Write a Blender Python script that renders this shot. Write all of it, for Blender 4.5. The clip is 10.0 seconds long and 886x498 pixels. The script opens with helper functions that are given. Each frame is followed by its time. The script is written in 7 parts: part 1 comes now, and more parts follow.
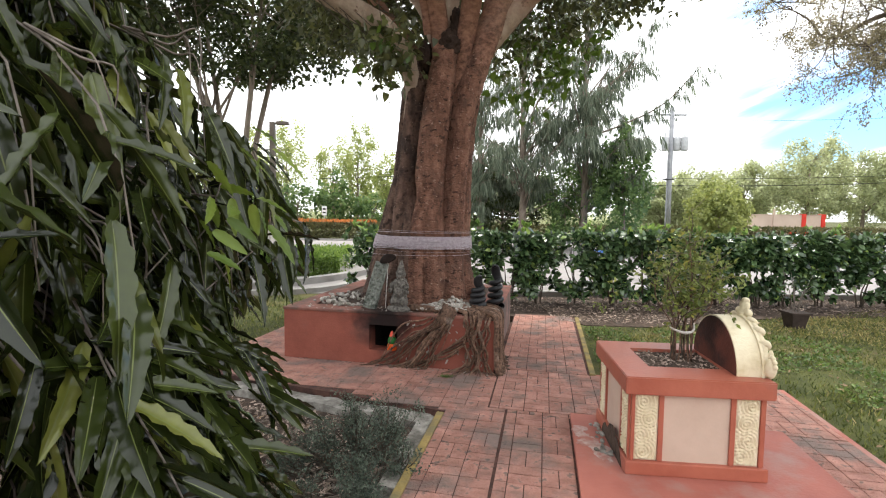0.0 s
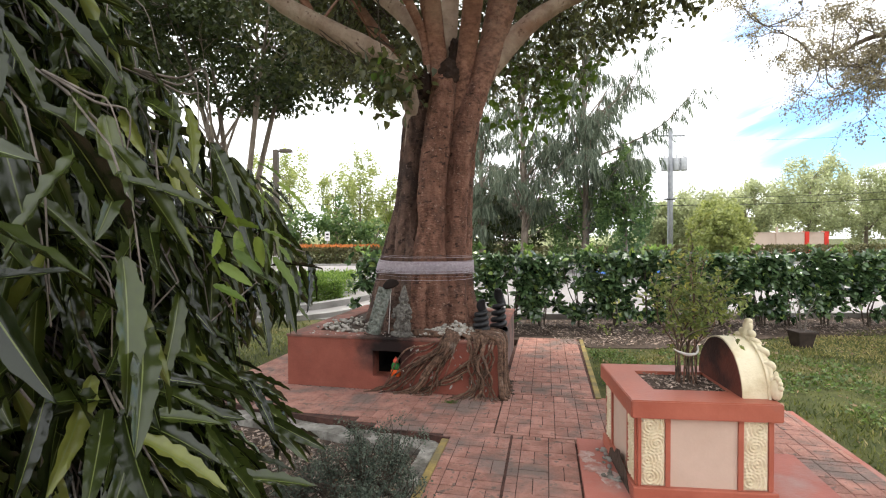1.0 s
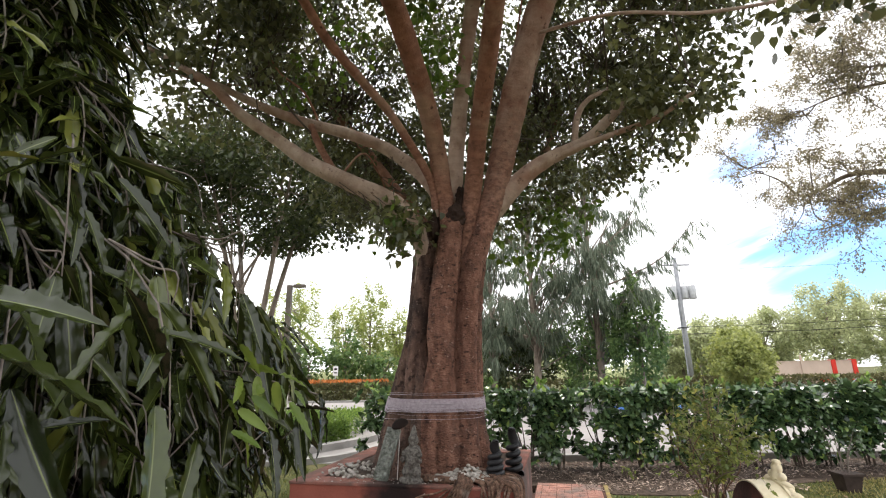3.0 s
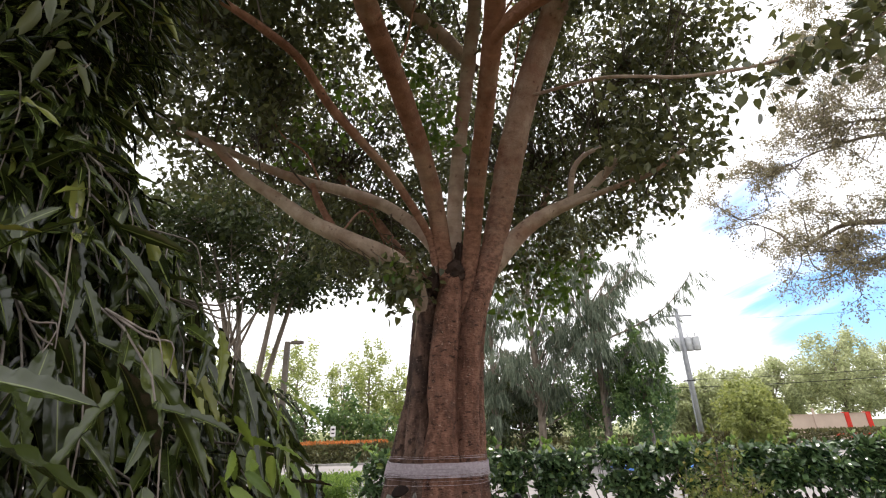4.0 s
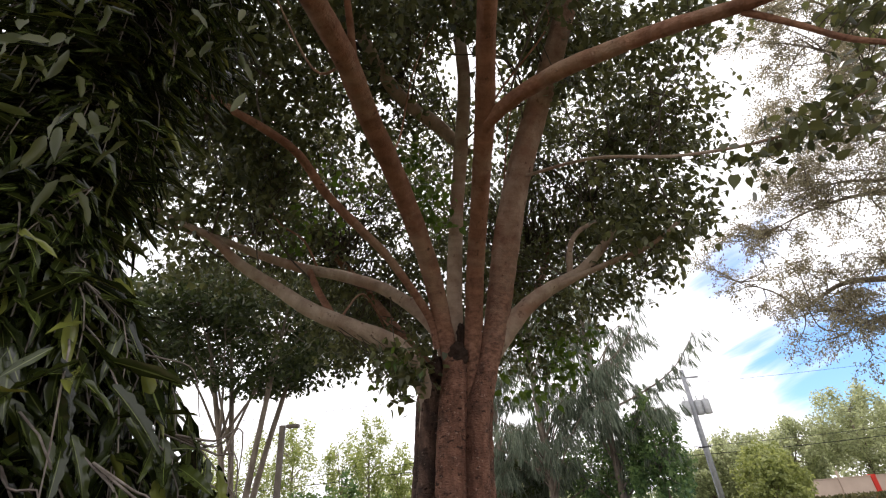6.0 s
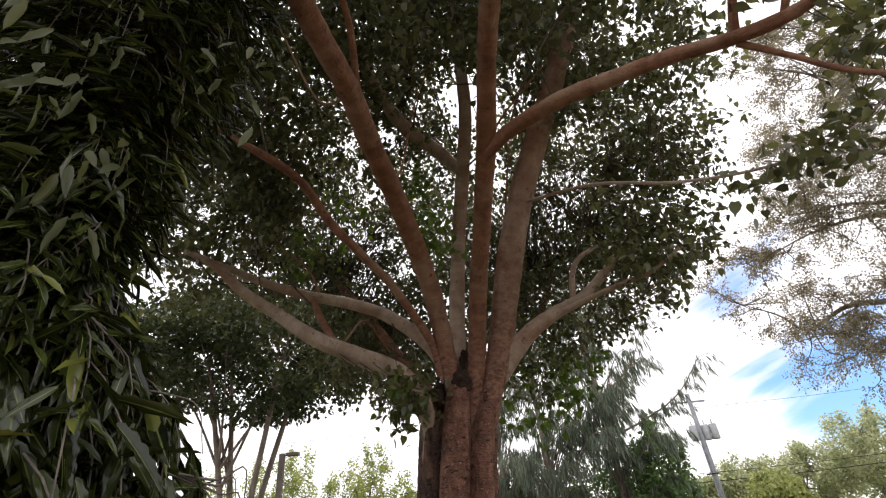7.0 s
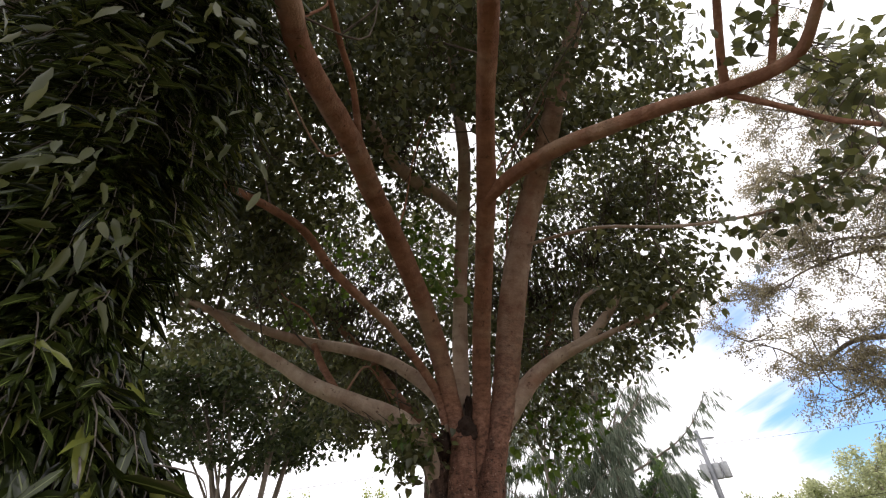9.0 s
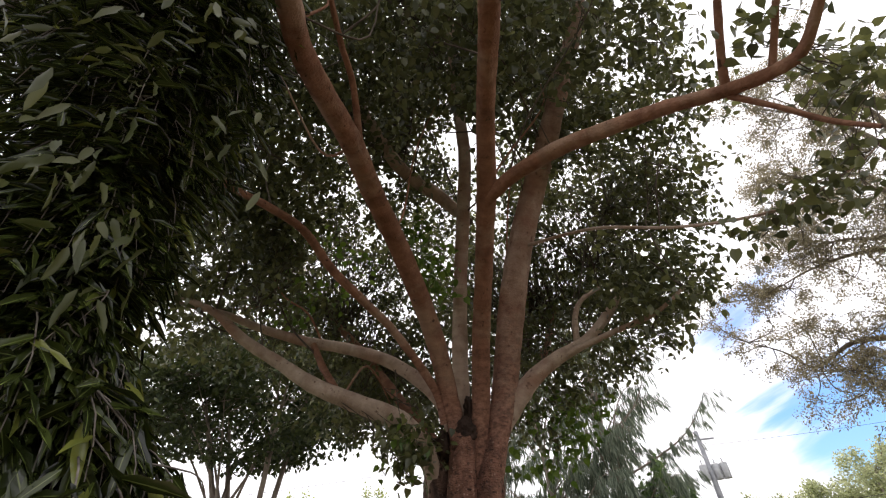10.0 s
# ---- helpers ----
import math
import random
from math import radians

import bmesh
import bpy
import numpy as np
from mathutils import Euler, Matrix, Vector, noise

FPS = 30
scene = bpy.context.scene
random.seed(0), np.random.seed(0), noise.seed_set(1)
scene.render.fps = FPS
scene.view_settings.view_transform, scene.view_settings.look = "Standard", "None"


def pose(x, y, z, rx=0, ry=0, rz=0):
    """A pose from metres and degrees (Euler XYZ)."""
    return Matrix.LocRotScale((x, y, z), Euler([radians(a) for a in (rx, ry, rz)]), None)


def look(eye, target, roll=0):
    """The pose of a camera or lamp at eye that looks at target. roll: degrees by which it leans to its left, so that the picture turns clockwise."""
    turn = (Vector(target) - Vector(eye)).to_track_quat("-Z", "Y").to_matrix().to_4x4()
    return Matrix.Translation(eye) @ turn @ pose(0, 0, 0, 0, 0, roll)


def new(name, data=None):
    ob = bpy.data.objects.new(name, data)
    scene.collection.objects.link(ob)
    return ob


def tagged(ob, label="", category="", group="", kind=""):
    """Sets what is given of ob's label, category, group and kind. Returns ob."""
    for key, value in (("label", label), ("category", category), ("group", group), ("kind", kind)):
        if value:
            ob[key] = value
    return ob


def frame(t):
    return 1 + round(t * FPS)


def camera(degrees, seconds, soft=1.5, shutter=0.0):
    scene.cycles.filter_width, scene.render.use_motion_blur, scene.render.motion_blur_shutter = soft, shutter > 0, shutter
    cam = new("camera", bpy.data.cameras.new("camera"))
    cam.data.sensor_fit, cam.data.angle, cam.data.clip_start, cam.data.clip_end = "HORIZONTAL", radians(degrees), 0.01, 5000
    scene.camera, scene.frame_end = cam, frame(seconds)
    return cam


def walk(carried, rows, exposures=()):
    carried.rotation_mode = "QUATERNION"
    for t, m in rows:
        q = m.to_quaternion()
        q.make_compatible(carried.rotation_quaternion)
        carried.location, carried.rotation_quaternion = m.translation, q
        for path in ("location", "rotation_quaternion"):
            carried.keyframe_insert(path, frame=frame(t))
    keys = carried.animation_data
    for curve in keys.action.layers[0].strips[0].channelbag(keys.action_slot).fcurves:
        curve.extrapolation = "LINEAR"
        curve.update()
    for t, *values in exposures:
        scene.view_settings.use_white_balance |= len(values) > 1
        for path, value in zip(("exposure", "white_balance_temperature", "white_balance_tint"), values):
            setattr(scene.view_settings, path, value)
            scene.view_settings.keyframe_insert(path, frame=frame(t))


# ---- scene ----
cam = camera(86.05, 10.0, soft=1.15)
walk(cam, [
    (0.0, pose(0.000, 0.000, 1.620, 86.08, -0.68, 0.05)),
    (0.5, pose(0.007, 0.000, 1.625, 86.49, -0.26, 0.14)),
    (1.0, pose(0.008, -0.031, 1.638, 88.87, 0.27, 0.36)),
    (1.5, pose(0.008, -0.078, 1.652, 92.45, 0.52, 0.71)),
    (2.0, pose(0.014, -0.133, 1.662, 96.81, 0.75, 1.27)),
    (2.5, pose(0.020, -0.161, 1.666, 100.89, 0.81, 1.56)),
    (4.0, pose(0.019, -0.175, 1.706, 111.02, 1.70, 1.80)),
    (4.5, pose(0.005, -0.186, 1.752, 113.58, 2.20, 1.98)),
    (5.0, pose(-0.014, -0.175, 1.812, 115.76, 3.07, 2.11)),
    (5.5, pose(-0.024, -0.182, 1.864, 117.60, 3.80, 2.19)),
    (7.0, pose(-0.039, -0.216, 1.920, 122.02, 4.46, 2.68)),
    (7.5, pose(-0.048, -0.257, 1.953, 123.34, 4.29, 2.80)),
    (8.0, pose(-0.052, -0.282, 1.980, 124.90, 4.61, 2.92)),
    (8.5, pose(-0.056, -0.290, 1.998, 125.83, 5.03, 3.09)),
    (9.0, pose(-0.061, -0.291, 2.008, 126.36, 5.34, 3.16)),
    (9.5, pose(-0.054, -0.293, 2.013, 126.51, 5.43, 3.15)),
    (10.0, pose(-0.055, -0.294, 2.011, 126.32, 5.16, 3.09)),
], exposures=[(0.0, 0.58, 6500, 10), (2.5, 0.50, 6520, 11), (4.5, 0.17, 6600, 14), (7.0, -0.10, 6620, 16), (10.0, -0.10, 6620, 16)])

# ---- world, sun ----
SUN_ELEV, SUN_AZ = radians(66), radians(18)      # azimuth counted from +y towards +x
world = bpy.data.worlds.new("sky")
scene.world = world
world.use_nodes = True
wn, wl = world.node_tree.nodes, world.node_tree.links
wn.clear()


def wnode(kind, **kw):
    n = wn.new(kind)
    for k, v in kw.items():
        if k == "op":
            n.operation = v
        else:
            n.inputs[k].default_value = v
    return n


sky = wn.new("ShaderNodeTexSky")
sky.sky_type, sky.sun_disc = "NISHITA", False
sky.sun_elevation, sky.sun_rotation = SUN_ELEV, SUN_AZ
sky_gain = wn.new("ShaderNodeVectorMath")
sky_gain.operation = "MULTIPLY"
sky_gain.inputs[1].default_value = (0.105, 0.155, 0.205)
wl.new(sky.outputs[0], sky_gain.inputs[0])
coord = wn.new("ShaderNodeTexCoord")
# long streaks of thin cloud, drawn out along one bearing
axes = wn.new("ShaderNodeCombineXYZ")
for k, v in enumerate(((3.08, 0.45, -8.44), (1.13, -0.91, 0.36), (-0.84, -1.19, -0.37))):
    d = wn.new("ShaderNodeVectorMath")
    d.operation = "DOT_PRODUCT"
    d.inputs[1].default_value = v
    wl.new(coord.outputs["Generated"], d.inputs[0])
    wl.new(d.outputs["Value"], axes.inputs[k])
cloud = wnode("ShaderNodeTexNoise", Scale=1.0, Detail=7.0, Roughness=0.55, Distortion=0.35)
wl.new(axes.outputs[0], cloud.inputs["Vector"])
# the break in the cloud, a wide lobe low in the sky
gap = wn.new("ShaderNodeVectorMath")
gap.operation = "DOT_PRODUCT"
gap.inputs[1].default_value = (0.61, 0.75, 0.255)
wl.new(coord.outputs["Generated"], gap.inputs[0])
lobe = wn.new("ShaderNodeMapRange")
lobe.interpolation_type = "SMOOTHSTEP"
lobe.inputs[1].default_value, lobe.inputs[2].default_value = 0.962, 0.997
lobe.inputs[3].default_value, lobe.inputs[4].default_value = 0.0, 0.42
wl.new(gap.outputs["Value"], lobe.inputs[0])
cover = wnode("ShaderNodeMath", op="SUBTRACT")
wl.new(cloud.outputs[0], cover.inputs[0])
wl.new(lobe.outputs[0], cover.inputs[1])
mask = wn.new("ShaderNodeMapRange")
mask.interpolation_type = "SMOOTHSTEP"
mask.inputs[1].default_value, mask.inputs[2].default_value = 0.0, 0.22
wl.new(cover.outputs[0], mask.inputs[0])
mix = wn.new("ShaderNodeMix")
mix.data_type = "RGBA"
mix.inputs["B"].default_value = (1.47, 1.49, 1.53, 1)
wl.new(mask.outputs[0], mix.inputs["Factor"])
wl.new(sky_gain.outputs[0], mix.inputs["A"])
back = wnode("ShaderNodeBackground", Strength=1.0)
wl.new(mix.outputs["Result"], back.inputs[0])
wl.new(back.outputs[0], wn.new("ShaderNodeOutputWorld").inputs[0])

sun = new("sun", bpy.data.lights.new("sun", "SUN"))
sun.data.energy, sun.data.angle, sun.data.color = 2.7, radians(8.0), (1.0, 0.95, 0.87)
sun.matrix_world = look((0, 0, 30), (-math.sin(SUN_AZ) * math.cos(SUN_ELEV), -math.cos(SUN_AZ) * math.cos(SUN_ELEV), 30 - math.sin(SUN_ELEV)))


# ---- materials ----
def material(name, dark, light, scale=6.0, rough=0.8, bump=0.2, bump_scale=40.0, stretch=(1, 1, 1), stain=None,
             stain_scale=0.8, stain_at=0.58, spread=0.0, metal=0.0, spec=0.16, cracks=None, fleck=None, fleck_scale=20.0, fleck_at=0.6, fleck_stretch=(1, 1, 5), chip=None, rings=0.0, foot=None):
    """Principled surface: two-scale colour noise, optional stains, optional spread per object, relief."""
    m = bpy.data.materials.new(name)
    m.use_nodes = True
    nt, b = m.node_tree, m.node_tree.nodes["Principled BSDF"]
    N, L = nt.nodes, nt.links
    tc, mp = N.new("ShaderNodeNewGeometry"), N.new("ShaderNodeMapping")
    mp.inputs["Scale"].default_value = stretch
    L.new(tc.outputs["Position"], mp.inputs[0])
    n1 = N.new("ShaderNodeTexNoise")
    n1.inputs["Scale"].default_value, n1.inputs["Detail"].default_value, n1.inputs["Roughness"].default_value = scale, 8, 0.65
    L.new(mp.outputs[0], n1.inputs["Vector"])
    r = N.new("ShaderNodeValToRGB")
    r.color_ramp.elements[0].position, r.color_ramp.elements[1].position = 0.32, 0.70
    r.color_ramp.elements[0].color, r.color_ramp.elements[1].color = (*dark, 1), (*light, 1)
    L.new(n1.outputs[0], r.inputs[0])
    col = r.outputs[0]
    if stain:
        n2 = N.new("ShaderNodeTexNoise")
        n2.inputs["Scale"].default_value, n2.inputs["Detail"].default_value, n2.inputs["Roughness"].default_value = stain_scale, 5, 0.6
        L.new(tc.outputs["Position"], n2.inputs["Vector"])
        s = N.new("ShaderNodeMapRange")
        s.inputs[1].default_value, s.inputs[2].default_value = stain_at - 0.06, stain_at + 0.08
        s.inputs[4].default_value = 0.8
        L.new(n2.outputs[0], s.inputs[0])
        x = N.new("ShaderNodeMix")
        x.data_type = "RGBA"
        x.inputs["B"].default_value = (*stain, 1)
        L.new(s.outputs[0], x.inputs["Factor"])
        L.new(col, x.inputs["A"])
        col = x.outputs["Result"]
    if fleck:
        mf, nf, sf, xf = N.new("ShaderNodeMapping"), N.new("ShaderNodeTexNoise"), N.new("ShaderNodeMapRange"), N.new("ShaderNodeMix")
        mf.inputs["Scale"].default_value = fleck_stretch
        nf.inputs["Scale"].default_value, nf.inputs["Detail"].default_value, nf.inputs["Roughness"].default_value = fleck_scale, 4, 0.6
        L.new(tc.outputs["Position"], mf.inputs[0])
        L.new(mf.outputs[0], nf.inputs["Vector"])
        sf.inputs[1].default_value, sf.inputs[2].default_value, sf.inputs[4].default_value = fleck_at - 0.03, fleck_at + 0.05, 0.85
        L.new(nf.outputs[0], sf.inputs[0])
        xf.data_type = "RGBA"
        xf.inputs["B"].default_value = (*fleck, 1)
        L.new(sf.outputs[0], xf.inputs["Factor"])
        L.new(col, xf.inputs["A"])
        col = xf.outputs["Result"]
    if chip:
        tint, c_scale, c_at, c_stretch = chip
        mc, nc, sc, xc = N.new("ShaderNodeMapping"), N.new("ShaderNodeTexNoise"), N.new("ShaderNodeMapRange"), N.new("ShaderNodeMix")
        mc.inputs["Scale"].default_value, mc.inputs["Location"].default_value = c_stretch, (3.7, 1.9, 5.3)
        nc.inputs["Scale"].default_value, nc.inputs["Detail"].default_value, nc.inputs["Roughness"].default_value = c_scale, 5, 0.65
        L.new(tc.outputs["Position"], mc.inputs[0])
        L.new(mc.outputs[0], nc.inputs["Vector"])
        sc.inputs[1].default_value, sc.inputs[2].default_value, sc.inputs[4].default_value = c_at - 0.02, c_at + 0.06, 0.8
        L.new(nc.outputs[0], sc.inputs[0])
        xc.data_type = "RGBA"
        xc.inputs["B"].default_value = (*tint, 1)
        L.new(sc.outputs[0], xc.inputs["Factor"])
        L.new(col, xc.inputs["A"])
        col = xc.outputs["Result"]
    if foot:                       # rough trunk bark reaching up the limb between two heights
        z0, z1, f_dark, f_light = foot
        mf2, nf2, rf2 = N.new("ShaderNodeMapping"), N.new("ShaderNodeTexNoise"), N.new("ShaderNodeValToRGB")
        mf2.inputs["Scale"].default_value = (1, 1, 1.7)
        nf2.inputs["Scale"].default_value, nf2.inputs["Detail"].default_value, nf2.inputs["Roughness"].default_value = 13, 7, 0.7
        L.new(tc.outputs["Position"], mf2.inputs[0])
        L.new(mf2.outputs[0], nf2.inputs["Vector"])
        rf2.color_ramp.elements[0].position, rf2.color_ramp.elements[1].position = 0.36, 0.64
        rf2.color_ramp.elements[0].color, rf2.color_ramp.elements[1].color = (*f_dark, 1), (*f_light, 1)
        L.new(nf2.outputs[0], rf2.inputs[0])
        sx, wob, sm, fr, fx = N.new("ShaderNodeSeparateXYZ"), N.new("ShaderNodeMath"), N.new("ShaderNodeMath"), N.new("ShaderNodeMapRange"), N.new("ShaderNodeMix")
        wob.operation, sm.operation, fx.data_type = "MULTIPLY", "ADD", "RGBA"
        wob.inputs[1].default_value = 1.6
        L.new(tc.outputs["Position"], sx.inputs[0])
        L.new(n1.outputs[0], wob.inputs[0])
        L.new(sx.outputs["Z"], sm.inputs[0])
        L.new(wob.outputs[0], sm.inputs[1])
        fr.inputs[1].default_value, fr.inputs[2].default_value, fr.inputs[3].default_value, fr.inputs[4].default_value = z0 + 0.8, z1 + 0.8, 0.95, 0.0
        L.new(sm.outputs[0], fr.inputs[0])
        L.new(fr.outputs[0], fx.inputs["Factor"])
        L.new(col, fx.inputs["A"])
        L.new(rf2.outputs[0], fx.inputs["B"])
        col = fx.outputs["Result"]
    ring = None
    if rings:                      # scars that run round a limb
        al, nr, vr, hr = N.new("ShaderNodeAttribute"), N.new("ShaderNodeTexNoise"), N.new("ShaderNodeMapRange"), N.new("ShaderNodeHueSaturation")
        al.attribute_name = "along"
        jog, add = N.new("ShaderNodeMath"), N.new("ShaderNodeMath")
        jog.operation, add.operation = "MULTIPLY", "ADD"
        jog.inputs[1].default_value = 0.10
        L.new(n1.outputs[0], jog.inputs[0])
        L.new(al.outputs["Fac"], add.inputs[0])
        L.new(jog.outputs[0], add.inputs[1])
        nr.noise_dimensions = "1D"
        nr.inputs["Scale"].default_value, nr.inputs["Detail"].default_value, nr.inputs["Roughness"].default_value = 9.0, 5, 0.75
        L.new(add.outputs[0], nr.inputs["W"])
        vr.inputs[1].default_value, vr.inputs[2].default_value = 0.35, 0.65
        vr.inputs[3].default_value, vr.inputs[4].default_value = 1 - rings, 1 + rings
        L.new(nr.outputs[0], vr.inputs[0])
        L.new(vr.outputs[0], hr.inputs["Value"])
        L.new(col, hr.inputs["Color"])
        col, ring = hr.outputs[0], nr.outputs[0]
    if spread:
        oi, h = N.new("ShaderNodeObjectInfo"), N.new("ShaderNodeHueSaturation")
        v = N.new("ShaderNodeMapRange")
        v.inputs[3].default_value, v.inputs[4].default_value = 1 - spread, 1 + spread
        L.new(oi.outputs["Random"], v.inputs[0])
        L.new(v.outputs[0], h.inputs["Value"])
        L.new(col, h.inputs["Color"])
        col = h.outputs[0]
    L.new(col, b.inputs["Base Color"])
    b.inputs["Metallic"].default_value, b.inputs["Specular IOR Level"].default_value = metal, spec
    rr = N.new("ShaderNodeMapRange")
    rr.inputs[3].default_value, rr.inputs[4].default_value = max(0.05, rough - 0.12), min(1, rough + 0.12)
    L.new(n1.outputs[0], rr.inputs[0])
    L.new(rr.outputs[0], b.inputs["Roughness"])
    if bump:
        n3 = N.new("ShaderNodeTexNoise")
        n3.inputs["Scale"].default_value, n3.inputs["Detail"].default_value = bump_scale, 6
        if cracks:
            mp3 = N.new("ShaderNodeMapping")
            mp3.inputs["Scale"].default_value = cracks
            L.new(tc.outputs["Position"], mp3.inputs[0])
            L.new(mp3.outputs[0], n3.inputs["Vector"])
        else:
            L.new(mp.outputs[0], n3.inputs["Vector"])
        bp = N.new("ShaderNodeBump")
        bp.inputs["Strength"].default_value, bp.inputs["Distance"].default_value = bump, 0.05 if cracks else 0.02
        L.new(n3.outputs[0], bp.inputs["Height"])
        if ring:
            b2 = N.new("ShaderNodeBump")
            b2.inputs["Strength"].default_value, b2.inputs["Distance"].default_value = 0.3, 0.02
            L.new(ring, b2.inputs["Height"])
            L.new(b2.outputs[0], bp.inputs["Normal"])
        L.new(bp.outputs[0], b.inputs["Normal"])
    return m


def leaf_material(name, low, high, gloss=0.4, glow=0.3, single=False, dry=None, spec=0.4, rib=None):
    """Leaf: colour drawn leaf by leaf, some light through the blade."""
    m = bpy.data.materials.new(name)
    m.use_nodes = True
    nt, b = m.node_tree, m.node_tree.nodes["Principled BSDF"]
    N, L = nt.nodes, nt.links
    if single:
        rnd = N.new("ShaderNodeObjectInfo").outputs["Random"]
    else:
        rnd = N.new("ShaderNodeNewGeometry").outputs["Random Per Island"]
    r = N.new("ShaderNodeValToRGB")
    e = r.color_ramp.elements
    e[0].color, e[1].color = (*low, 1), (*high, 1)
    if dry:
        e[1].position = 0.93
        k = e.new(0.97)
        k.color = (*dry, 1)
    L.new(rnd, r.inputs[0])
    tc, n = N.new("ShaderNodeTexCoord"), N.new("ShaderNodeTexNoise")
    n.inputs["Scale"].default_value, n.inputs["Detail"].default_value = 9.0, 4
    L.new(tc.outputs["Object"], n.inputs["Vector"])
    h, v = N.new("ShaderNodeHueSaturation"), N.new("ShaderNodeMapRange")
    v.inputs[3].default_value, v.inputs[4].default_value = 0.7, 1.3
    L.new(n.outputs[0], v.inputs[0])
    L.new(v.outputs[0], h.inputs["Value"])
    L.new(r.outputs[0], h.inputs["Color"])
    out = h.outputs[0]
    if rib:
        at, rg, rx = N.new("ShaderNodeAttribute"), N.new("ShaderNodeMapRange"), N.new("ShaderNodeMix")
        at.attribute_name = "rib"
        rg.inputs[1].default_value, rg.inputs[2].default_value = 0.86, 0.95
        L.new(at.outputs["Fac"], rg.inputs[0])
        rx.data_type = "RGBA"
        rx.inputs["B"].default_value = (*rib, 1)
        L.new(rg.outputs[0], rx.inputs["Factor"])
        L.new(out, rx.inputs["A"])
        out = rx.outputs["Result"]
    L.new(out, b.inputs["Base Color"])
    b.inputs["Roughness"].default_value, b.inputs["Specular IOR Level"].default_value = gloss, spec
    t, x = N.new("ShaderNodeBsdfTranslucent"), N.new("ShaderNodeMixShader")
    t2 = N.new("ShaderNodeHueSaturation")
    t2.inputs["Value"].default_value, t2.inputs["Hue"].default_value = 1.5, 0.485
    L.new(h.outputs[0], t2.inputs["Color"])
    L.new(t2.outputs[0], t.inputs["Color"])
    x.inputs[0].default_value = glow
    L.new(b.outputs[0], x.inputs[1])
    L.new(t.outputs[0], x.inputs[2])
    L.new(x.outputs[0], N["Material Output"].inputs["Surface"])
    return m


M_BARK = material("red_brown_bark", (0.088, 0.041, 0.029), (0.325, 0.170, 0.118), 10, 0.88, 1.0, 30, (1, 1, 0.5), (0.085, 0.052, 0.043), 1.8, 0.57, cracks=(1, 1, 1.9), fleck=(0.034, 0.019, 0.015), fleck_scale=11, fleck_at=0.605, fleck_stretch=(1, 1, 1.9), chip=((0.46, 0.31, 0.245), 26, 0.625, (1, 1, 1.3)))
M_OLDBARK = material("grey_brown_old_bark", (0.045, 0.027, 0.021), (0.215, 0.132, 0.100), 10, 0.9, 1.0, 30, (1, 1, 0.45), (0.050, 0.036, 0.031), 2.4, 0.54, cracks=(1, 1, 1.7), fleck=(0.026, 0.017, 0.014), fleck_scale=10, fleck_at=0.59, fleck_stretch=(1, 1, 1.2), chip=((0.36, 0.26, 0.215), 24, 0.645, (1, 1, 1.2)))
M_PALE = material("pale_smooth_bark", (0.25, 0.175, 0.128), (0.47, 0.375, 0.295), 4, 0.85, 0.5, 45, (1, 1, 1), (0.25, 0.135, 0.092), 1.3, 0.57, rings=0.07, fleck=(0.12, 0.07, 0.05), fleck_scale=13, fleck_at=0.66, fleck_stretch=(1, 1, 1))
M_PALEFOOT = material("pale_bark_over_rough", (0.20, 0.115, 0.080), (0.43, 0.32, 0.25), 4, 0.85, 0.6, 45, (1, 1, 1), (0.22, 0.105, 0.068), 1.5, 0.54, rings=0.07, fleck=(0.10, 0.055, 0.038), fleck_scale=12, fleck_at=0.65, fleck_stretch=(1, 1, 1), foot=(3.6, 5.4, (0.075, 0.036, 0.026), (0.31, 0.165, 0.115)))
M_LIMB = material("pale_red_bark", (0.145, 0.068, 0.043), (0.30, 0.158, 0.100), 5, 0.85, 0.6, 45, (1, 1, 1), (0.32, 0.215, 0.15), 1.6, 0.58, rings=0.10, fleck=(0.06, 0.032, 0.022), fleck_scale=12, fleck_at=0.66, fleck_stretch=(1, 1, 1), foot=(3.5, 4.7, (0.075, 0.036, 0.026), (0.31, 0.165, 0.115)))
M_ROOT = material("root_bark", (0.026, 0.016, 0.012), (0.27, 0.165, 0.115), 22, 0.85, 0.9, 60, (1, 1, 1), (0.30, 0.25, 0.21), 6.0, 0.66, 0.38)
M_CLOTH = material("dark_brown_cloth", (0.010, 0.007, 0.006), (0.025, 0.017, 0.014), 9, 0.95, 0.3, 60, spec=0.1)
M_FOOT = material("stained_footing", (0.13, 0.12, 0.105), (0.42, 0.40, 0.36), 9, 0.9, 0.8, 45, (1, 1, 1), (0.10, 0.09, 0.075), 4.0, 0.55)
M_GREYBARK = material("grey_bark", (0.13, 0.10, 0.08), (0.32, 0.27, 0.22), 5, 0.9, 0.6, 30, (1, 1, 0.4))
M_DARKBARK = material("dark_bark", (0.045, 0.035, 0.028), (0.14, 0.11, 0.085), 8, 0.9, 0.5, 40)
M_TWIG = material("grey_twig", (0.11, 0.09, 0.075), (0.26, 0.225, 0.195), 20, 0.85, 0.3, 90)
M_RED = material("red_painted_plaster", (0.225, 0.070, 0.050), (0.315, 0.103, 0.072), 4, 0.62, 0.25, 60, (1, 1, 1), (0.17, 0.080, 0.066), 1.4, 0.60)
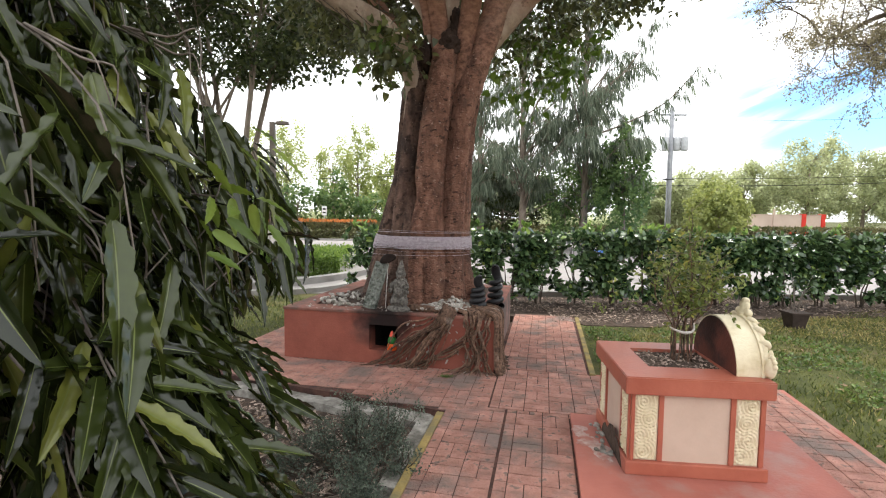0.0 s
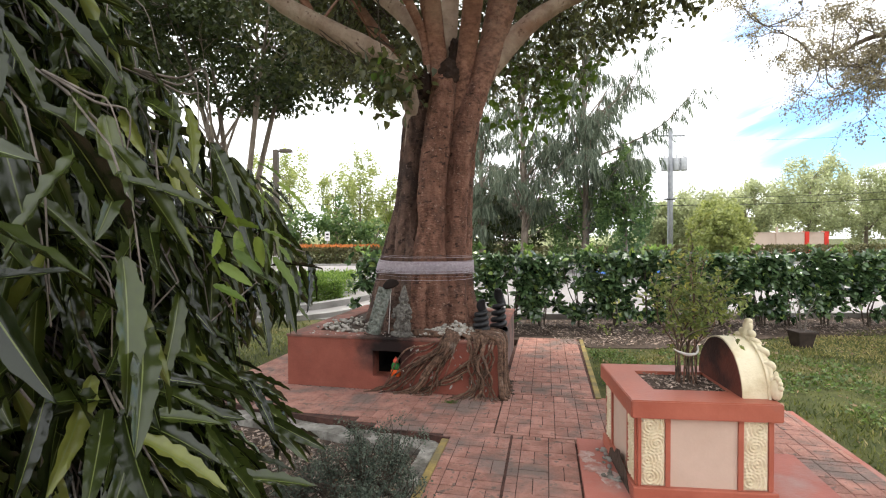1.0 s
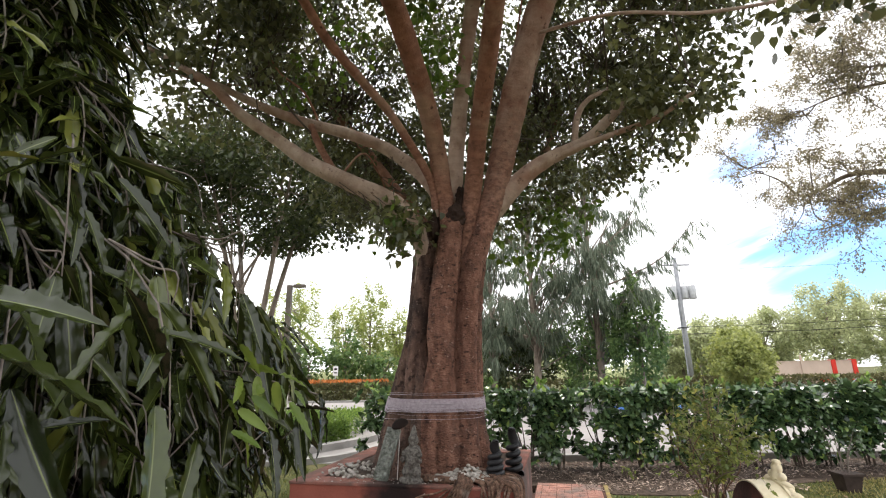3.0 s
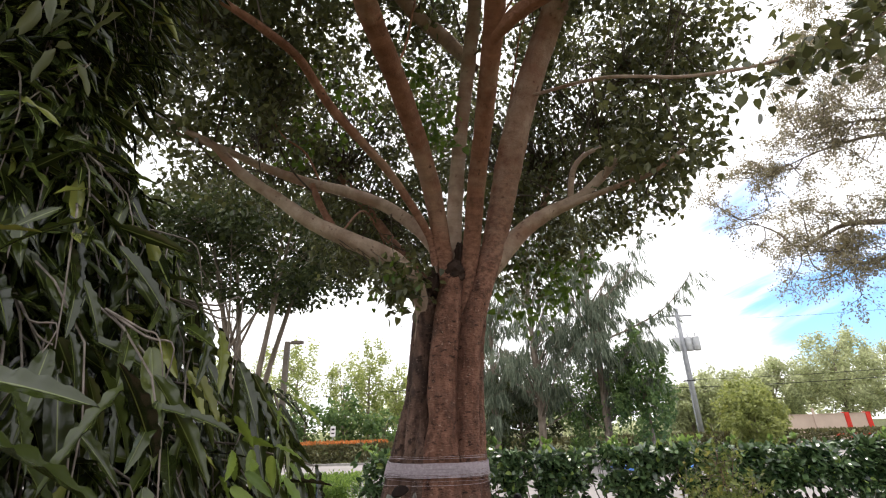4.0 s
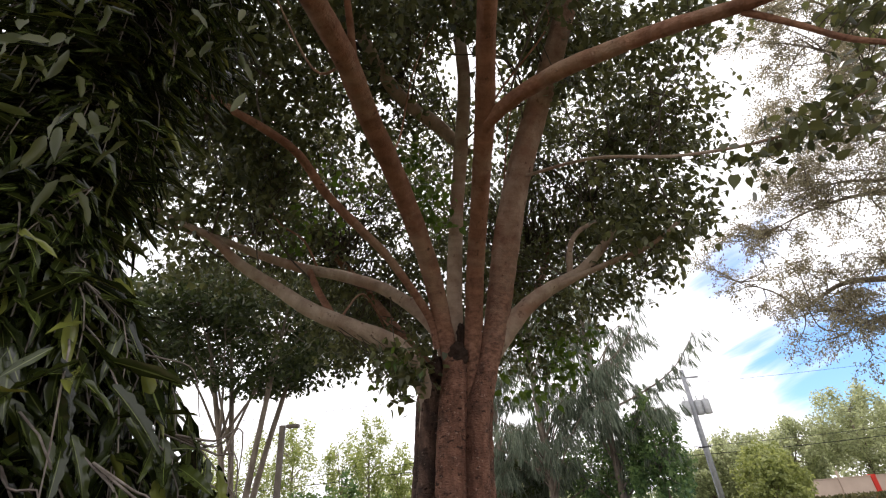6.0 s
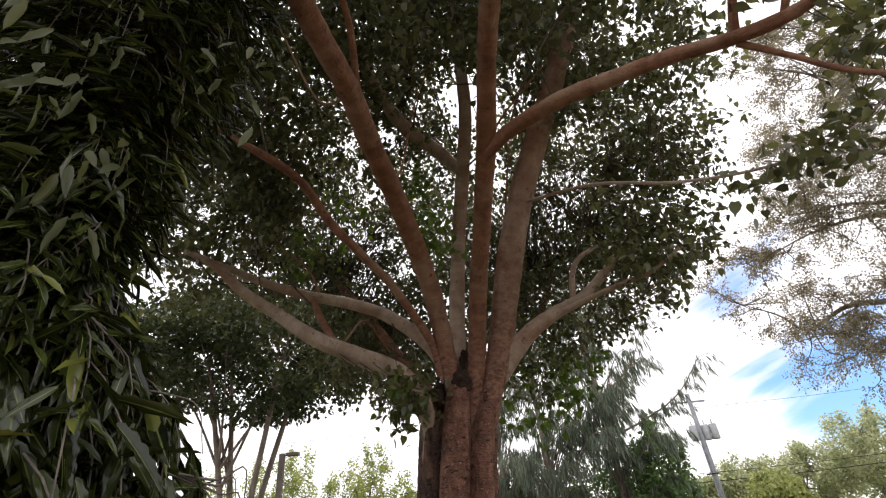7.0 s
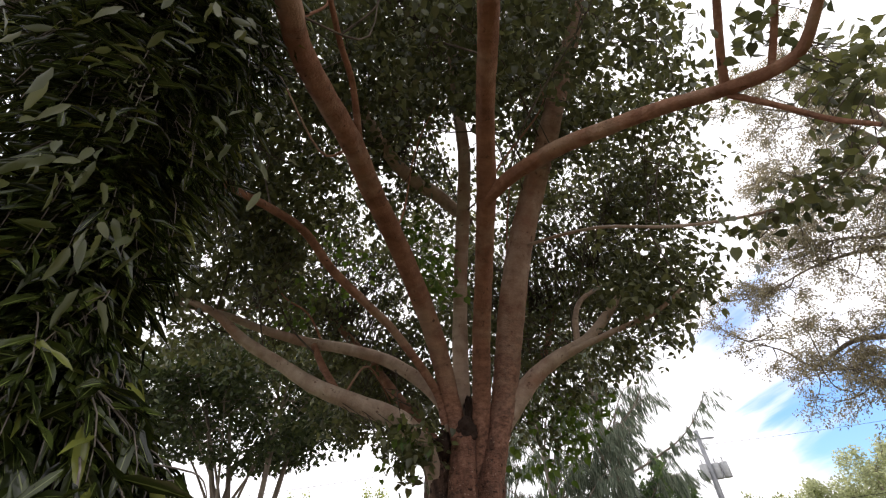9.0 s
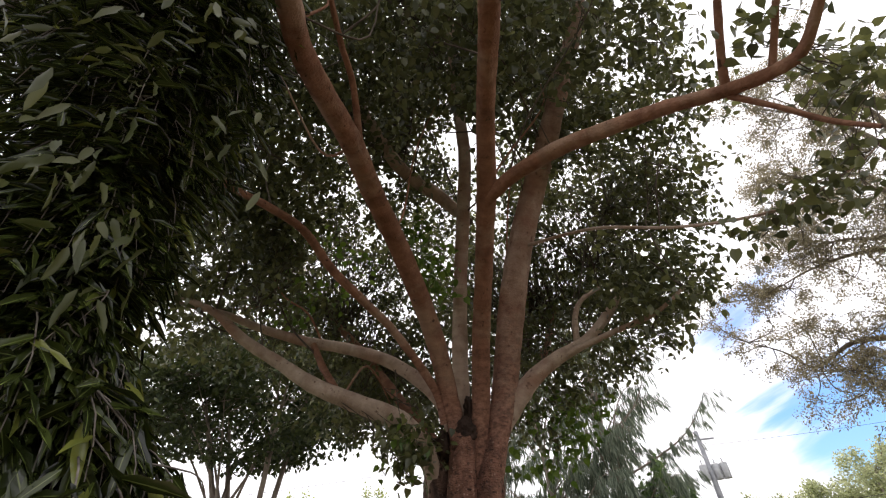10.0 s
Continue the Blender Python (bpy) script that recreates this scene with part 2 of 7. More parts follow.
M_DUSTRED = material("dusty_red_plaster", (0.20, 0.082, 0.062), (0.32, 0.150, 0.118), 7, 0.8, 0.4, 60, (1, 1, 1), (0.13, 0.085, 0.07), 3.2, 0.52, fleck=(0.40, 0.34, 0.30), fleck_scale=34, fleck_at=0.70, fleck_stretch=(1, 1, 1))
M_REDTRIM = material("red_gloss_paint", (0.33, 0.092, 0.057), (0.43, 0.135, 0.085), 3, 0.42, 0.1, 50, (1, 1, 1), (0.32, 0.13, 0.10), 2.5, 0.62, spec=0.35)
M_CREAM = material("cream_paint", (0.50, 0.375, 0.295), (0.585, 0.45, 0.36), 3, 0.6, 0.06, 60, (1, 1, 1), (0.55, 0.42, 0.34), 3.0, 0.66)
M_YELLOW = material("yellow_cream_paint", (0.64, 0.55, 0.37), (0.78, 0.70, 0.52), 6, 0.6, 0.15, 80, (1, 1, 1), (0.52, 0.42, 0.24), 5.0, 0.66)
M_MAROON = material("maroon_paint", (0.085, 0.027, 0.019), (0.145, 0.050, 0.036), 4, 0.6, 0.15, 60, (1, 1, 1), (0.02, 0.015, 0.015), 3.0, 0.5)
M_SOOT = material("sooty_plaster", (0.006, 0.005, 0.005), (0.02, 0.016, 0.015), 8, 0.95, 0.3, 60)


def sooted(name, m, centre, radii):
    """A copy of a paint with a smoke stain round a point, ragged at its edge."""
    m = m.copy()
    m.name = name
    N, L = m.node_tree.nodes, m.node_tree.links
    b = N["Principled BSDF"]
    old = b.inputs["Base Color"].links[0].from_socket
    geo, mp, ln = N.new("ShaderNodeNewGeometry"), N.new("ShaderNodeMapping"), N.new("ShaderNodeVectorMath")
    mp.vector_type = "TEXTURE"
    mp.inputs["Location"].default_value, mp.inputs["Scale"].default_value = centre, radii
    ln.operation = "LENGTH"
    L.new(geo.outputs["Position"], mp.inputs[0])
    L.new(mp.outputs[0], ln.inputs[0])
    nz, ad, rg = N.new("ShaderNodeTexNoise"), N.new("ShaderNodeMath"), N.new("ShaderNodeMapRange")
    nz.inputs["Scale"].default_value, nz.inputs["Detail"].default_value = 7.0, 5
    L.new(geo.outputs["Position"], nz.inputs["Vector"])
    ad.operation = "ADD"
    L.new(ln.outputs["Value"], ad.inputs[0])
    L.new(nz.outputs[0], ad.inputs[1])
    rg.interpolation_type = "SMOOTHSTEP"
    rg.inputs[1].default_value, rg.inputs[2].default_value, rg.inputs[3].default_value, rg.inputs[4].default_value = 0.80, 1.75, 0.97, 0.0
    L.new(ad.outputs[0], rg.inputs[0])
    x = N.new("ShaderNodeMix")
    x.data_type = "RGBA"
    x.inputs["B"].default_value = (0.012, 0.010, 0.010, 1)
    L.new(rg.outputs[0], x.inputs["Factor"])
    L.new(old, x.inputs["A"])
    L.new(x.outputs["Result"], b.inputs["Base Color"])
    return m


M_BRICK = material("red_stamped_paver", (0.26, 0.125, 0.098), (0.53, 0.285, 0.225), 7, 0.75, 1.0, 80, (1, 1, 1), (0.165, 0.145, 0.130), 1.7, 0.54, 0.14, fleck=(0.15, 0.12, 0.105), fleck_scale=14, fleck_at=0.60, fleck_stretch=(1, 1, 1))
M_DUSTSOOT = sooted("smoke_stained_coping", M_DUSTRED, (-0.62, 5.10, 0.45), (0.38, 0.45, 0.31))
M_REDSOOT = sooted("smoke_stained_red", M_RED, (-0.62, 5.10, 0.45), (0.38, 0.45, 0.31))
M_JOINT = material("paver_joint", (0.030, 0.021, 0.018), (0.135, 0.068, 0.054), 9, 0.9, 0.3, 80)
M_SLAB = material("red_painted_concrete", (0.31, 0.105, 0.08), (0.41, 0.15, 0.115), 2.5, 0.55, 0.15, 50, (1, 1, 1), (0.34, 0.22, 0.19), 1.8, 0.6)
M_CONCRETE = material("weathered_concrete", (0.34, 0.32, 0.28), (0.56, 0.53, 0.48), 4, 0.85, 0.3, 60, (1, 1, 1), (0.2, 0.19, 0.16), 1.5, 0.6)
M_YEDGE = material("yellow_painted_edge", (0.24, 0.18, 0.07), (0.40, 0.30, 0.11), 12, 0.85, 0.4, 60, (1, 1, 1), (0.15, 0.13, 0.08), 6, 0.50)
M_SOIL = material("dark_soil", (0.032, 0.023, 0.018), (0.125, 0.092, 0.072), 12, 0.95, 0.9, 30)
M_GRASSGROUND = material("lawn_ground", (0.035, 0.045, 0.015), (0.10, 0.105, 0.035), 3, 0.95, 0.8, 60, (1, 1, 1), (0.17, 0.14, 0.065), 0.7, 0.58)
M_ASPHALT = material("sunlit_paving", (0.23, 0.215, 0.205), (0.32, 0.30, 0.29), 0.6, 0.85, 0.1, 60, (1, 1, 1), (0.18, 0.17, 0.165), 0.25, 0.6)
M_KERB = material("kerb_concrete", (0.24, 0.23, 0.215), (0.38, 0.365, 0.345), 3, 0.85, 0.2, 50, (1, 1, 1), (0.16, 0.15, 0.14), 1.5, 0.6)
M_DUST = material("pale_cement_dust", (0.32, 0.17, 0.14), (0.52, 0.43, 0.39), 22, 0.9, 0.3, 70, (1, 1, 1), (0.36, 0.13, 0.10), 9, 0.56)
M_STONE = material("carved_grey_stone", (0.040, 0.036, 0.032), (0.23, 0.215, 0.19), 34, 0.9, 1.0, 45)
M_STELE = material("pale_green_grey_stone", (0.09, 0.10, 0.085), (0.33, 0.35, 0.31), 22, 0.9, 1.0, 45)
M_BLACKSTONE = material("black_stone", (0.005, 0.005, 0.006), (0.022, 0.022, 0.024), 9, 0.42, 0.3, 50, spec=0.3)
M_PEBBLE = material("white_pebble", (0.20, 0.18, 0.155), (0.52, 0.49, 0.44), 14, 0.7, 0.2, 60, spread=0.25)
M_THREAD = material("lilac_thread", (0.40, 0.34, 0.37), (0.66, 0.59, 0.63), 30, 0.8, 0.2, 200)
M_GREYRED = material("grey_stained_plaster", (0.15, 0.095, 0.082), (0.29, 0.19, 0.165), 5, 0.85, 0.4, 50, (1, 1, 1), (0.10, 0.09, 0.085), 1.8, 0.52)
M_STEEL = material("galvanised_steel", (0.38, 0.39, 0.40), (0.52, 0.53, 0.54), 5, 0.5, 0.1, 60, metal=0.4)
M_POSTBROWN = material("bronze_post", (0.075, 0.062, 0.05), (0.13, 0.11, 0.09), 4, 0.55, 0.1, 50)
M_POLEWOOD = material("concrete_pole", (0.27, 0.28, 0.30), (0.40, 0.41, 0.43), 3, 0.8, 0.2, 40)
M_WIRE = material("black_wire", (0.02, 0.02, 0.02), (0.05, 0.05, 0.05), 4, 0.6, 0)
M_WHITE = material("white_sign_paint", (0.72, 0.72, 0.72), (0.82, 0.82, 0.82), 4, 0.5, 0.05)
M_PINKWALL = material("pink_beige_wall", (0.52, 0.40, 0.33), (0.62, 0.49, 0.41), 0.8, 0.8, 0.1, 20)
M_REDPAINT = material("bright_red_paint", (0.55, 0.035, 0.025), (0.68, 0.06, 0.04), 2, 0.6, 0.05)
M_BLUEPAINT = material("blue_ground_paint", (0.03, 0.16, 0.55), (0.05, 0.24, 0.7), 2, 0.7, 0.1)
M_ORANGE = material("orange_plastic", (0.72, 0.09, 0.015), (0.85, 0.16, 0.03), 12, 0.4, 0.1)
M_GREENP = material("green_plastic", (0.02, 0.13, 0.03), (0.05, 0.24, 0.06), 12, 0.4, 0.1)
M_REDP = material("coral_plastic", (0.72, 0.08, 0.05), (0.8, 0.14, 0.09), 12, 0.4, 0.1)
M_POT = material("dark_plastic_pot", (0.03, 0.022, 0.018), (0.07, 0.05, 0.042), 8, 0.6, 0.1)
M_STRING = material("white_cloth_string", (0.5, 0.47, 0.44), (0.7, 0.66, 0.62), 20, 0.9, 0.2)
M_MULCH = leaf_material("mulch_chip", (0.040, 0.027, 0.021), (0.58, 0.46, 0.38), 0.9, 0.0)
M_LITTER = leaf_material("dry_leaf", (0.10, 0.06, 0.03), (0.34, 0.23, 0.13), 0.7, 0.1)
M_GRASS = leaf_material("grass_blade", (0.024, 0.044, 0.009), (0.185, 0.205, 0.05), 0.6, 0.2, dry=(0.36, 0.30, 0.14))
M_STRAWGRASS = leaf_material("straw_grass_blade", (0.17, 0.15, 0.045), (0.40, 0.35, 0.14), 0.7, 0.2)
M_WEED = leaf_material("lawn_weed_leaf", (0.035, 0.075, 0.015), (0.13, 0.20, 0.045), 0.5, 0.25)
M_FIG = leaf_material("fig_leaf", (0.037, 0.045, 0.017), (0.128, 0.140, 0.048), 0.36, 0.42, spec=0.7)
M_FIGBRIGHT = leaf_material("young_fig_leaf", (0.045, 0.095, 0.012), (0.12, 0.19, 0.028), 0.4, 0.38)
M_ASHOKA = leaf_material("long_wavy_leaf", (0.009, 0.014, 0.004), (0.046, 0.062, 0.012), 0.22, 0.10, dry=(0.16, 0.175, 0.036), spec=0.5, rib=(0.15, 0.18, 0.055))
M_ASHOKA1 = leaf_material("long_wavy_leaf_single", (0.009, 0.014, 0.004), (0.046, 0.062, 0.012), 0.22, 0.10, single=True, dry=(0.16, 0.175, 0.036), spec=0.5, rib=(0.15, 0.18, 0.055))
M_YOUNG = leaf_material("young_wavy_leaf", (0.075, 0.13, 0.018), (0.20, 0.27, 0.045), 0.4, 0.35)
M_OLIVEWAVY = leaf_material("olive_wavy_leaf", (0.04, 0.05, 0.012), (0.09, 0.095, 0.024), 0.4, 0.25)
M_OLDWOOD = material("weathered_wood", (0.22, 0.16, 0.12), (0.56, 0.48, 0.40), 14, 0.9, 0.8, 60, (1, 1, 1), (0.10, 0.07, 0.05), 9, 0.58)
# near-black brown that paints the shade and dark stain of the fork
M_FORKSHADE = material("fork_shade_brown", (0.018, 0.012, 0.009), (0.06, 0.037, 0.028), 12, 0.95, 0.9, 30)
M_HEDGE = leaf_material("hedge_leaf", (0.008, 0.028, 0.011), (0.120, 0.200, 0.078), 0.24, 0.16, dry=(0.24, 0.34, 0.08), spec=0.7)
M_HEDGETIP = leaf_material("hedge_top_leaf", (0.05, 0.11, 0.026), (0.24, 0.36, 0.09), 0.28, 0.4, spec=0.6)
M_BOX = leaf_material("clipped_hedge_leaf", (0.065, 0.13, 0.022), (0.21, 0.32, 0.065), 0.5, 0.35)
M_FARHEDGE = leaf_material("far_hedge_leaf", (0.05, 0.055, 0.022), (0.14, 0.13, 0.05), 0.6, 0.25)
M_FLAME = leaf_material("orange_new_leaf", (0.30, 0.12, 0.03), (0.55, 0.23, 0.06), 0.5, 0.4)
M_OLIVE = leaf_material("olive_shrub_leaf", (0.075, 0.112, 0.024), (0.22, 0.265, 0.07), 0.45, 0.35, dry=(0.36, 0.35, 0.08))
M_DARKBUSH = leaf_material("dark_fine_leaf", (0.026, 0.040, 0.028), (0.135, 0.165, 0.120), 0.6, 0.15)
M_DARKTREE = leaf_material("dark_tree_leaf", (0.022, 0.036, 0.012), (0.072, 0.095, 0.026), 0.45, 0.28)
M_BRIGHTTREE = leaf_material("bright_tree_leaf", (0.17, 0.22, 0.06), (0.38, 0.43, 0.16), 0.5, 0.5)
# olive leaf paled and greyed: distance haze is put into the colour
M_HAZEDOLIVE = leaf_material("hazed_olive_leaf", (0.23, 0.26, 0.145), (0.46, 0.50, 0.30), 0.6, 0.6)
M_MIDTREE = leaf_material("mid_green_tree_leaf", (0.05, 0.105, 0.035), (0.17, 0.255, 0.085), 0.5, 0.4)
M_LIMETREE = leaf_material("yellow_green_tree_leaf", (0.13, 0.165, 0.045), (0.30, 0.34, 0.11), 0.5, 0.4)
M_NEEDLE = leaf_material("casuarina_needle", (0.070, 0.095, 0.065), (0.225, 0.265, 0.19), 0.7, 0.45)
M_PALELEAF = leaf_material("sparse_olive_leaf", (0.15, 0.135, 0.08), (0.36, 0.33, 0.21), 0.5, 0.5)


# ---- mesh helpers ----
rng = np.random.default_rng(7)


def fast_mesh(name, V, F, mat, smooth=False):
    """A mesh from an (n,3) array of vertices and an (m,k) array of faces."""
    V, F = np.asarray(V, np.float32), np.asarray(F, np.int32)
    me = bpy.data.meshes.new(name)
    me.vertices.add(len(V))
    me.vertices.foreach_set("co", V.ravel())
    me.loops.add(F.size)
    me.loops.foreach_set("vertex_index", F.ravel())
    me.polygons.add(len(F))
    me.polygons.foreach_set("loop_start", np.arange(0, F.size, F.shape[1], dtype=np.int32))
    me.polygons.foreach_set("use_smooth", np.full(len(F), smooth))
    me.update(calc_edges=True)
    me.materials.append(mat)
    return me


def attach(name, me, parent=None, label="", at=None):
    ob = new(name, me)
    if parent:
        ob.parent = parent
    if at is not None:
        ob.matrix_basis = at
    return tagged(ob, label)


def part(name, bm, mat, parent=None, label="", at=None, smooth=False):
    """Link a bmesh as one mesh object under a thing."""
    me = bpy.data.meshes.new(name)
    bmesh.ops.recalc_face_normals(bm, faces=bm.faces)
    for f in bm.faces:
        f.smooth = smooth
    bm.to_mesh(me)
    bm.free()
    me.materials.append(mat)
    return attach(name, me, parent, label, at)


def thing(name, label, category, at=(0, 0, 0), turn=0, group="", kind=""):
    ob = new(name)
    ob.matrix_basis = pose(*at, 0, 0, turn)
    return tagged(ob, label, category, group, kind)


def add_box(bm, x0, x1, y0, y1, z0, z1, bevel=0.0, m=None):
    g = bmesh.ops.create_cube(bm, size=1.0, matrix=Matrix.Translation(((x0 + x1) / 2, (y0 + y1) / 2, (z0 + z1) / 2)) @ Matrix.Diagonal((x1 - x0, y1 - y0, z1 - z0, 1)))
    vs = g["verts"]
    if bevel:
        es = list({e for v in vs for e in v.link_edges})
        r = bmesh.ops.bevel(bm, geom=es, offset=bevel, segments=2, affect="EDGES", profile=0.6)
        vs = list({v for f in r["faces"] for v in f.verts} | {v for v in vs if v.is_valid})
    if m is not None:
        bmesh.ops.transform(bm, matrix=m, verts=vs)
    return vs


def box(x0, x1, y0, y1, z0, z1, bevel=0.0):
    bm = bmesh.new()
    add_box(bm, x0, x1, y0, y1, z0, z1, bevel)
    return bm


def prism(points, z0, z1, bevel=0.0):
    """A plan polygon pulled up from z0 to z1."""
    bm = bmesh.new()
    low = [bm.verts.new((x, y, z0)) for x, y in points]
    high = [bm.verts.new((x, y, z1)) for x, y in points]
    n = len(points)
    bm.faces.new(high)
    bm.faces.new(low[::-1])
    for i in range(n):
        bm.faces.new((low[i], low[(i + 1) % n], high[(i + 1) % n], high[i]))
    if bevel:
        bmesh.ops.bevel(bm, geom=[e for e in bm.edges if e.verts[0].co.z == z1 and e.verts[1].co.z == z1], offset=bevel, segments=2, affect="EDGES")
    return bm


def smooth_path(points, per=6):
    """Catmull-Rom through rows of numbers."""
    P = np.asarray(points, float)
    P = np.vstack([2 * P[0] - P[1], P, 2 * P[-1] - P[-2]])
    out = []
    for i in range(1, len(P) - 2):
        for t in np.linspace(0, 1, per, endpoint=False):
            a, b, c, d = P[i - 1], P[i], P[i + 1], P[i + 2]
            out.append(0.5 * (2 * b + (c - a) * t + (2 * a - 5 * b + 4 * c - d) * t * t + (3 * b - a - 3 * c + d) * t ** 3))
    out.append(P[-2])
    return np.array(out)


def tube_data(path, radii, sides=8, wobble=0.0, seed=0):
    """Vertices and quads of a tapered tube along a path, closed at its tip by a small radius."""
    P, R = np.asarray(path, float), np.asarray(radii, float)
    T = np.gradient(P, axis=0)
    T /= np.linalg.norm(T, axis=1, keepdims=True) + 1e-9
    ref = np.array([0.0, 0, 1]) if abs(T[0][2]) < 0.9 else np.array([1.0, 0, 0])
    A = np.zeros_like(P)
    a = np.cross(T[0], ref)
    for i in range(len(P)):
        a = a - T[i] * (a @ T[i])
        a /= np.linalg.norm(a) + 1e-9
        A[i] = a
    B = np.cross(T, A)
    th = np.linspace(0, 2 * np.pi, sides, endpoint=False)
    rr = R[:, None] * np.ones(sides)
    if wobble:
        g = np.random.default_rng(seed)
        ph = g.uniform(0, 6.28, 6)
        s = np.linspace(0, len(P) * 0.5, len(P))[:, None]
        rr = rr * (1 + wobble * (np.sin(3 * th + ph[0] + 0.3 * s) + 0.7 * np.sin(5 * th + ph[1] - 0.4 * s) + 0.6 * np.sin(2 * th + 1.7 * s + ph[2])) / 2)
    V = P[:, None] + rr[..., None] * (np.cos(th)[None, :, None] * A[:, None] + np.sin(th)[None, :, None] * B[:, None])
    n = len(P)
    i, j = np.meshgrid(np.arange(n - 1), np.arange(sides), indexing="ij")
    j2 = (j + 1) % sides
    F = np.stack([i * sides + j, i * sides + j2, (i + 1) * sides + j2, (i + 1) * sides + j], -1).reshape(-1, 4)
    return V.reshape(-1, 3), F


def join(pieces):
    V, F, k = [], [], 0
    for v, f in pieces:
        V.append(v)
        F.append(f + k)
        k += len(v)
    return np.vstack(V), np.vstack(F)


def tube(name, rows, mat, parent=None, label="", sides=10, per=6, wobble=0.0, seed=0):
    """One limb, root, stem or rail: rows of x, y, z, radius."""
    S = smooth_path(rows, per)
    V, F = tube_data(S[:, :3], np.maximum(S[:, 3], 0.002), sides, wobble, seed)
    me = fast_mesh(name, V, F, mat, True)
    run = np.concatenate([[0], np.cumsum(np.linalg.norm(np.diff(S[:, :3], axis=0), axis=1))])
    me.attributes.new("along", "FLOAT", "POINT").data.foreach_set("value", np.repeat(run, sides).astype(np.float32))
    return attach(name, me, parent, label)


# leaf outlines: across, along (0 at the stalk, 1 at the tip), lift
HEART = (np.array([(0, 0, 0), (0, 0.36, -0.03), (0, 0.66, -0.06), (0, 1.12, -0.16), (-0.30, -0.05, 0.05), (-0.5, 0.26, 0.07), (-0.38, 0.58, 0.02), (-0.11, 0.86, -0.07),
                   (0.30, -0.05, 0.05), (0.5, 0.26, 0.07), (0.38, 0.58, 0.02), (0.11, 0.86, -0.07)]),
         np.array([(0, 1, 5, 4), (1, 2, 6, 5), (2, 3, 7, 6), (0, 8, 9, 1), (1, 9, 10, 2), (2, 10, 11, 3)]))
HEART_FAR = (np.array([(0, 0, 0), (-0.42, 0.02, 0.04), (-0.42, 0.50, 0.05), (0, 1.1, -0.12), (0.42, 0.50, 0.05), (0.42, 0.02, 0.04)]), np.array([(0, 3, 2, 1), (0, 5, 4, 3)]))
OVAL = (np.array([(0, 0, 0), (-0.5, 0.45, 0.06), (0.5, 0.45, 0.06), (0, 1, -0.05), (0, 0.5, -0.03)]),
        np.array([(0, 4, 1, 1), (0, 2, 4, 4), (1, 4, 3, 3), (4, 2, 3, 3)])[:, :3])
BLADE = (np.array([(-0.5, 0, 0), (0.5, 0, 0), (0.32, 0.6, 0.08), (-0.32, 0.6, 0.08), (0, 1, 0.22)]), np.array([(0, 1, 2), (0, 2, 3), (3, 2, 4)]))
CARD = (np.array([(0, 0, 0), (-0.5, 0.5, 0.05), (0.5, 0.5, -0.05), (0, 1, 0)]), np.array([(0, 2, 3), (0, 3, 1)]))


def wavy_outline(n=11, waves=3.2, cols=3, crimp=0.075):
    """Long leaf with a crimped edge: rows along the rib, three or five points across."""
    v, f = [], []
    across = np.linspace(-1, 1, cols)
    for i in range(n + 1):
        t = i / n
        w = 1.106 * (t + 0.004) ** 0.45 * max(0.0, 1 - t) ** 0.75
        w *= 1 + 0.025 * math.sin(waves * 2 * math.pi * t + 0.7)
        droop = -0.16 * t * t
        for c in across:
            ph = 1.3 if c > 0 else 0.0
            v.append((c * w, t, droop - 0.014 * (c == 0) + 0.06 * w * abs(c) + crimp * w * c * c * math.sin(waves * 2 * math.pi * t + ph)))
        if i:
            a = cols * (i - 1)
            f += [(a + k, a + k + 1, a + cols + k + 1, a + cols + k) for k in range(cols - 1)]
    return np.array(v), np.array(f)


def mark_ribs(me, cols=3):
    """Marks the middle row of each long leaf, for its paler rib."""
    n = len(me.vertices)
    row = np.zeros(cols, np.float32)
    row[cols // 2] = 1
    me.attributes.new("rib", "FLOAT", "POINT").data.foreach_set("value", np.tile(row, n // cols))
    return me


WAVY = wavy_outline(5, 1.7)
CRIMPED = wavy_outline(18, 5.3, 5, 0.044)
WAVY_FAR = wavy_outline(3, 1.0)


def leaves(C, D, length, width, shape, spin=None):
    """Joined leaves: C stalk ends, D directions of growth, sizes per leaf; spin: how each blade turns about its rib."""
    T, F = shape
    C, D = np.asarray(C, float), np.asarray(D, float)
    n = len(C)
    D = D / (np.linalg.norm(D, axis=1, keepdims=True) + 1e-9)
    X = np.cross(D, np.array([0.03, 0.02, 1.0]))
    X /= np.linalg.norm(X, axis=1, keepdims=True) + 1e-9
    Z = np.cross(X, D)
    s = rng.uniform(-1.2, 1.2, n) if spin is None else spin
    c, s = np.cos(s)[:, None], np.sin(s)[:, None]
    X, Z = c * X + s * Z, -s * X + c * Z
    length, width = np.broadcast_to(length, n)[:, None, None], np.broadcast_to(width, n)[:, None, None]
    V = C[:, None] + width * T[None, :, 0:1] * X[:, None] + length * T[None, :, 1:2] * D[:, None] + length * T[None, :, 2:3] * Z[:, None]
    k = len(T)
    FF = F[None] + (np.arange(n) * k)[:, None, None]
    return V.reshape(-1, 3), FF.reshape(-1, F.shape[1])


def unit(n):
    v = rng.normal(size=(n, 3))
    return v / np.linalg.norm(v, axis=1, keepdims=True)


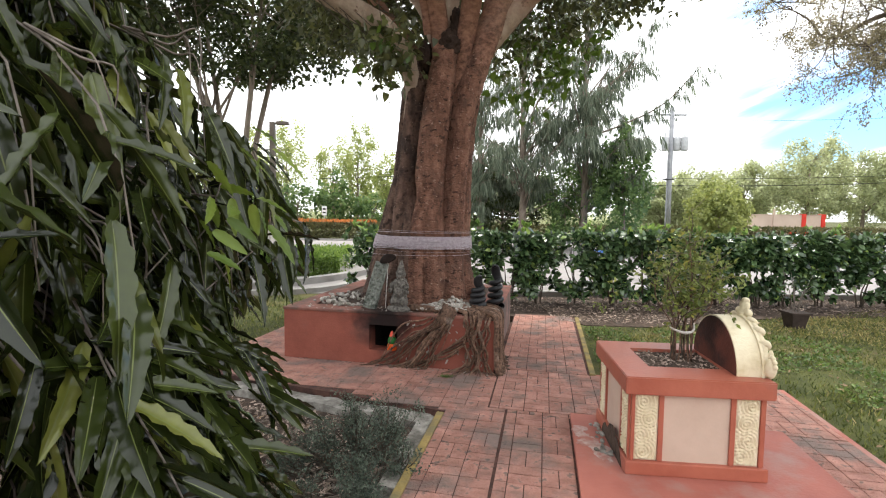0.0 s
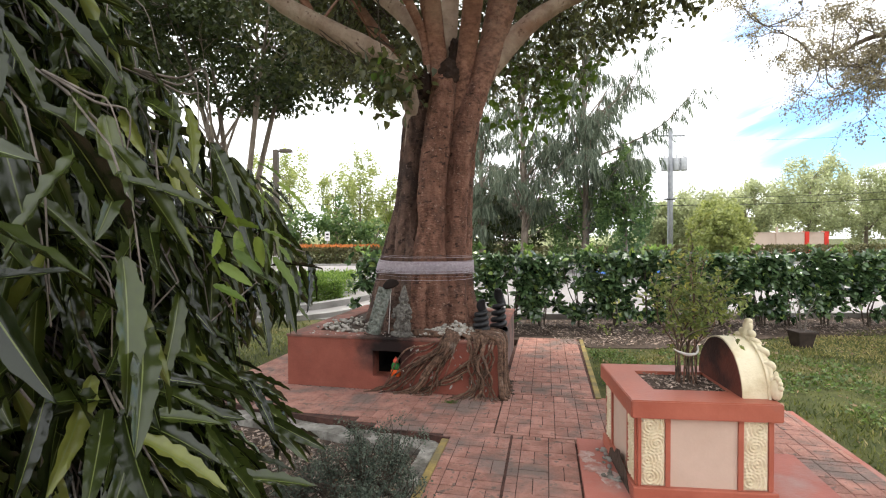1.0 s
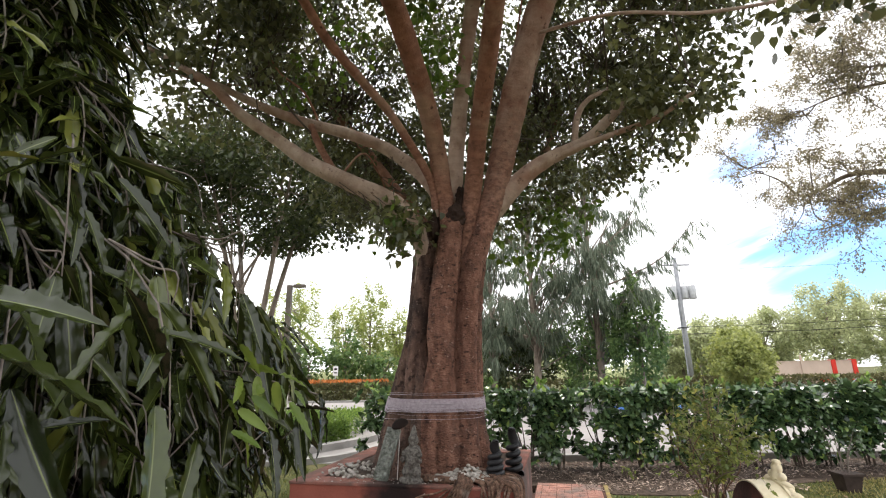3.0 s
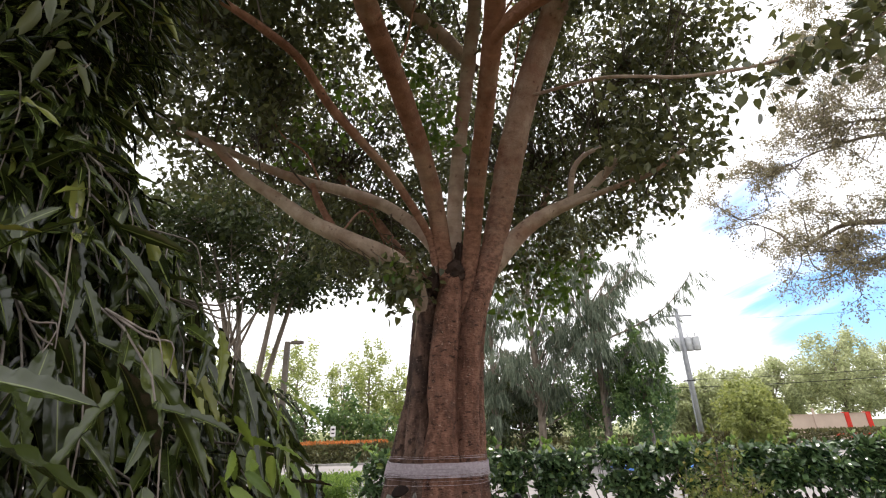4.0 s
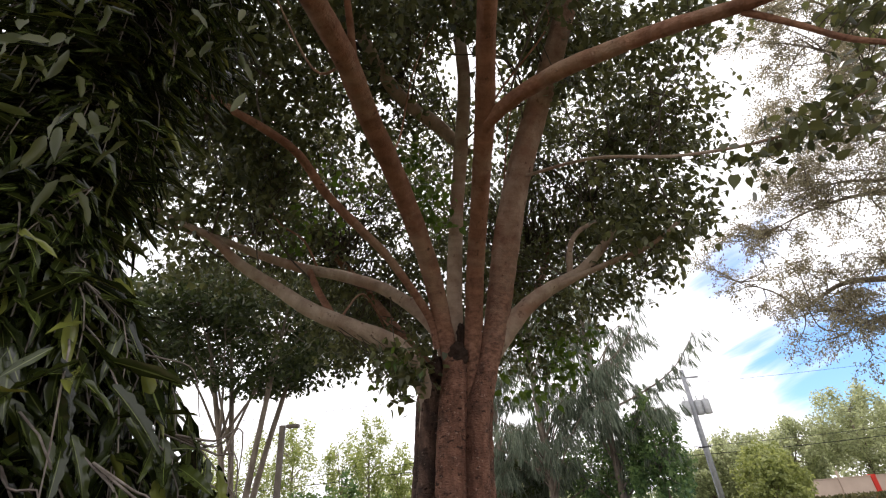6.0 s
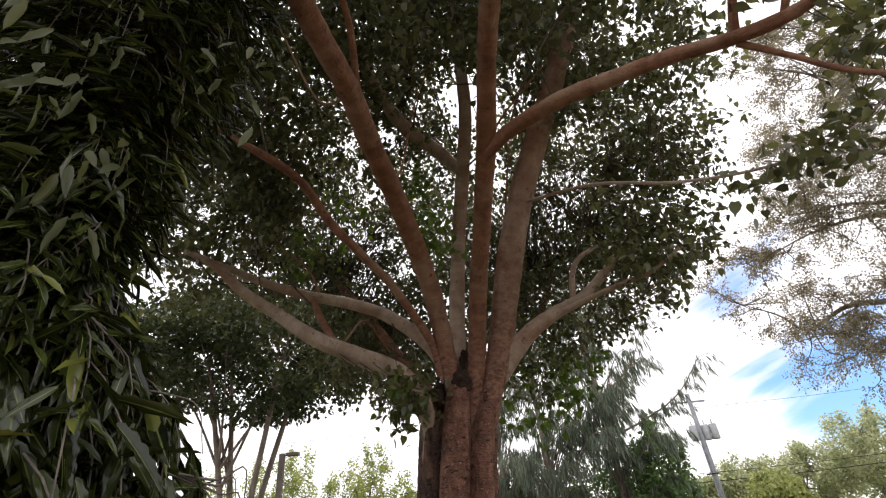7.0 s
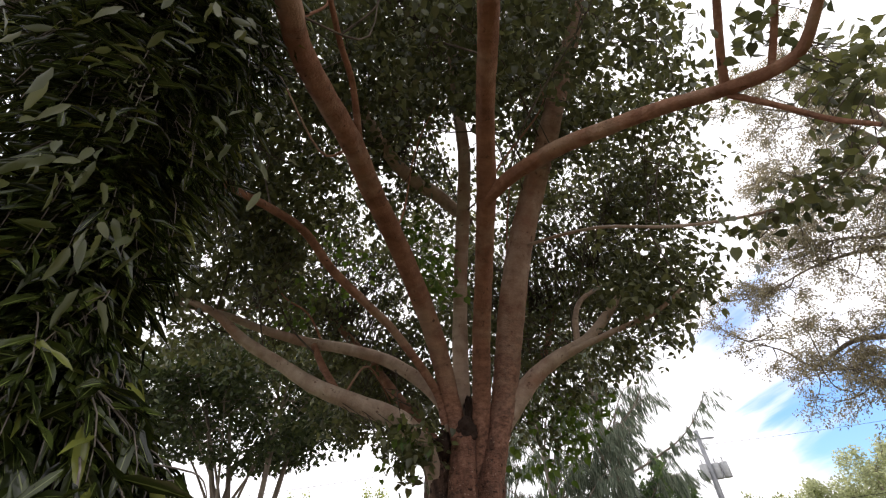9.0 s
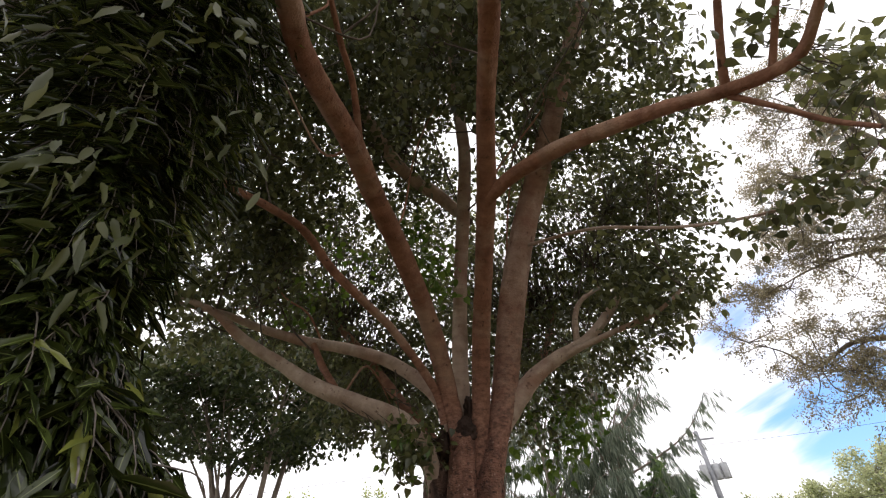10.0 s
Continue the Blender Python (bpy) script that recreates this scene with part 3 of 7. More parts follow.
def clump_leaves(centres, radius, per, down=0.5):
    """Leaf places and directions in loose clumps."""
    centres = np.asarray(centres, float)
    n = len(centres) * per
    c = np.repeat(centres, per, 0)
    o = unit(n) * (rng.uniform(0, 1, n) ** 0.5)[:, None] * np.asarray(radius)
    d = unit(n)
    d[:, 2] -= down
    return c + o, d


def in_ellipsoid(n, centre, radii, inner=0.0):
    p = unit(n) * (rng.uniform(inner ** 3, 1, n) ** (1 / 3))[:, None]
    return p * np.asarray(radii) + np.asarray(centre)


# the paving's own axes: a to the right along the plinth's front, b ahead
TURN = -12.0
CA, SA = math.cos(radians(TURN)), math.sin(radians(TURN))


def ab(a, b):
    return (CA * a - SA * b, SA * a + CA * b)


# ---- ground, paving, parking ----
bm = bmesh.new()
bmesh.ops.create_grid(bm, x_segments=60, y_segments=60, size=1.0, matrix=Matrix.Diagonal((900, 900, 1, 1)))
ground = part("ground", bm, M_GRASSGROUND)
ground.location.z = -0.12
tagged(ground, "green and yellowing lawn ground reaching the distance", "ground", kind="structure")

parking = part("parking_lot", prism([(-60, 9.9), (60, 9.9), (60, 30.6), (-60, 30.6)], -0.13, -0.02), M_ASPHALT)
tagged(parking, "pale sunlit concrete parking lot behind the hedge", "pavement", kind="structure")
far_kerb = part("kerb_far", box(-60, 60, 30.6, 30.85, -0.06, 0.10, 0.03), M_KERB)
tagged(far_kerb, "pale concrete kerb along the parking lot", "kerb", kind="structure")
near_kerb = part("kerb_near", box(-1.6, 60, 9.75, 9.92, -0.06, 0.10, 0.03), M_KERB)
tagged(near_kerb, "pale concrete kerb behind the hedge", "kerb", kind="structure")


def arc_strip(points, width, z0, z1, mat, name, label, category):
    S = smooth_path(points, 6)
    T = np.gradient(S, axis=0)
    T /= np.linalg.norm(T, axis=1, keepdims=True)
    Nn = np.stack([-T[:, 1], T[:, 0]], 1)
    L, R = S + Nn * width / 2, S - Nn * width / 2
    ob = part(name, prism([*map(tuple, L), *map(tuple, R[::-1])], z0, z1), mat)
    return tagged(ob, label, category, kind="structure")


arc_strip([(-9, 9.4), (-5, 10.1), (-3.3, 11.2), (-2.2, 13.2), (-2.0, 15.5), (-3.2, 17.0), (-9, 17.5)], 0.25, -0.06, 0.13, M_KERB, "kerb_island", "curved pale concrete kerb round the planted island", "kerb")
arc_strip([(-9, 8.9), (-4.6, 9.4), (-2.6, 10.2), (-1.7, 12.2)], 0.22, -0.06, 0.08, M_KERB, "kerb_lawn", "curved pale concrete kerb at the lawn's edge", "kerb")
part("blue_marking", prism([(6.6, 21.5), (11.2, 21.5), (11.6, 24.5), (6.9, 24.5)], -0.018, -0.012), M_BLUEPAINT, parking, "blue painted bay marking")

# concrete bed under the paving, left proud pavers on top
bed_plan = [(-0.77, -5.0), (2.23, -5.0), (2.23, 5.0), (0.5, 5.0), (0.52, 7.95), (-0.45, 7.95), (-0.45, 7.3), (-3.65, 7.3), (-3.65, 4.23), (-0.77, 3.78)]
paving = part("paving", prism([ab(*p) for p in bed_plan], -0.13, 0.0), M_JOINT)
tagged(paving, "red stamped paving with grey worn patches", "pavement", kind="structure")


def edge_strip(p, q, w, z1, mat, name, label):
    (x0, y0), (x1, y1) = ab(*p), ab(*q)
    L, a = math.hypot(x1 - x0, y1 - y0), math.degrees(math.atan2(y1 - y0, x1 - x0))
    ob = part(name, box(0, L, -w / 2, w / 2, -0.12, z1, 0.008), mat, at=pose(x0, y0, 0, 0, 0, a))
    return tagged(ob, label, "edging", kind="structure")


edge_strip((-0.80, -5.0), (-0.80, 3.74), 0.06, 0.012, M_YEDGE, "edging_bed_side", "mossy yellow painted concrete edging")
edge_strip((-0.86, 3.68), (-3.65, 4.12), 0.17, -0.04, M_FOOT, "edging_bed_front", "rough pale concrete footing along the paving")
edge_strip((-0.895, 2.62), (-0.895, 3.60), 0.115, -0.004, M_FOOT, "edging_corner", "broken pale concrete strip inside the yellow edging")
edge_strip((0.53, 5.02), (0.55, 7.95), 0.06, 0.012, M_YEDGE, "edging_path", "mossy yellow painted concrete edging")
edge_strip((0.53, 5.03), (2.23, 5.03), 0.05, 0.002, M_SLAB, "edging_lawn", "worn concrete edging by the lawn")
edge_strip((2.255, -5.0), (2.255, 5.03), 0.05, 0.002, M_SLAB, "edging_lawn_side", "worn concrete edging by the lawn")

lawn_r = part("lawn_right", prism([ab(0.56, 5.06), ab(2.29, 5.06), ab(2.29, -12), (40, -14), (40, 9.7), (0.5, 9.7), ab(0.58, 7.9)], -0.13, -0.03), M_GRASSGROUND)
tagged(lawn_r, "green lawn with yellow worn patches", "lawn", kind="structure")
lawn_l = part("lawn_left", prism([ab(-3.68, 4.0), ab(-3.68, 7.4), (-1.9, 8.2), (-1.8, 9.6), (-2.7, 9.9), (-5, 9.1), (-30, 8.6), (-30, -12), ab(-4.7, -6), ab(-4.62, 1.0)], -0.13, -0.03), M_GRASSGROUND)
tagged(lawn_l, "green lawn beside the paving", "lawn", kind="structure")
far_lawn = part("lawn_far", prism([(-90, 30.86), (90, 30.86), (90, 60), (-90, 60)], -0.13, -0.03), M_GRASSGROUND)
tagged(far_lawn, "grass strip beyond the parking lot", "lawn", kind="structure")
footing = bpy.data.objects["edging_bed_front"]
bmf = bmesh.new()
bmf.from_mesh(footing.data)
bmesh.ops.subdivide_edges(bmf, edges=[e for e in bmf.edges if e.calc_length() > 1], cuts=60)
for v in bmf.verts:
    v.co.y += 0.05 * noise.noise((v.co.x * 4, v.co.z * 8, 2)) - (0.04 if v.co.y < 0 else 0) * abs(noise.noise((v.co.x * 9, 0, 7)))
    v.co.z += 0.02 * noise.noise((v.co.x * 6, v.co.y * 9, 5)) * (v.co.z > -0.1)
bmf.to_mesh(footing.data)
bmf.free()
mulch_left = part("mulch_bed_left", prism([ab(-0.84, -5.0), ab(-0.84, 3.6), ab(-3.6, 4.0), ab(-4.6, -5.0)], -0.13, -0.10), M_SOIL)
tagged(mulch_left, "dark soil bed covered with wood chips and dry leaves", "soil bed", kind="structure")
mulch_hedge = part("mulch_bed_hedge", prism([(1.75, 7.75), (2.2, 7.2), (3.2, 7.1), (5.0, 7.75), (8.3, 8.2), (14, 8.3), (14, 9.74), (-1.7, 9.74), (-1.7, 8.0)], -0.13, -0.018), M_SOIL)
tagged(mulch_hedge, "dark mulch bed under the hedge", "soil bed", kind="structure")


def scatter(n, poly_ab=None, rect=None):
    """n places inside a plan polygon (paving axes) or a rectangle in metres."""
    if rect:
        return np.stack([rng.uniform(rect[0], rect[1], n), rng.uniform(rect[2], rect[3], n)], 1)
    P = np.array([ab(*p) for p in poly_ab])
    lo, hi = P.min(0), P.max(0)
    q = rng.uniform(lo, hi, (n * 3, 2))
    inside = np.zeros(len(q), bool)
    j = len(P) - 1
    for i in range(len(P)):
        c = (P[i, 1] > q[:, 1]) != (P[j, 1] > q[:, 1])
        xs = (P[j, 0] - P[i, 0]) * (q[:, 1] - P[i, 1]) / (P[j, 1] - P[i, 1] + 1e-12) + P[i, 0]
        inside ^= c & (q[:, 0] < xs)
        j = i
    return q[inside][:n]


def flat_litter(name, q, z, lmin, lmax, mat, label, category, tilt=0.35, shape=OVAL, wide=0.5):
    n = len(q)
    C = np.column_stack([q, np.full(n, z) + rng.uniform(0, 0.02, n)])
    D = unit(n)
    D[:, 2] = rng.uniform(-tilt, tilt, n)
    L = rng.uniform(lmin, lmax, n)
    V, F = leaves(C, D, L, L * wide * rng.uniform(0.5, 1.2, n), shape, rng.uniform(-0.5, 0.5, n))
    return tagged(attach(name, fast_mesh(name, V, F, mat)), label, category, kind="stuff")


BEDPOLY = [(-0.84, 0.6), (-0.84, 3.5), (-3.6, 3.95), (-4.6, 0.6)]
flat_litter("wood_chips", scatter(15000, BEDPOLY), -0.095, 0.02, 0.075, M_MULCH, "brown wood chips and bark on the soil", "mulch", wide=0.35)
flat_litter("fallen_leaves", scatter(520, BEDPOLY), -0.075, 0.03, 0.075, M_LITTER, "dry brown fallen leaves on the soil bed", "leaf litter", 0.5)
flat_litter("wood_chips", scatter(7000, rect=(0.6, 13, 8.1, 9.7)), -0.012, 0.03, 0.09, M_MULCH, "grey-brown mulch under the hedge", "mulch", wide=0.35)
flat_litter("wood_chips", scatter(1500, rect=(1.8, 5.0, 7.3, 8.1)), -0.012, 0.03, 0.09, M_MULCH, "grey-brown mulch at the lawn's edge", "mulch", wide=0.35)
bed_q = scatter(300, BEDPOLY)
bits = []
for x, y in bed_q:
    t, l = rng.uniform(0, 6.28), rng.uniform(0.06, 0.28)
    bits.append(tube_data(np.array([(x, y, -0.085), (x + 0.5 * l * math.cos(t), y + 0.5 * l * math.sin(t), -0.07 + rng.uniform(0, 0.03)), (x + l * math.cos(t + 0.3), y + l * math.sin(t + 0.3), -0.08)]), [0.004, 0.0035, 0.002], 5))
V, F = join(bits)
tagged(attach("fallen_twigs", fast_mesh("fallen_twigs", V, F, M_TWIG)), "grey dead twigs lying on the soil bed", "twigs", kind="stuff")
gd = np.random.default_rng(23)
for k in range(34):
    x, y = ab(gd.uniform(-1.25, -0.88) if k % 2 else gd.uniform(-2.1, -0.9), gd.uniform(1.6, 3.2))
    l, r, t = gd.uniform(0.06, 0.20), gd.uniform(0.008, 0.020), gd.uniform(0, 6.28)
    S = smooth_path([(-0.5 * l * math.cos(t), -0.5 * l * math.sin(t), 0.008, r * 0.5), (-0.1 * l * math.cos(t), -0.1 * l * math.sin(t) + 0.01, 0.016, r), (0.25 * l * math.cos(t), 0.25 * l * math.sin(t), 0.014, r * 0.8), (0.5 * l * math.cos(t + 0.1), 0.5 * l * math.sin(t + 0.1), 0.006, r * 0.3)], 4)
    V, F = tube_data(S[:, :3], S[:, 3], 6, 0.35, k)
    V = np.asarray(V) * (1, 1, 0.6)
    ob = attach("bark_piece", fast_mesh("bark_piece", V, F, (M_OLDWOOD, M_BARK, M_TWIG)[k % 3]), None, "", Matrix.Translation((x, y, -0.088)))
    tagged(ob, ("pale weathered piece of wood on the soil", "red-brown piece of bark on the soil", "grey dead stick on the soil")[k % 3], "wood", "debris on the soil bed")
LAWN = [(0.62, 5.1), (2.32, 5.1), (2.32, 1.5), (9, 2.0), (9, 9.6), (6.2, 10.2), (3.4, 8.6), (1.5, 7.5), (0.62, 7.4)]
q = scatter(1000, LAWN)
flat_litter("fallen_leaves", q, 0.0, 0.035, 0.085, M_LITTER, "dry leaves lying on the lawn", "leaf litter", 0.3)


def grass(name, q, h, label):
    n = len(q)
    D = unit(n) * 0.7
    D[:, 2] = rng.uniform(0.3, 1.1, n)
    tuft = np.array([0.75 + 0.9 * noise.noise((x * 1.3, y * 1.3, 3)) for x, y in q])
    V, F = leaves(np.column_stack([q, np.full(n, -0.03)]), D, rng.uniform(0.4, 1.0, n) * h * np.clip(tuft, 0.25, 1.6), rng.uniform(0.003, 0.006, n) * 2.4, BLADE)
    return tagged(attach(name, fast_mesh(name, V, F, M_GRASS)), label, "grass", kind="stuff")


grass("lawn_grass", scatter(48000, LAWN), 0.07, "short green lawn grass with yellow patches")
grass("lawn_grass", scatter(16000, [(-3.75, 4.3), (-3.75, 8.5), (-9, 9), (-9, 3)]), 0.09, "short green lawn grass beside the paving")

# yellow blades: worn patches, and towards the hedge a sun patch put into colour
q = scatter(30000, LAWN)
q = q[np.array([noise.noise((x * 0.55, y * 0.8, 11)) + 0.22 * (y - 7.0) - 0.05 * abs(x - 5.5) for x, y in q]) > 0.02]
n = len(q)
D = unit(n)
D[:, 2] = rng.uniform(0.15, 0.8, n)
V, F = leaves(np.column_stack([q, np.full(n, -0.025)]), D, rng.uniform(0.03, 0.075, n), 0.012, BLADE)
tagged(attach("straw_grass", fast_mesh("straw_grass", V, F, M_STRAWGRASS)), "straw-yellow grass in worn patches and a painted sun patch on the lawn", "grass", kind="stuff")

# a moss tuft in a joint near the plinth's corner
gm = np.random.default_rng(5)
q = np.array([ab(-0.93, 4.60)]) + gm.normal(0, (0.035, 0.02), (160, 2))
D = gm.normal(0, 0.7, (160, 3))
D[:, 2] = np.abs(D[:, 2]) + 0.3
V, F = leaves(np.column_stack([q, np.full(160, 0.004)]), D, gm.uniform(0.012, 0.03, 160), 0.006, OVAL)
tagged(attach("moss_tuft", fast_mesh("moss_tuft", V, F, M_WEED)), "small green moss tuft in a paving joint", "moss", kind="stuff")

# broad low weeds among the grass
q = scatter(5200, [(0.62, 5.15), (2.32, 5.15), (3.4, 4.2), (4.6, 5.6), (3.6, 7.4), (1.6, 7.3), (0.62, 7.3)])
q = q[np.array([noise.noise((x * 1.6, y * 1.6, 8)) for x, y in q]) > -0.05]
n = len(q)
D = unit(n)
D[:, 2] = rng.uniform(0.1, 0.7, n)
L = rng.uniform(0.025, 0.055, n)
V, F = leaves(np.column_stack([q, rng.uniform(-0.02, 0.02, n)]), D, L, L * 0.75, OVAL)
tagged(attach("lawn_weeds", fast_mesh("lawn_weeds", V, F, M_WEED)), "broad green weed leaves growing low in the lawn", "weeds", kind="stuff")

# ---- plinth under the tree ----
plinth = thing("tree_plinth", "red painted masonry plinth round the tree, sooty niche in front", "plinth", (*ab(-2.87, 4.85), 0), TURN)
W, Dp, HT = 2.39, 2.42, 0.55
NX0, NX1, NZ0, NZ1 = 1.02, 1.34, 0.15, 0.43
bm = bmesh.new()
add_box(bm, 0, NX0, 0, 0.2, 0, HT)
add_box(bm, NX1, W, 0, 0.2, 0, HT)
add_box(bm, NX0, NX1, 0, 0.2, 0, NZ0)
add_box(bm, NX0, NX1, 0, 0.2, NZ1, HT)
bmesh.ops.remove_doubles(bm, verts=bm.verts, dist=0.0005)
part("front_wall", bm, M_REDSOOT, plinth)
part("side_wall", box(0, 0.2, 0.2, Dp, 0, HT, 0.006), M_RED, plinth)
part("side_wall", box(W - 0.2, W, 0.2, Dp, 0, HT, 0.006), M_GREYRED, plinth, "grey-stained red wall")
part("back_wall", box(0.2, W - 0.2, Dp - 0.2, Dp, 0, HT), M_RED, plinth)
bm = bmesh.new()
add_box(bm, NX0 - 0.05, NX1 + 0.05, 0.50, 0.54, 0.05, 0.5)
add_box(bm, NX0 - 0.05, NX0, 0.201, 0.5, 0.05, 0.5)
add_box(bm, NX1, NX1 + 0.05, 0.201, 0.5, 0.05, 0.5)
add_box(bm, NX0, NX1, 0.201, 0.5, 0.05, NZ0)
add_box(bm, NX0, NX1, 0.201, 0.5, NZ1, 0.5)
part("niche", bm, M_SOOT, plinth, "soot-black niche")
bm = bmesh.new()
add_box(bm, -0.012, W + 0.012, -0.012, 0.26, HT, HT + 0.03, 0.008)
add_box(bm, -0.012, 0.26, 0.26, Dp, HT, HT + 0.03, 0.008)
add_box(bm, W - 0.26, W + 0.012, 0.26, Dp, HT, HT + 0.03, 0.008)
add_box(bm, 0.26, W - 0.26, Dp - 0.26, Dp, HT, HT + 0.03, 0.008)
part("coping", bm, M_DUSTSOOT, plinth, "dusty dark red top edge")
part("soil_top", box(0.26, W - 0.26, 0.26, Dp - 0.26, 0.40, HT + 0.015), M_SOIL, plinth, "dark soil round the trunk")

def onp(a, b, z):
    """A place in the paving's axes."""
    return (*ab(a, b), z)


# ---- the sacred fig ----
fig = thing("fig_tree", "large fig tree with fluted red-brown trunk and spreading limbs", "tree", (-0.27, 5.95, 0.45))


# fused stems of the trunk, each a run of z, x, y, radius
STEMS = [
    [(0.4, -0.10, 5.50, 0.17), (1.0, -0.12, 5.56, 0.155), (1.5, -0.14, 5.60, 0.140), (2.1, -0.17, 5.63, 0.172), (2.7, -0.11, 5.63, 0.172), (3.1, -0.06, 5.63, 0.165), (3.5, 0.02, 5.64, 0.15), (3.7, 0.04, 5.68, 0.06)],
    [(0.4, -0.36, 5.44, 0.13), (1.0, -0.32, 5.50, 0.11), (1.5, -0.30, 5.56, 0.085), (1.95, -0.28, 5.70, 0.04)],
    [(0.4, 0.14, 5.52, 0.14), (1.0, 0.13, 5.58, 0.120), (1.5, 0.135, 5.62, 0.105), (2.1, 0.155, 5.65, 0.112), (2.7, 0.215, 5.65, 0.110), (3.1, 0.29, 5.66, 0.120), (3.45, 0.39, 5.66, 0.12), (3.7, 0.42, 5.68, 0.05)],
    [(0.4, 0.34, 5.68, 0.15), (1.0, 0.24, 5.73, 0.115), (1.5, 0.205, 5.77, 0.095), (2.1, 0.235, 5.81, 0.090), (2.7, 0.28, 5.84, 0.100), (3.2, 0.36, 5.86, 0.10), (3.6, 0.38, 5.88, 0.05)],
    [(0.4, 0.34, 5.98, 0.16), (1.0, 0.20, 6.00, 0.125), (2.0, 0.20, 6.02, 0.130), (3.2, 0.28, 5.98, 0.12), (3.6, 0.3, 5.95, 0.05)],
    [(0.4, -0.62, 5.60, 0.14), (1.0, -0.56, 5.65, 0.120), (1.5, -0.51, 5.69, 0.105), (2.1, -0.46, 5.74, 0.085), (2.7, -0.42, 5.75, 0.085), (3.1, -0.35, 5.74, 0.11), (3.4, -0.36, 5.76, 0.10), (3.6, -0.34, 5.8, 0.04)],
    [(0.4, -0.50, 5.42, 0.10), (1.0, -0.46, 5.50, 0.080), (1.5, -0.42, 5.57, 0.060), (1.85, -0.40, 5.68, 0.03)],
    [(0.4, -0.86, 5.72, 0.13), (1.0, -0.75, 5.78, 0.110), (1.5, -0.64, 5.83, 0.100), (2.1, -0.52, 5.87, 0.090), (2.7, -0.46, 5.90, 0.090), (3.2, -0.42, 5.90, 0.09), (3.6, -0.38, 5.9, 0.04)],
    [(0.4, -0.95, 6.00, 0.14), (1.0, -0.80, 6.02, 0.120), (1.5, -0.69, 6.05, 0.110), (2.1, -0.54, 6.08, 0.105), (3.2, -0.43, 6.05, 0.10), (3.6, -0.35, 6.0, 0.04)],
    [(0.4, -0.72, 6.35, 0.20), (1.5, -0.52, 6.32, 0.160), (2.5, -0.36, 6.28, 0.140), (3.5, -0.22, 6.15, 0.10)],
    [(0.4, -0.27, 6.50, 0.22), (1.5, -0.26, 6.40, 0.170), (2.5, -0.14, 6.30, 0.150), (3.5, 0.05, 6.15, 0.10)],
    [(0.4, 0.20, 6.36, 0.20), (1.5, 0.04, 6.30, 0.160), (2.5, 0.06, 6.22, 0.150), (3.5, 0.2, 6.1, 0.10)]]


CORE = np.array([(0.40, -0.25, 5.95, 0.48), (1.0, -0.25, 5.95, 0.42), (1.5, -0.22, 5.98, 0.28), (2.1, -0.16, 5.98, 0.21), (2.9, -0.06, 5.95, 0.20), (3.45, 0.02, 5.9, 0.24), (3.62, 0.03, 5.88, 0.12), (3.74, 0.03, 5.85, 0.02)])
RUNS = [np.array(r) for r in STEMS]


def trunk_section(z, th):
    """Middle of the trunk at a height and the reach of its fused stems in each direction."""
    U, W = np.cos(th), np.sin(th)
    cx, cy, R = (np.interp(z, CORE[:, 0], CORE[:, k]) for k in (1, 2, 3))
    rr, who = np.full(len(th), R), np.full(len(th), -1)
    for i, r in enumerate(RUNS):
        if z > r[-1, 0]:
            continue
        ex, ey, rad = (np.interp(z, r[:, 0], r[:, k]) for k in (1, 2, 3))
        ex += 0.022 * noise.noise((i * 3.1, z * 1.3, 0)) - cx
        ey -= cy
        rad *= 1 + 0.07 * noise.noise((i * 5.7, z * 2.3, 4))
        b = ex * U + ey * W
        q = rad * rad - (ex * ex + ey * ey - b * b)
        d = np.where((q > 0) & (b > 0), b + np.sqrt(np.maximum(q, 0)), 0)
        who = np.where(d > rr, i, who)
        rr = np.maximum(rr, d)
    return cx, cy, rr, who


def trunk_mesh():
    zs = np.linspace(0.40, 3.74, 225)
    sides = 256
    th = np.linspace(0, 2 * np.pi, sides, endpoint=False)
    V, old = [], []
    for z in zs:
        cx, cy, rr, who = trunk_section(z, th)
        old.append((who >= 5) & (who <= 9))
        for ca, sa, r in zip(np.cos(th), np.sin(th), rr):
            x, y = ca * r, sa * r
            flake = noise.noise((x * 9, y * 9, z * 9))
            bark = 0.55 * noise.noise((x * 7, y * 7, z * 4)) + 0.4 * noise.noise((x * 16, y * 16, z * 34)) + 0.12 * noise.noise((x * 45, y * 45, z * 60)) + 0.45 * max(0.0, min(1.0, flake * 5 - 0.6))
            r = r + 0.013 * bark
            V.append((cx + r * ca + 0.27, cy + r * sa - 5.95, z - 0.45))
    n = len(zs)
    i, j = np.meshgrid(np.arange(n - 1), np.arange(sides), indexing="ij")
    j2 = (j + 1) % sides
    F = np.stack([i * sides + j, i * sides + j2, (i + 1) * sides + j2, (i + 1) * sides + j], -1).reshape(-1, 4)
    me = fast_mesh("trunk", V, F, M_BARK, True)
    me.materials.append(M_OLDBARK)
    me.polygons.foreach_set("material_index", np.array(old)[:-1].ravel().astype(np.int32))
    return me


attach("trunk", trunk_mesh(), fig, "fluted red-brown trunk")
BOUGHS = {}
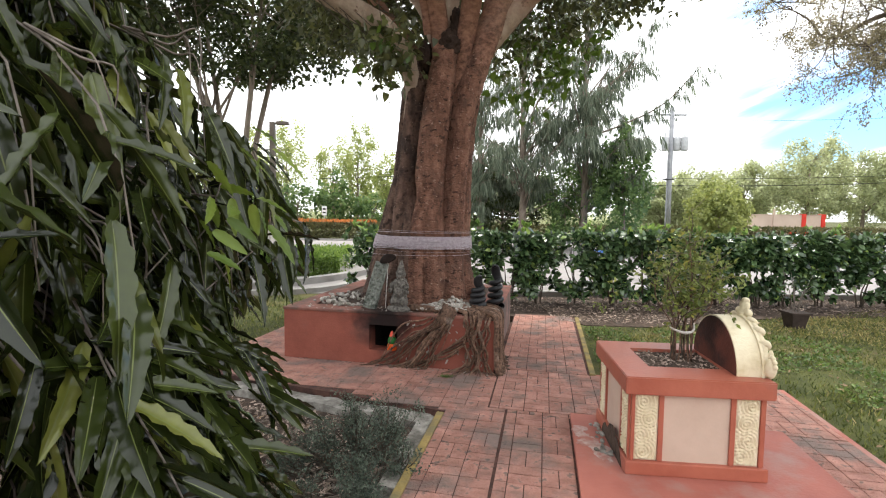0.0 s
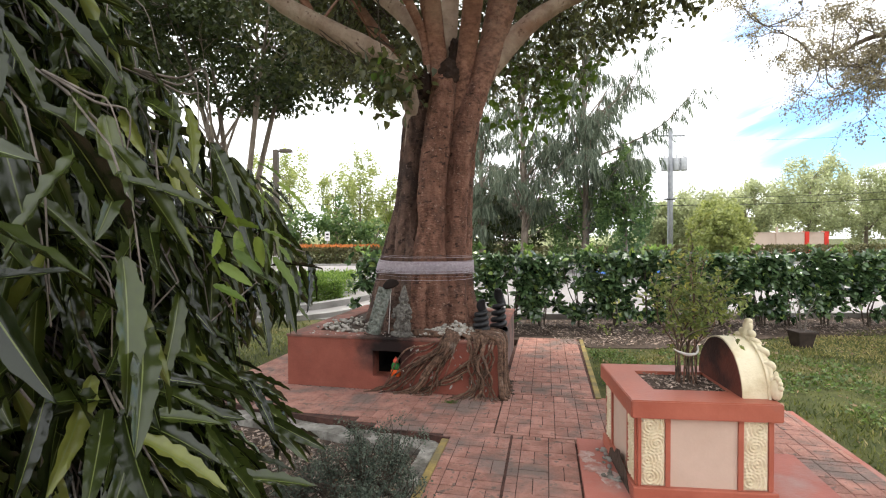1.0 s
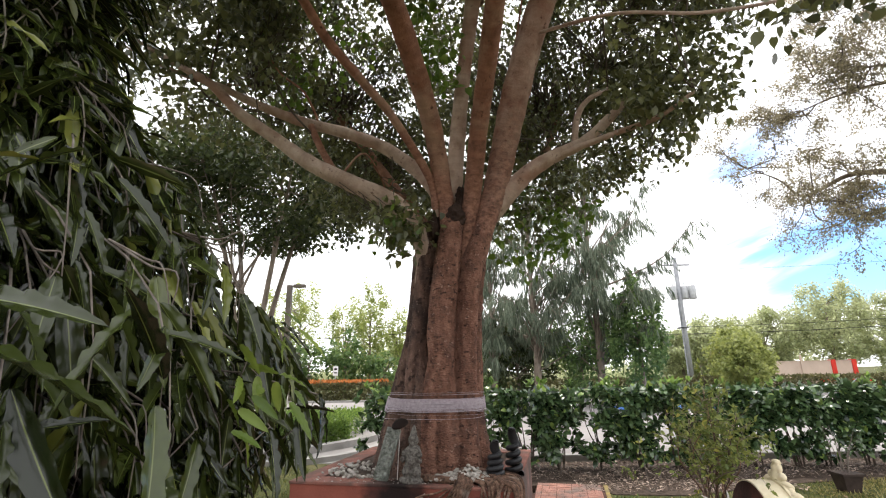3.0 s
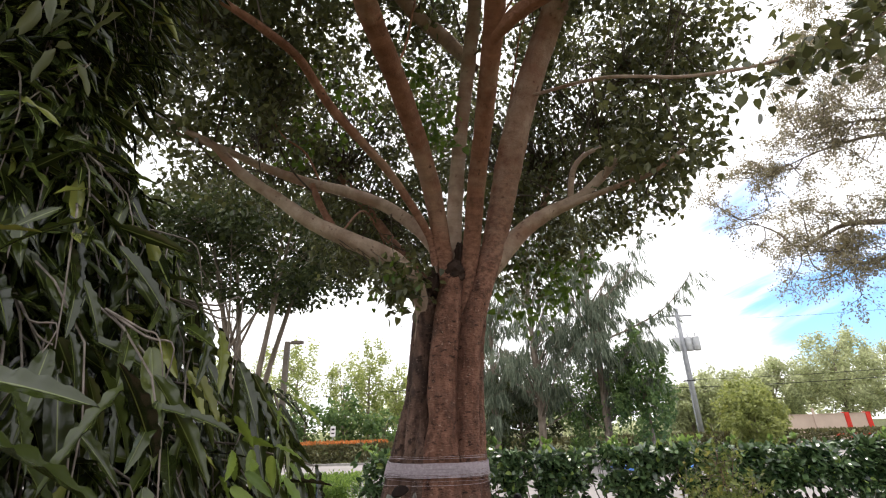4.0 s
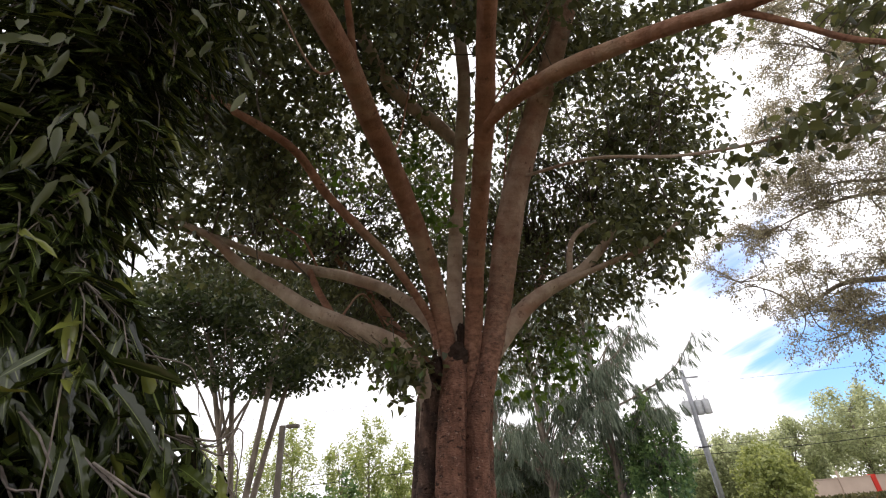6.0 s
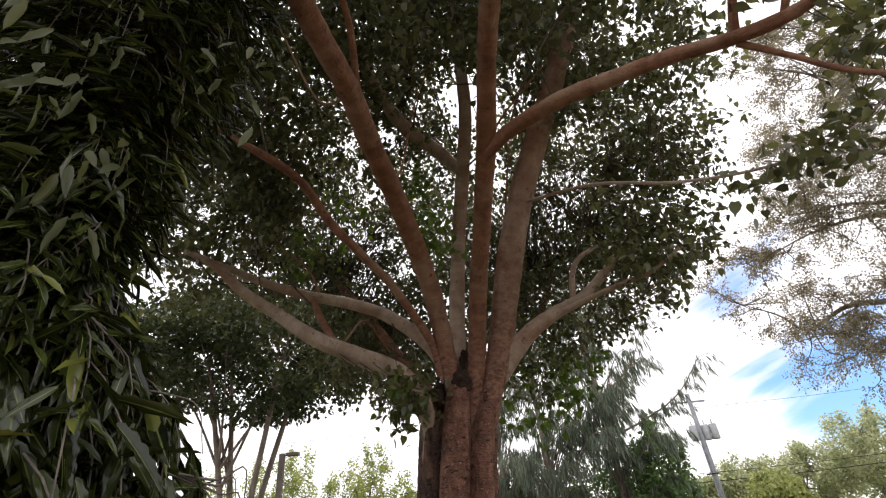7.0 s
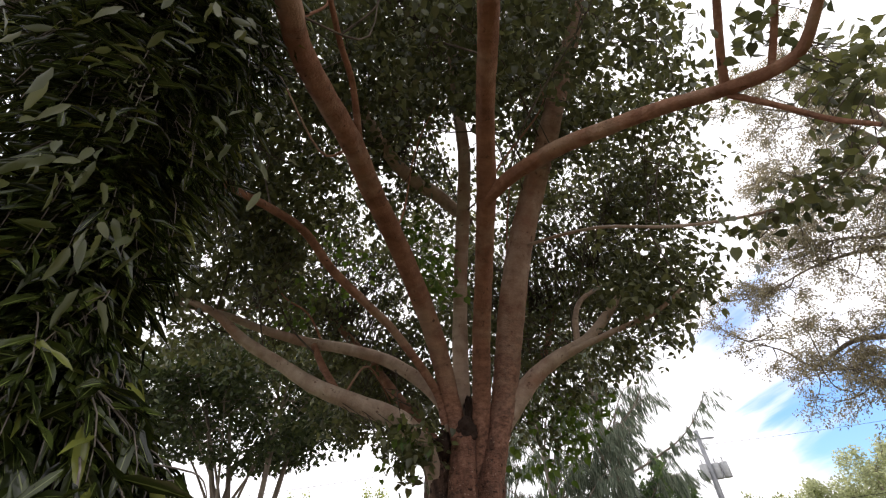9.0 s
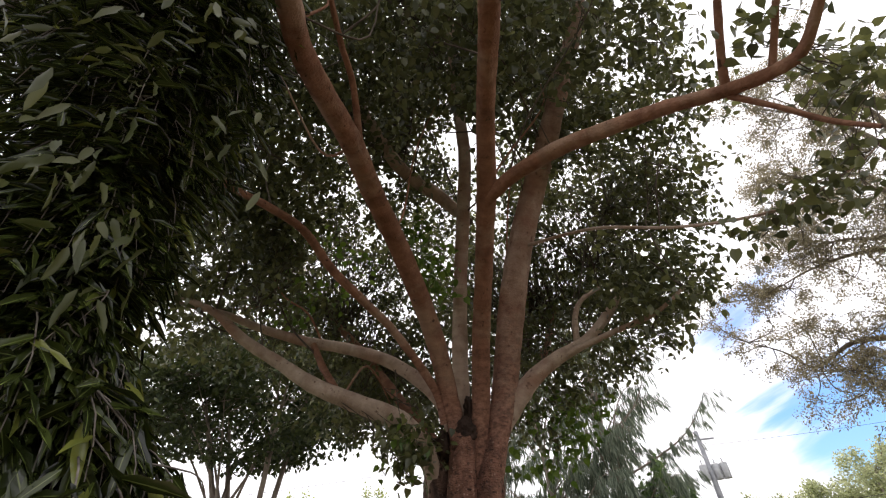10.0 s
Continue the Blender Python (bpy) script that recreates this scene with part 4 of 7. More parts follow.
BOUGHS["left_front"] = [(-0.02, 5.75, 3.1, 0.10), (-0.05, 5.66, 3.5, 0.125), (-0.09, 5.58, 3.87, 0.130), (-0.21, 5.12, 4.60, 0.140), (-0.47, 4.26, 5.24, 0.139), (-0.68, 3.36, 5.52, 0.134), (-0.77, 2.80, 5.61, 0.132), (-0.89, 2.17, 5.56, 0.121), (-0.93, 1.61, 5.42, 0.110), (-0.87, 1.22, 5.29, 0.103), (-0.8, 0.4, 5.1, 0.08)]
BOUGHS["left_shoot"] = [(-0.71, 2.83, 5.59, 0.044), (-0.68, 2.30, 5.88, 0.036), (-0.71, 1.96, 5.97, 0.032), (-0.72, 1.60, 6.04, 0.028)]
BOUGHS["centre"] = [(0.12, 5.80, 3.0, 0.09), (0.20, 5.66, 3.5, 0.115), (0.27, 5.52, 3.93, 0.128), (0.35, 5.04, 4.50, 0.124), (0.43, 4.46, 4.94, 0.119), (0.49, 3.84, 5.29, 0.119), (0.52, 3.41, 5.47, 0.120), (0.54, 2.66, 5.74, 0.104), (0.56, 2.14, 5.86, 0.106), (0.57, 1.66, 5.90, 0.106), (0.55, 0.8, 5.9, 0.08)]
BOUGHS["right_reach"] = [(0.50, 3.60, 5.36, 0.09), (0.54, 3.49, 5.38, 0.102), (0.79, 3.21, 5.41, 0.104), (1.18, 2.89, 5.38, 0.109), (1.55, 2.61, 5.27, 0.097), (1.91, 2.31, 5.11, 0.085), (2.25, 2.05, 4.94, 0.074), (2.45, 1.81, 4.80, 0.068), (2.54, 1.64, 4.77, 0.057), (2.54, 1.35, 4.87, 0.045)]
BOUGHS["right_shoot"] = [(2.26, 2.04, 4.94, 0.043), (2.22, 1.86, 5.10, 0.036), (2.16, 1.54, 5.34, 0.033)]
BOUGHS["right_shoot_b"] = [(2.44, 1.82, 4.81, 0.032), (2.43, 1.62, 4.96, 0.028), (2.41, 1.44, 5.08, 0.027)]
BOUGHS["right_shoot_c"] = [(2.28, 2.07, 4.90, 0.032), (2.49, 1.99, 4.62, 0.024), (2.65, 1.91, 4.35, 0.023), (2.77, 1.79, 4.12, 0.018)]
BOUGHS["right_main"] = [(0.22, 5.70, 2.7, 0.08), (0.32, 5.68, 3.1, 0.115), (0.43, 5.67, 3.5, 0.140), (0.58, 5.62, 4.0, 0.172), (0.70, 5.44, 4.5, 0.182), (0.82, 5.15, 4.98, 0.188), (1.01, 4.78, 5.59, 0.178), (1.28, 4.32, 6.24, 0.167), (1.56, 3.79, 6.80, 0.146), (1.80, 3.34, 7.33, 0.123), (1.99, 2.86, 7.80, 0.100), (2.1, 2.4, 8.4, 0.06)]
BOUGHS["back"] = [(0.02, 5.95, 3.3, 0.12), (0.07, 5.73, 4.45, 0.128), (0.20, 5.30, 5.50, 0.110), (0.35, 4.90, 6.38, 0.113), (0.46, 4.49, 7.09, 0.106), (0.45, 4.14, 7.66, 0.099), (0.45, 3.54, 8.44, 0.082), (0.43, 3.11, 8.90, 0.073)]
BOUGHS["right_low"] = [(0.20, 6.0, 3.2, 0.10), (0.36, 5.88, 3.5, 0.15), (0.62, 5.72, 3.80, 0.172), (0.98, 5.58, 4.14, 0.140), (1.30, 5.51, 4.34, 0.116), (1.74, 5.43, 4.52, 0.091), (2.09, 5.28, 4.82, 0.074), (2.24, 5.25, 4.99, 0.045)]
BOUGHS["right_low_b"] = [(1.41, 5.47, 4.36, 0.050), (2.02, 5.13, 4.46, 0.042), (2.42, 4.82, 4.49, 0.033), (2.73, 4.57, 4.65, 0.023)]
BOUGHS["right_low_c"] = [(1.60, 5.49, 4.47, 0.051), (1.66, 5.41, 4.85, 0.045), (1.80, 5.37, 5.07, 0.038), (2.06, 5.33, 5.20, 0.031)]
BOUGHS["left_low"] = [(-0.42, 5.76, 2.75, 0.09), (-0.37, 5.74, 3.12, 0.125), (-0.47, 5.70, 3.45, 0.155), (-0.76, 5.60, 3.80, 0.158), (-1.32, 5.42, 4.05, 0.137), (-1.79, 5.32, 4.27, 0.120), (-2.19, 5.18, 4.55, 0.096), (-2.59, 4.99, 4.82, 0.084), (-2.90, 4.79, 5.11, 0.062), (-3.26, 4.71, 5.31, 0.042), (-3.70, 4.62, 5.58, 0.026), (-4.15, 4.50, 5.80, 0.009)]
BOUGHS["left_mid"] = [(-0.05, 5.90, 3.50, 0.131), (-0.26, 5.76, 4.08, 0.131), (-0.78, 5.65, 4.55, 0.116), (-1.36, 5.55, 4.78, 0.105), (-1.95, 5.44, 4.92, 0.093), (-2.51, 5.25, 5.09, 0.074), (-2.97, 5.05, 5.26, 0.060), (-3.41, 4.97, 5.39, 0.040), (-3.90, 4.88, 5.62, 0.024), (-4.35, 4.80, 5.92, 0.008)]
BOUGHS["left_fork"] = [(-1.45, 5.37, 4.11, 0.069), (-1.67, 5.38, 4.50, 0.065), (-1.82, 5.40, 4.84, 0.060)]
BOUGHS["left_thin"] = [(-0.2, 5.6, 3.7, 0.08), (-0.28, 5.44, 4.08, 0.084), (-0.67, 4.86, 4.61, 0.081), (-0.94, 4.47, 4.81, 0.082), (-1.24, 4.03, 5.03, 0.081), (-1.43, 3.55, 5.23, 0.071), (-1.65, 3.17, 5.25, 0.067), (-1.86, 2.80, 5.20, 0.052), (-2.2, 2.3, 5.2, 0.034), (-2.55, 1.9, 5.35, 0.012)]
BOUGHS["back_left"] = [(0.43, 5.0, 6.30, 0.08), (0.06, 5.03, 6.86, 0.119), (-0.40, 4.68, 7.06, 0.117), (-0.67, 4.29, 7.27, 0.105), (-0.90, 3.77, 7.52, 0.085)]
BOUGHS["right_wand"] = [(1.0, 4.80, 5.58, 0.04), (1.07, 4.67, 5.55, 0.036), (1.70, 3.97, 5.19, 0.029), (2.22, 3.32, 4.62, 0.024), (2.57, 2.64, 4.19, 0.018), (3.05, 2.4, 4.3, 0.012), (3.4, 2.3, 4.5, 0.006)]
BOUGHS["rear_left"] = [(-0.2, 6.15, 3.4, 0.11), (-0.9, 6.8, 4.5, 0.09), (-1.6, 7.3, 5.6, 0.09), (-2.3, 7.7, 6.6, 0.05)]
BOUGHS["rear_right"] = [(0.2, 6.15, 3.4, 0.11), (0.9, 6.9, 4.3, 0.09), (1.6, 7.6, 5.3, 0.08), (2.1, 8.0, 6.4, 0.05)]
SLIM = {"left_front": 0.85, "centre": 0.88, "right_reach": 0.72, "left_low": 0.80, "left_mid": 0.72, "left_thin": 0.62, "right_low": 0.78, "right_main": 0.92, "right_wand": 0.62, "left_fork": 0.7}
FROM = {"left_shoot": "left_front", "right_shoot": "right_reach", "right_shoot_b": "right_reach", "right_shoot_c": "right_reach", "right_low_b": "right_low", "right_low_c": "right_low", "left_fork": "left_low", "right_wand": "right_main", "back_left": "back"}
limb_of, limb_points = {}, []
for k, (nm, rows) in enumerate(BOUGHS.items()):
    rows = [(x, y, z, r * SLIM.get(nm, 0.85)) for x, y, z, r in rows]
    limb_of[nm] = tube("branch" if nm in FROM else "limb", [(x + 0.27, y - 5.95, z - 0.45, r) for x, y, z, r in rows], M_PALEFOOT if nm == "right_main" else M_PALE if nm in ("right_wand", "left_low", "left_mid", "right_low", "right_low_b", "right_low_c", "back", "back_left") else M_LIMB, limb_of[FROM[nm]] if nm in FROM else fig, sides=24, per=14, wobble=0.07, seed=k)
    limb_points.append(smooth_path(rows, 5))
limb_points = np.vstack(limb_points)
limb_points = limb_points[(limb_points[:, 2] > 4.5) | (np.abs(limb_points[:, 0]) > 1.2)]
# added dark lumps between the limbs: shade and stain of the fork as shapes
for (x, y, z), (rx, ry, rz) in (((0.06, 5.575, 3.60), (0.12, 0.085, 0.15)), ((0.12, 5.64, 3.82), (0.065, 0.07, 0.20)), ((-0.24, 5.66, 3.48), (0.07, 0.06, 0.16))):
    bm = bmesh.new()
    bmesh.ops.create_icosphere(bm, subdivisions=4, radius=1.0)
    for v in bm.verts:
        k = 1 + 0.45 * noise.noise(v.co * 2.1 + Vector((z * 5, 0, 0))) + 0.30 * noise.noise(v.co * 6) + 0.12 * noise.noise(v.co * 14)
        v.co = Vector((v.co.x * rx * k + x + 0.27, v.co.y * ry * k + y - 5.95, v.co.z * rz * k + z - 0.45))
    part("fork_shade_lump", bm, M_FORKSHADE, fig, "dark lump added in the fork for its shade and dark stain", smooth=True)

# crown: clumps of leaves in a thick shell, hung on branches and twigs from the limbs
base = np.array([-0.27, 5.95, 0.45])
cand = in_ellipsoid(9600, (-0.30, 5.7, 7.0), (4.45, 4.5, 5.0), 0.45)
keep = (cand[:, 2] > 3.9 + 0.25 * np.abs(cand[:, 0])) & ((cand[:, 1] > 4.6) | (cand[:, 2] > 6.3)) & (cand[:, 1] > 1.6)
open_side = (cand[:, 1] < 6.3) & (cand[:, 2] < 5.7) & (cand[:, 0] > -3.2) & (cand[:, 0] < 2.0)
thin = (cand[:, 0] < -2.6) & (cand[:, 2] < 6.2) & (rng.uniform(0, 1, len(cand)) < 0.65)
high = (cand[:, 2] > 9.5) & (cand[:, 1] > 6.0)
lump = np.array([noise.noise(Vector(c) * 0.85) + 0.7 * noise.noise(Vector(c) * 2.1) for c in cand])
cand = cand[keep & ~open_side & ~thin & ~high & (lump > -0.16)]
low_clumps = np.vstack([
    in_ellipsoid(26, (2.75, 4.9, 4.9), (0.65, 0.8, 0.65)), in_ellipsoid(8, (1.3, 6.9, 3.9), (0.7, 0.7, 0.6)),
    in_ellipsoid(13, (-3.6, 5.6, 5.5), (1.0, 0.8, 0.7)), in_ellipsoid(15, (-0.62, 5.42, 3.40), (0.28, 0.18, 0.38)),
    in_ellipsoid(12, (-1.6, 6.9, 5.5), (1.2, 0.6, 0.6)), in_ellipsoid(16, (0.3, 6.6, 5.6), (0.7, 0.5, 0.6)), in_ellipsoid(34, (-2.3, 5.0, 6.0), (0.7, 0.6, 0.7)), in_ellipsoid(110, (-1.6, 4.6, 7.4), (1.5, 1.0, 1.4)), in_ellipsoid(40, (-0.1, 6.4, 8.6), (0.8, 0.6, 1.0)), in_ellipsoid(70, (-3.1, 4.6, 6.5), (0.9, 0.8, 1.2)), in_ellipsoid(60, (-0.55, 5.6, 9.0), (0.7, 0.6, 0.9))])
ends_left = np.random.default_rng(61).normal((-3.45, 4.75, 5.40), (0.42, 0.25, 0.24), (20, 3))
clumps = np.vstack([cand, low_clumps, ends_left])
# side branches within the crown
extra_points = []
for k in range(64):
    p = limb_points[rng.integers(0, len(limb_points))]
    near = cand[np.abs(np.linalg.norm(cand - p[:3], axis=1) - rng.uniform(0.9, 2.4)) < 0.25]
    near = near[near[:, 2] > p[2] + 0.1] if len(near) else near
    if len(near) == 0:
        continue
    c = near[rng.integers(0, len(near))]
    r = min(0.5 * p[3], rng.uniform(0.008, 0.018))
    span = np.linalg.norm(c - p[:3])
    m1, m2 = p[:3] + (c - p[:3]) * 0.35 + rng.normal(0, 0.09 * span, 3), p[:3] + (c - p[:3]) * 0.7 + rng.normal(0, 0.09 * span, 3)
    S = smooth_path([(*p[:3], r), (*m1, r * 0.85), (*m2, r * 0.6), (*c, r * 0.3)], 5)
    attach("branch", fast_mesh("branch", *tube_data(S[:, :3] - base, S[:, 3], 7), M_LIMB if r > 0.015 else M_DARKBARK, True), fig)
    extra_points.append(S[2:])
hold = np.vstack([limb_points] + extra_points)
# near sprays at the end of the long reaching limb
sprays = np.vstack([in_ellipsoid(6, (2.45, 2.6, 4.02), (0.15, 0.2, 0.10)), in_ellipsoid(8, (2.75, 2.5, 4.15), (0.2, 0.25, 0.16)), in_ellipsoid(8, (3.05, 2.45, 4.35), (0.22, 0.25, 0.22)), in_ellipsoid(7, (3.35, 2.4, 4.55), (0.2, 0.25, 0.25)),
                    in_ellipsoid(10, (2.85, 1.75, 4.6), (0.2, 0.2, 0.2)), in_ellipsoid(14, (3.2, 2.1, 5.0), (0.22, 0.25, 0.3)), in_ellipsoid(7, (2.45, 1.6, 5.1), (0.2, 0.2, 0.12))])
C, D = clump_leaves(clumps, (0.28, 0.28, 0.26), 23, 0.65)
C2, D2 = clump_leaves(sprays, (0.28, 0.28, 0.22), 10, 0.4)
C, D = np.vstack([C, C2]), np.vstack([D, D2])
n = len(C)
L = rng.uniform(0.058, 0.112, n)
close = np.linalg.norm(C - np.array([0, 0, 1.6]), axis=1) < 5.4
Wd = L * rng.uniform(0.70, 0.86, n)
for lot, form in ((close, HEART), (~close, HEART_FAR)):
    V, F = leaves(C[lot] - base, D[lot], L[lot], Wd[lot], form)
    attach("crown", fast_mesh("crown", V, F, M_FIG, True), fig, "dark green heart-shaped leaves")["kind"] = "stuff"
C, D = clump_leaves(np.vstack([in_ellipsoid(18, (-0.2, 5.0, 5.6), (0.45, 0.4, 0.8)), in_ellipsoid(30, (1.35, 6.9, 3.75), (0.9, 0.6, 0.65)), in_ellipsoid(3, (-0.68, 5.45, 3.3), (0.2, 0.2, 0.4)), in_ellipsoid(22, (-2.0, 5.6, 6.2), (0.9, 0.6, 0.9))]), (0.25, 0.25, 0.3), 12, 0.7)
L = rng.uniform(0.07, 0.13, len(C))
V, F = leaves(C - base, D, L, L * 0.8, HEART)
attach("young_leaves", fast_mesh("young_leaves", V, F, M_FIGBRIGHT, True), fig, "bright green young leaves")["kind"] = "stuff"
twigs = []
for c in np.vstack([clumps[::2], sprays]):
    d = np.linalg.norm(hold[:, :3] - c, axis=1)
    k = np.argsort(d)[rng.integers(0, 8)]
    a = hold[k, :3]
    mid = (a + c) / 2 + rng.normal(0, 0.04, 3) * min(1, d[k])
    r = min(0.011, 0.004 + 0.003 * d[k])
    S = smooth_path([(*a, r), (*mid, r * 0.75), (*c, 0.003)], 3)
    twigs.append(tube_data(S[:, :3] - base, S[:, 3], 3))
V, F = join(twigs)
attach("branchwork", fast_mesh("branchwork", V, F, M_DARKBARK, True), fig, "thin dark twigs")["kind"] = "stuff"

# roots draped over the plinth's front corner
g = np.random.default_rng(3)


def root(rows, k):
    tube("root", [(x + 0.27, y - 5.95, z - 0.45, r) for x, y, z, r in rows], M_ROOT, fig, sides=7, per=7, wobble=0.22, seed=k)


def sway(f, ph):
    return 0.030 * math.sin(7.5 * f + 0.6) + 0.022 * math.sin(11 * f + ph)


for k in range(13):       # the main bundles: hang over the edge, then sweep aside to the ground
    u = k / 12
    over, land = ((-1.08, -1.68), (-1.03, -1.40), (-0.95, -1.22))[k % 3]
    a0 = over + g.normal(0, 0.022)
    a1 = land + g.normal(0, 0.045)
    r = g.uniform(0.008, 0.013) * (1.75 if k % 3 == 1 else 1)
    o, bend, ph = g.uniform(0.0, 0.055), g.uniform(1.0, 1.8), g.uniform(0, 6.28)
    rows = [(*onp(-1.12 + 0.16 * u, 5.48, 0.63), r * 1.8), (*onp(-1.13 + 0.18 * u + g.uniform(-0.05, 0.05), 5.15, 0.61 + g.uniform(0, 0.05)), r * 1.6), (*onp(a0 + 0.02, 4.90, 0.602 + o * 0.6), r * 1.35)]
    for f, z in ((0.10, 0.53), (0.24, 0.45), (0.40, 0.36), (0.56, 0.27), (0.72, 0.18), (0.87, 0.09), (1.0, 0.03)):
        rows.append((*onp(a0 + (a1 - a0) * f ** bend + sway(f, ph) * (1 - 0.4 * f), 4.835 - o - 0.02 * f, z + 0.014 * math.sin(9 * f + ph)), r * (1.15 - 0.45 * f)))
    rows.append((*onp(a1 - g.uniform(0.02, 0.16), 4.78 - o, 0.010), r * 0.4))
    root(rows, k)
    if k % 2:             # a thinner fork that leaves it half way and crosses its neighbours
        m, e, w = rows[4], rows[9], g.uniform(-0.10, 0.16)
        root([(*m[:3], r * 0.75)] + [(m[0] + (e[0] - m[0]) * f + w * f, m[1] + (e[1] - m[1]) * f - 0.015, m[2] + (e[2] - m[2]) * f - 0.03 * math.sin(3.1 * f), r * (0.65 - 0.3 * f)) for f in (0.25, 0.5, 0.75, 0.97)], 40 + k)
for k in range(6):        # leaving high and running aside before they fall
    a0, z1 = -1.08 + 0.02 * k, 0.47 - 0.045 * k
    r, ph = g.uniform(0.006, 0.010), g.uniform(0, 6.28)
    rows = [(*onp(a0 + 0.05, 5.05, 0.60), r * 1.4), (*onp(a0, 4.88, 0.59), r * 1.3)]
    for f, z in ((0.2, z1 + 0.05), (0.45, z1), (0.65, z1 * 0.72), (0.85, z1 * 0.38), (1.0, 0.03)):
        rows.append((*onp(a0 - (0.66 - 0.05 * k) * f ** 0.8 + 0.5 * sway(f, ph), 4.83, z), r * (1.1 - 0.4 * f)))
    root(rows, 100 + k)
for k in range(11):       # falling by the corner, braided and flared at the foot
    u = k / 10
    a0 = -0.80 + 0.31 * u
    r = g.uniform(0.008, 0.016)
    o, ph = g.uniform(0.0, 0.05), g.uniform(0, 6.28)
    rows = [(*onp(-1.0, 5.5, 0.63), r * 1.6), (*onp(a0 - 0.22, 5.14, 0.62 + g.uniform(0, 0.04)), r * 1.5), (*onp(a0 - 0.05, 4.93, 0.615), r * 1.4), (*onp(a0, 4.86, 0.590 + o * 0.5), r * 1.3)]
    for f, z in ((0.12, 0.51), (0.3, 0.41), (0.5, 0.30), (0.7, 0.19), (0.87, 0.09)):
        rows.append((*onp(-0.655 + (a0 + 0.645) * (0.95 - 0.35 * math.sin(3.0 * f)) + 0.035 * math.sin(9 * f + ph), 4.83 - o, z), r * (1.1 - 0.15 * f)))
    rows += [(*onp(-0.68 + (a0 + 0.64) * 1.25, 4.80 - o, 0.03), r * 0.8), (*onp(-0.70 + (a0 + 0.64) * 1.9, 4.72 - o, 0.008), r * 0.4)]
    root(rows, 120 + k)
for k in range(5):        # thin ones slanting low across the bare wall
    a0, z0 = -0.74 - 0.05 * k, 0.40 - 0.06 * k
    r = g.uniform(0.007, 0.012)
    root([(*onp(a0 + 0.1, 4.80, z0 + 0.06), r * 1.2), (*onp(a0 - 0.06, 4.825, z0 - 0.04), r), (*onp(a0 - 0.20, 4.825, z0 * 0.62), r), (*onp(a0 - 0.36, 4.825, z0 * 0.30), r), (*onp(a0 - 0.52, 4.815, 0.02), r * 0.6)], 150 + k)
for k in range(10):       # over the side
    b0 = 4.82 + 0.42 * k / 9 + g.uniform(-0.03, 0.03)
    r = g.uniform(0.012, 0.026)
    o = g.uniform(0, 0.03)
    root([(*onp(-0.95, 5.45, 0.64), r), (*onp(-0.62, b0 + 0.1, 0.63), r), (*onp(-0.465 + o, b0, 0.58), r), (*onp(-0.45 + o, b0 + g.uniform(-0.08, 0.08), 0.3), r), (*onp(-0.43 + o, b0 - g.uniform(-0.05, 0.10), 0.06), r), (*onp(-0.38 + o, b0 - 0.05, 0.01), r * 0.6)], 60 + k)
root([(*onp(-1.55, 5.02, 0.605), 0.028), (*onp(-1.42, 5.0, 0.615), 0.042), (*onp(-1.28, 4.98, 0.615), 0.044), (*onp(-1.14, 4.97, 0.61), 0.036), (*onp(-1.02, 5.0, 0.60), 0.02)], 90)
for k in range(5):
    a0 = -1.9 + 0.2 * k
    root([(*onp(a0 + 0.2, 5.5, 0.60), 0.034), (*onp(a0 + 0.1, 5.3, 0.60), 0.028), (*onp(a0 + 0.35, 5.12, 0.59), 0.02), (*onp(a0 + 0.6, 5.05, 0.585), 0.012)], 80 + k)
# flaked plaster where the roots have lifted the paint
for k in range(44):
    s = g.uniform(0.008, 0.026)
    ring = [(s * g.uniform(0.25, 0.7) * math.cos(t), s * g.uniform(0.7, 1.6) * math.sin(t)) for t in np.linspace(0, 2 * math.pi, 8)[:-1]]
    a, z = g.uniform(-1.55, -0.60), g.uniform(0.06, 0.50)
    part("flaked_patch", prism(ring, 0.0, 0.003), M_PEBBLE, plinth, "bare white plaster" if k == 0 else "", at=pose(a + 2.87, -0.0005, z, 90, g.uniform(-40, 40), 0))

# thread wound round the trunk
wrap = thing("thread_wrap", "band of pale lilac thread wound many times round the trunk", "thread", (-0.27, 5.95, 1.31))
turn_by = np.linspace(0, 2 * np.pi, 73)


def taut(z):
    """The trunk's girth at a height, pulled straight across its grooves."""
    th = np.linspace(0, 2 * np.pi, 240, endpoint=False)
    cx, cy, rr, _ = trunk_section(z, th)
    P = sorted(zip(cx + (rr + 0.012) * np.cos(th), cy + (rr + 0.012) * np.sin(th)))
    hull = []
    for run in (P, P[::-1]):
        h = []
        for p in run:
            while len(h) > 1 and (h[-1][0] - h[-2][0]) * (p[1] - h[-2][1]) - (h[-1][1] - h[-2][1]) * (p[0] - h[-2][0]) <= 0:
                h.pop()
            h.append(p)
        hull += h[:-1]
    H = np.array(hull + hull[:1])
    a = np.unwrap(np.arctan2(H[:, 1] - cy, H[:, 0] - cx))
    t = a[0] + turn_by
    run = np.concatenate([[0], np.cumsum(np.hypot(*np.diff(H, axis=0).T))])
    u = np.linspace(0, run[-1], len(t))
    return np.stack([np.interp(u, run, H[:, 0]), np.interp(u, run, H[:, 1])], 1)


GIRTH = {k: taut(1.31 + 0.02 * k) for k in range(-8, 9)}
pieces = []
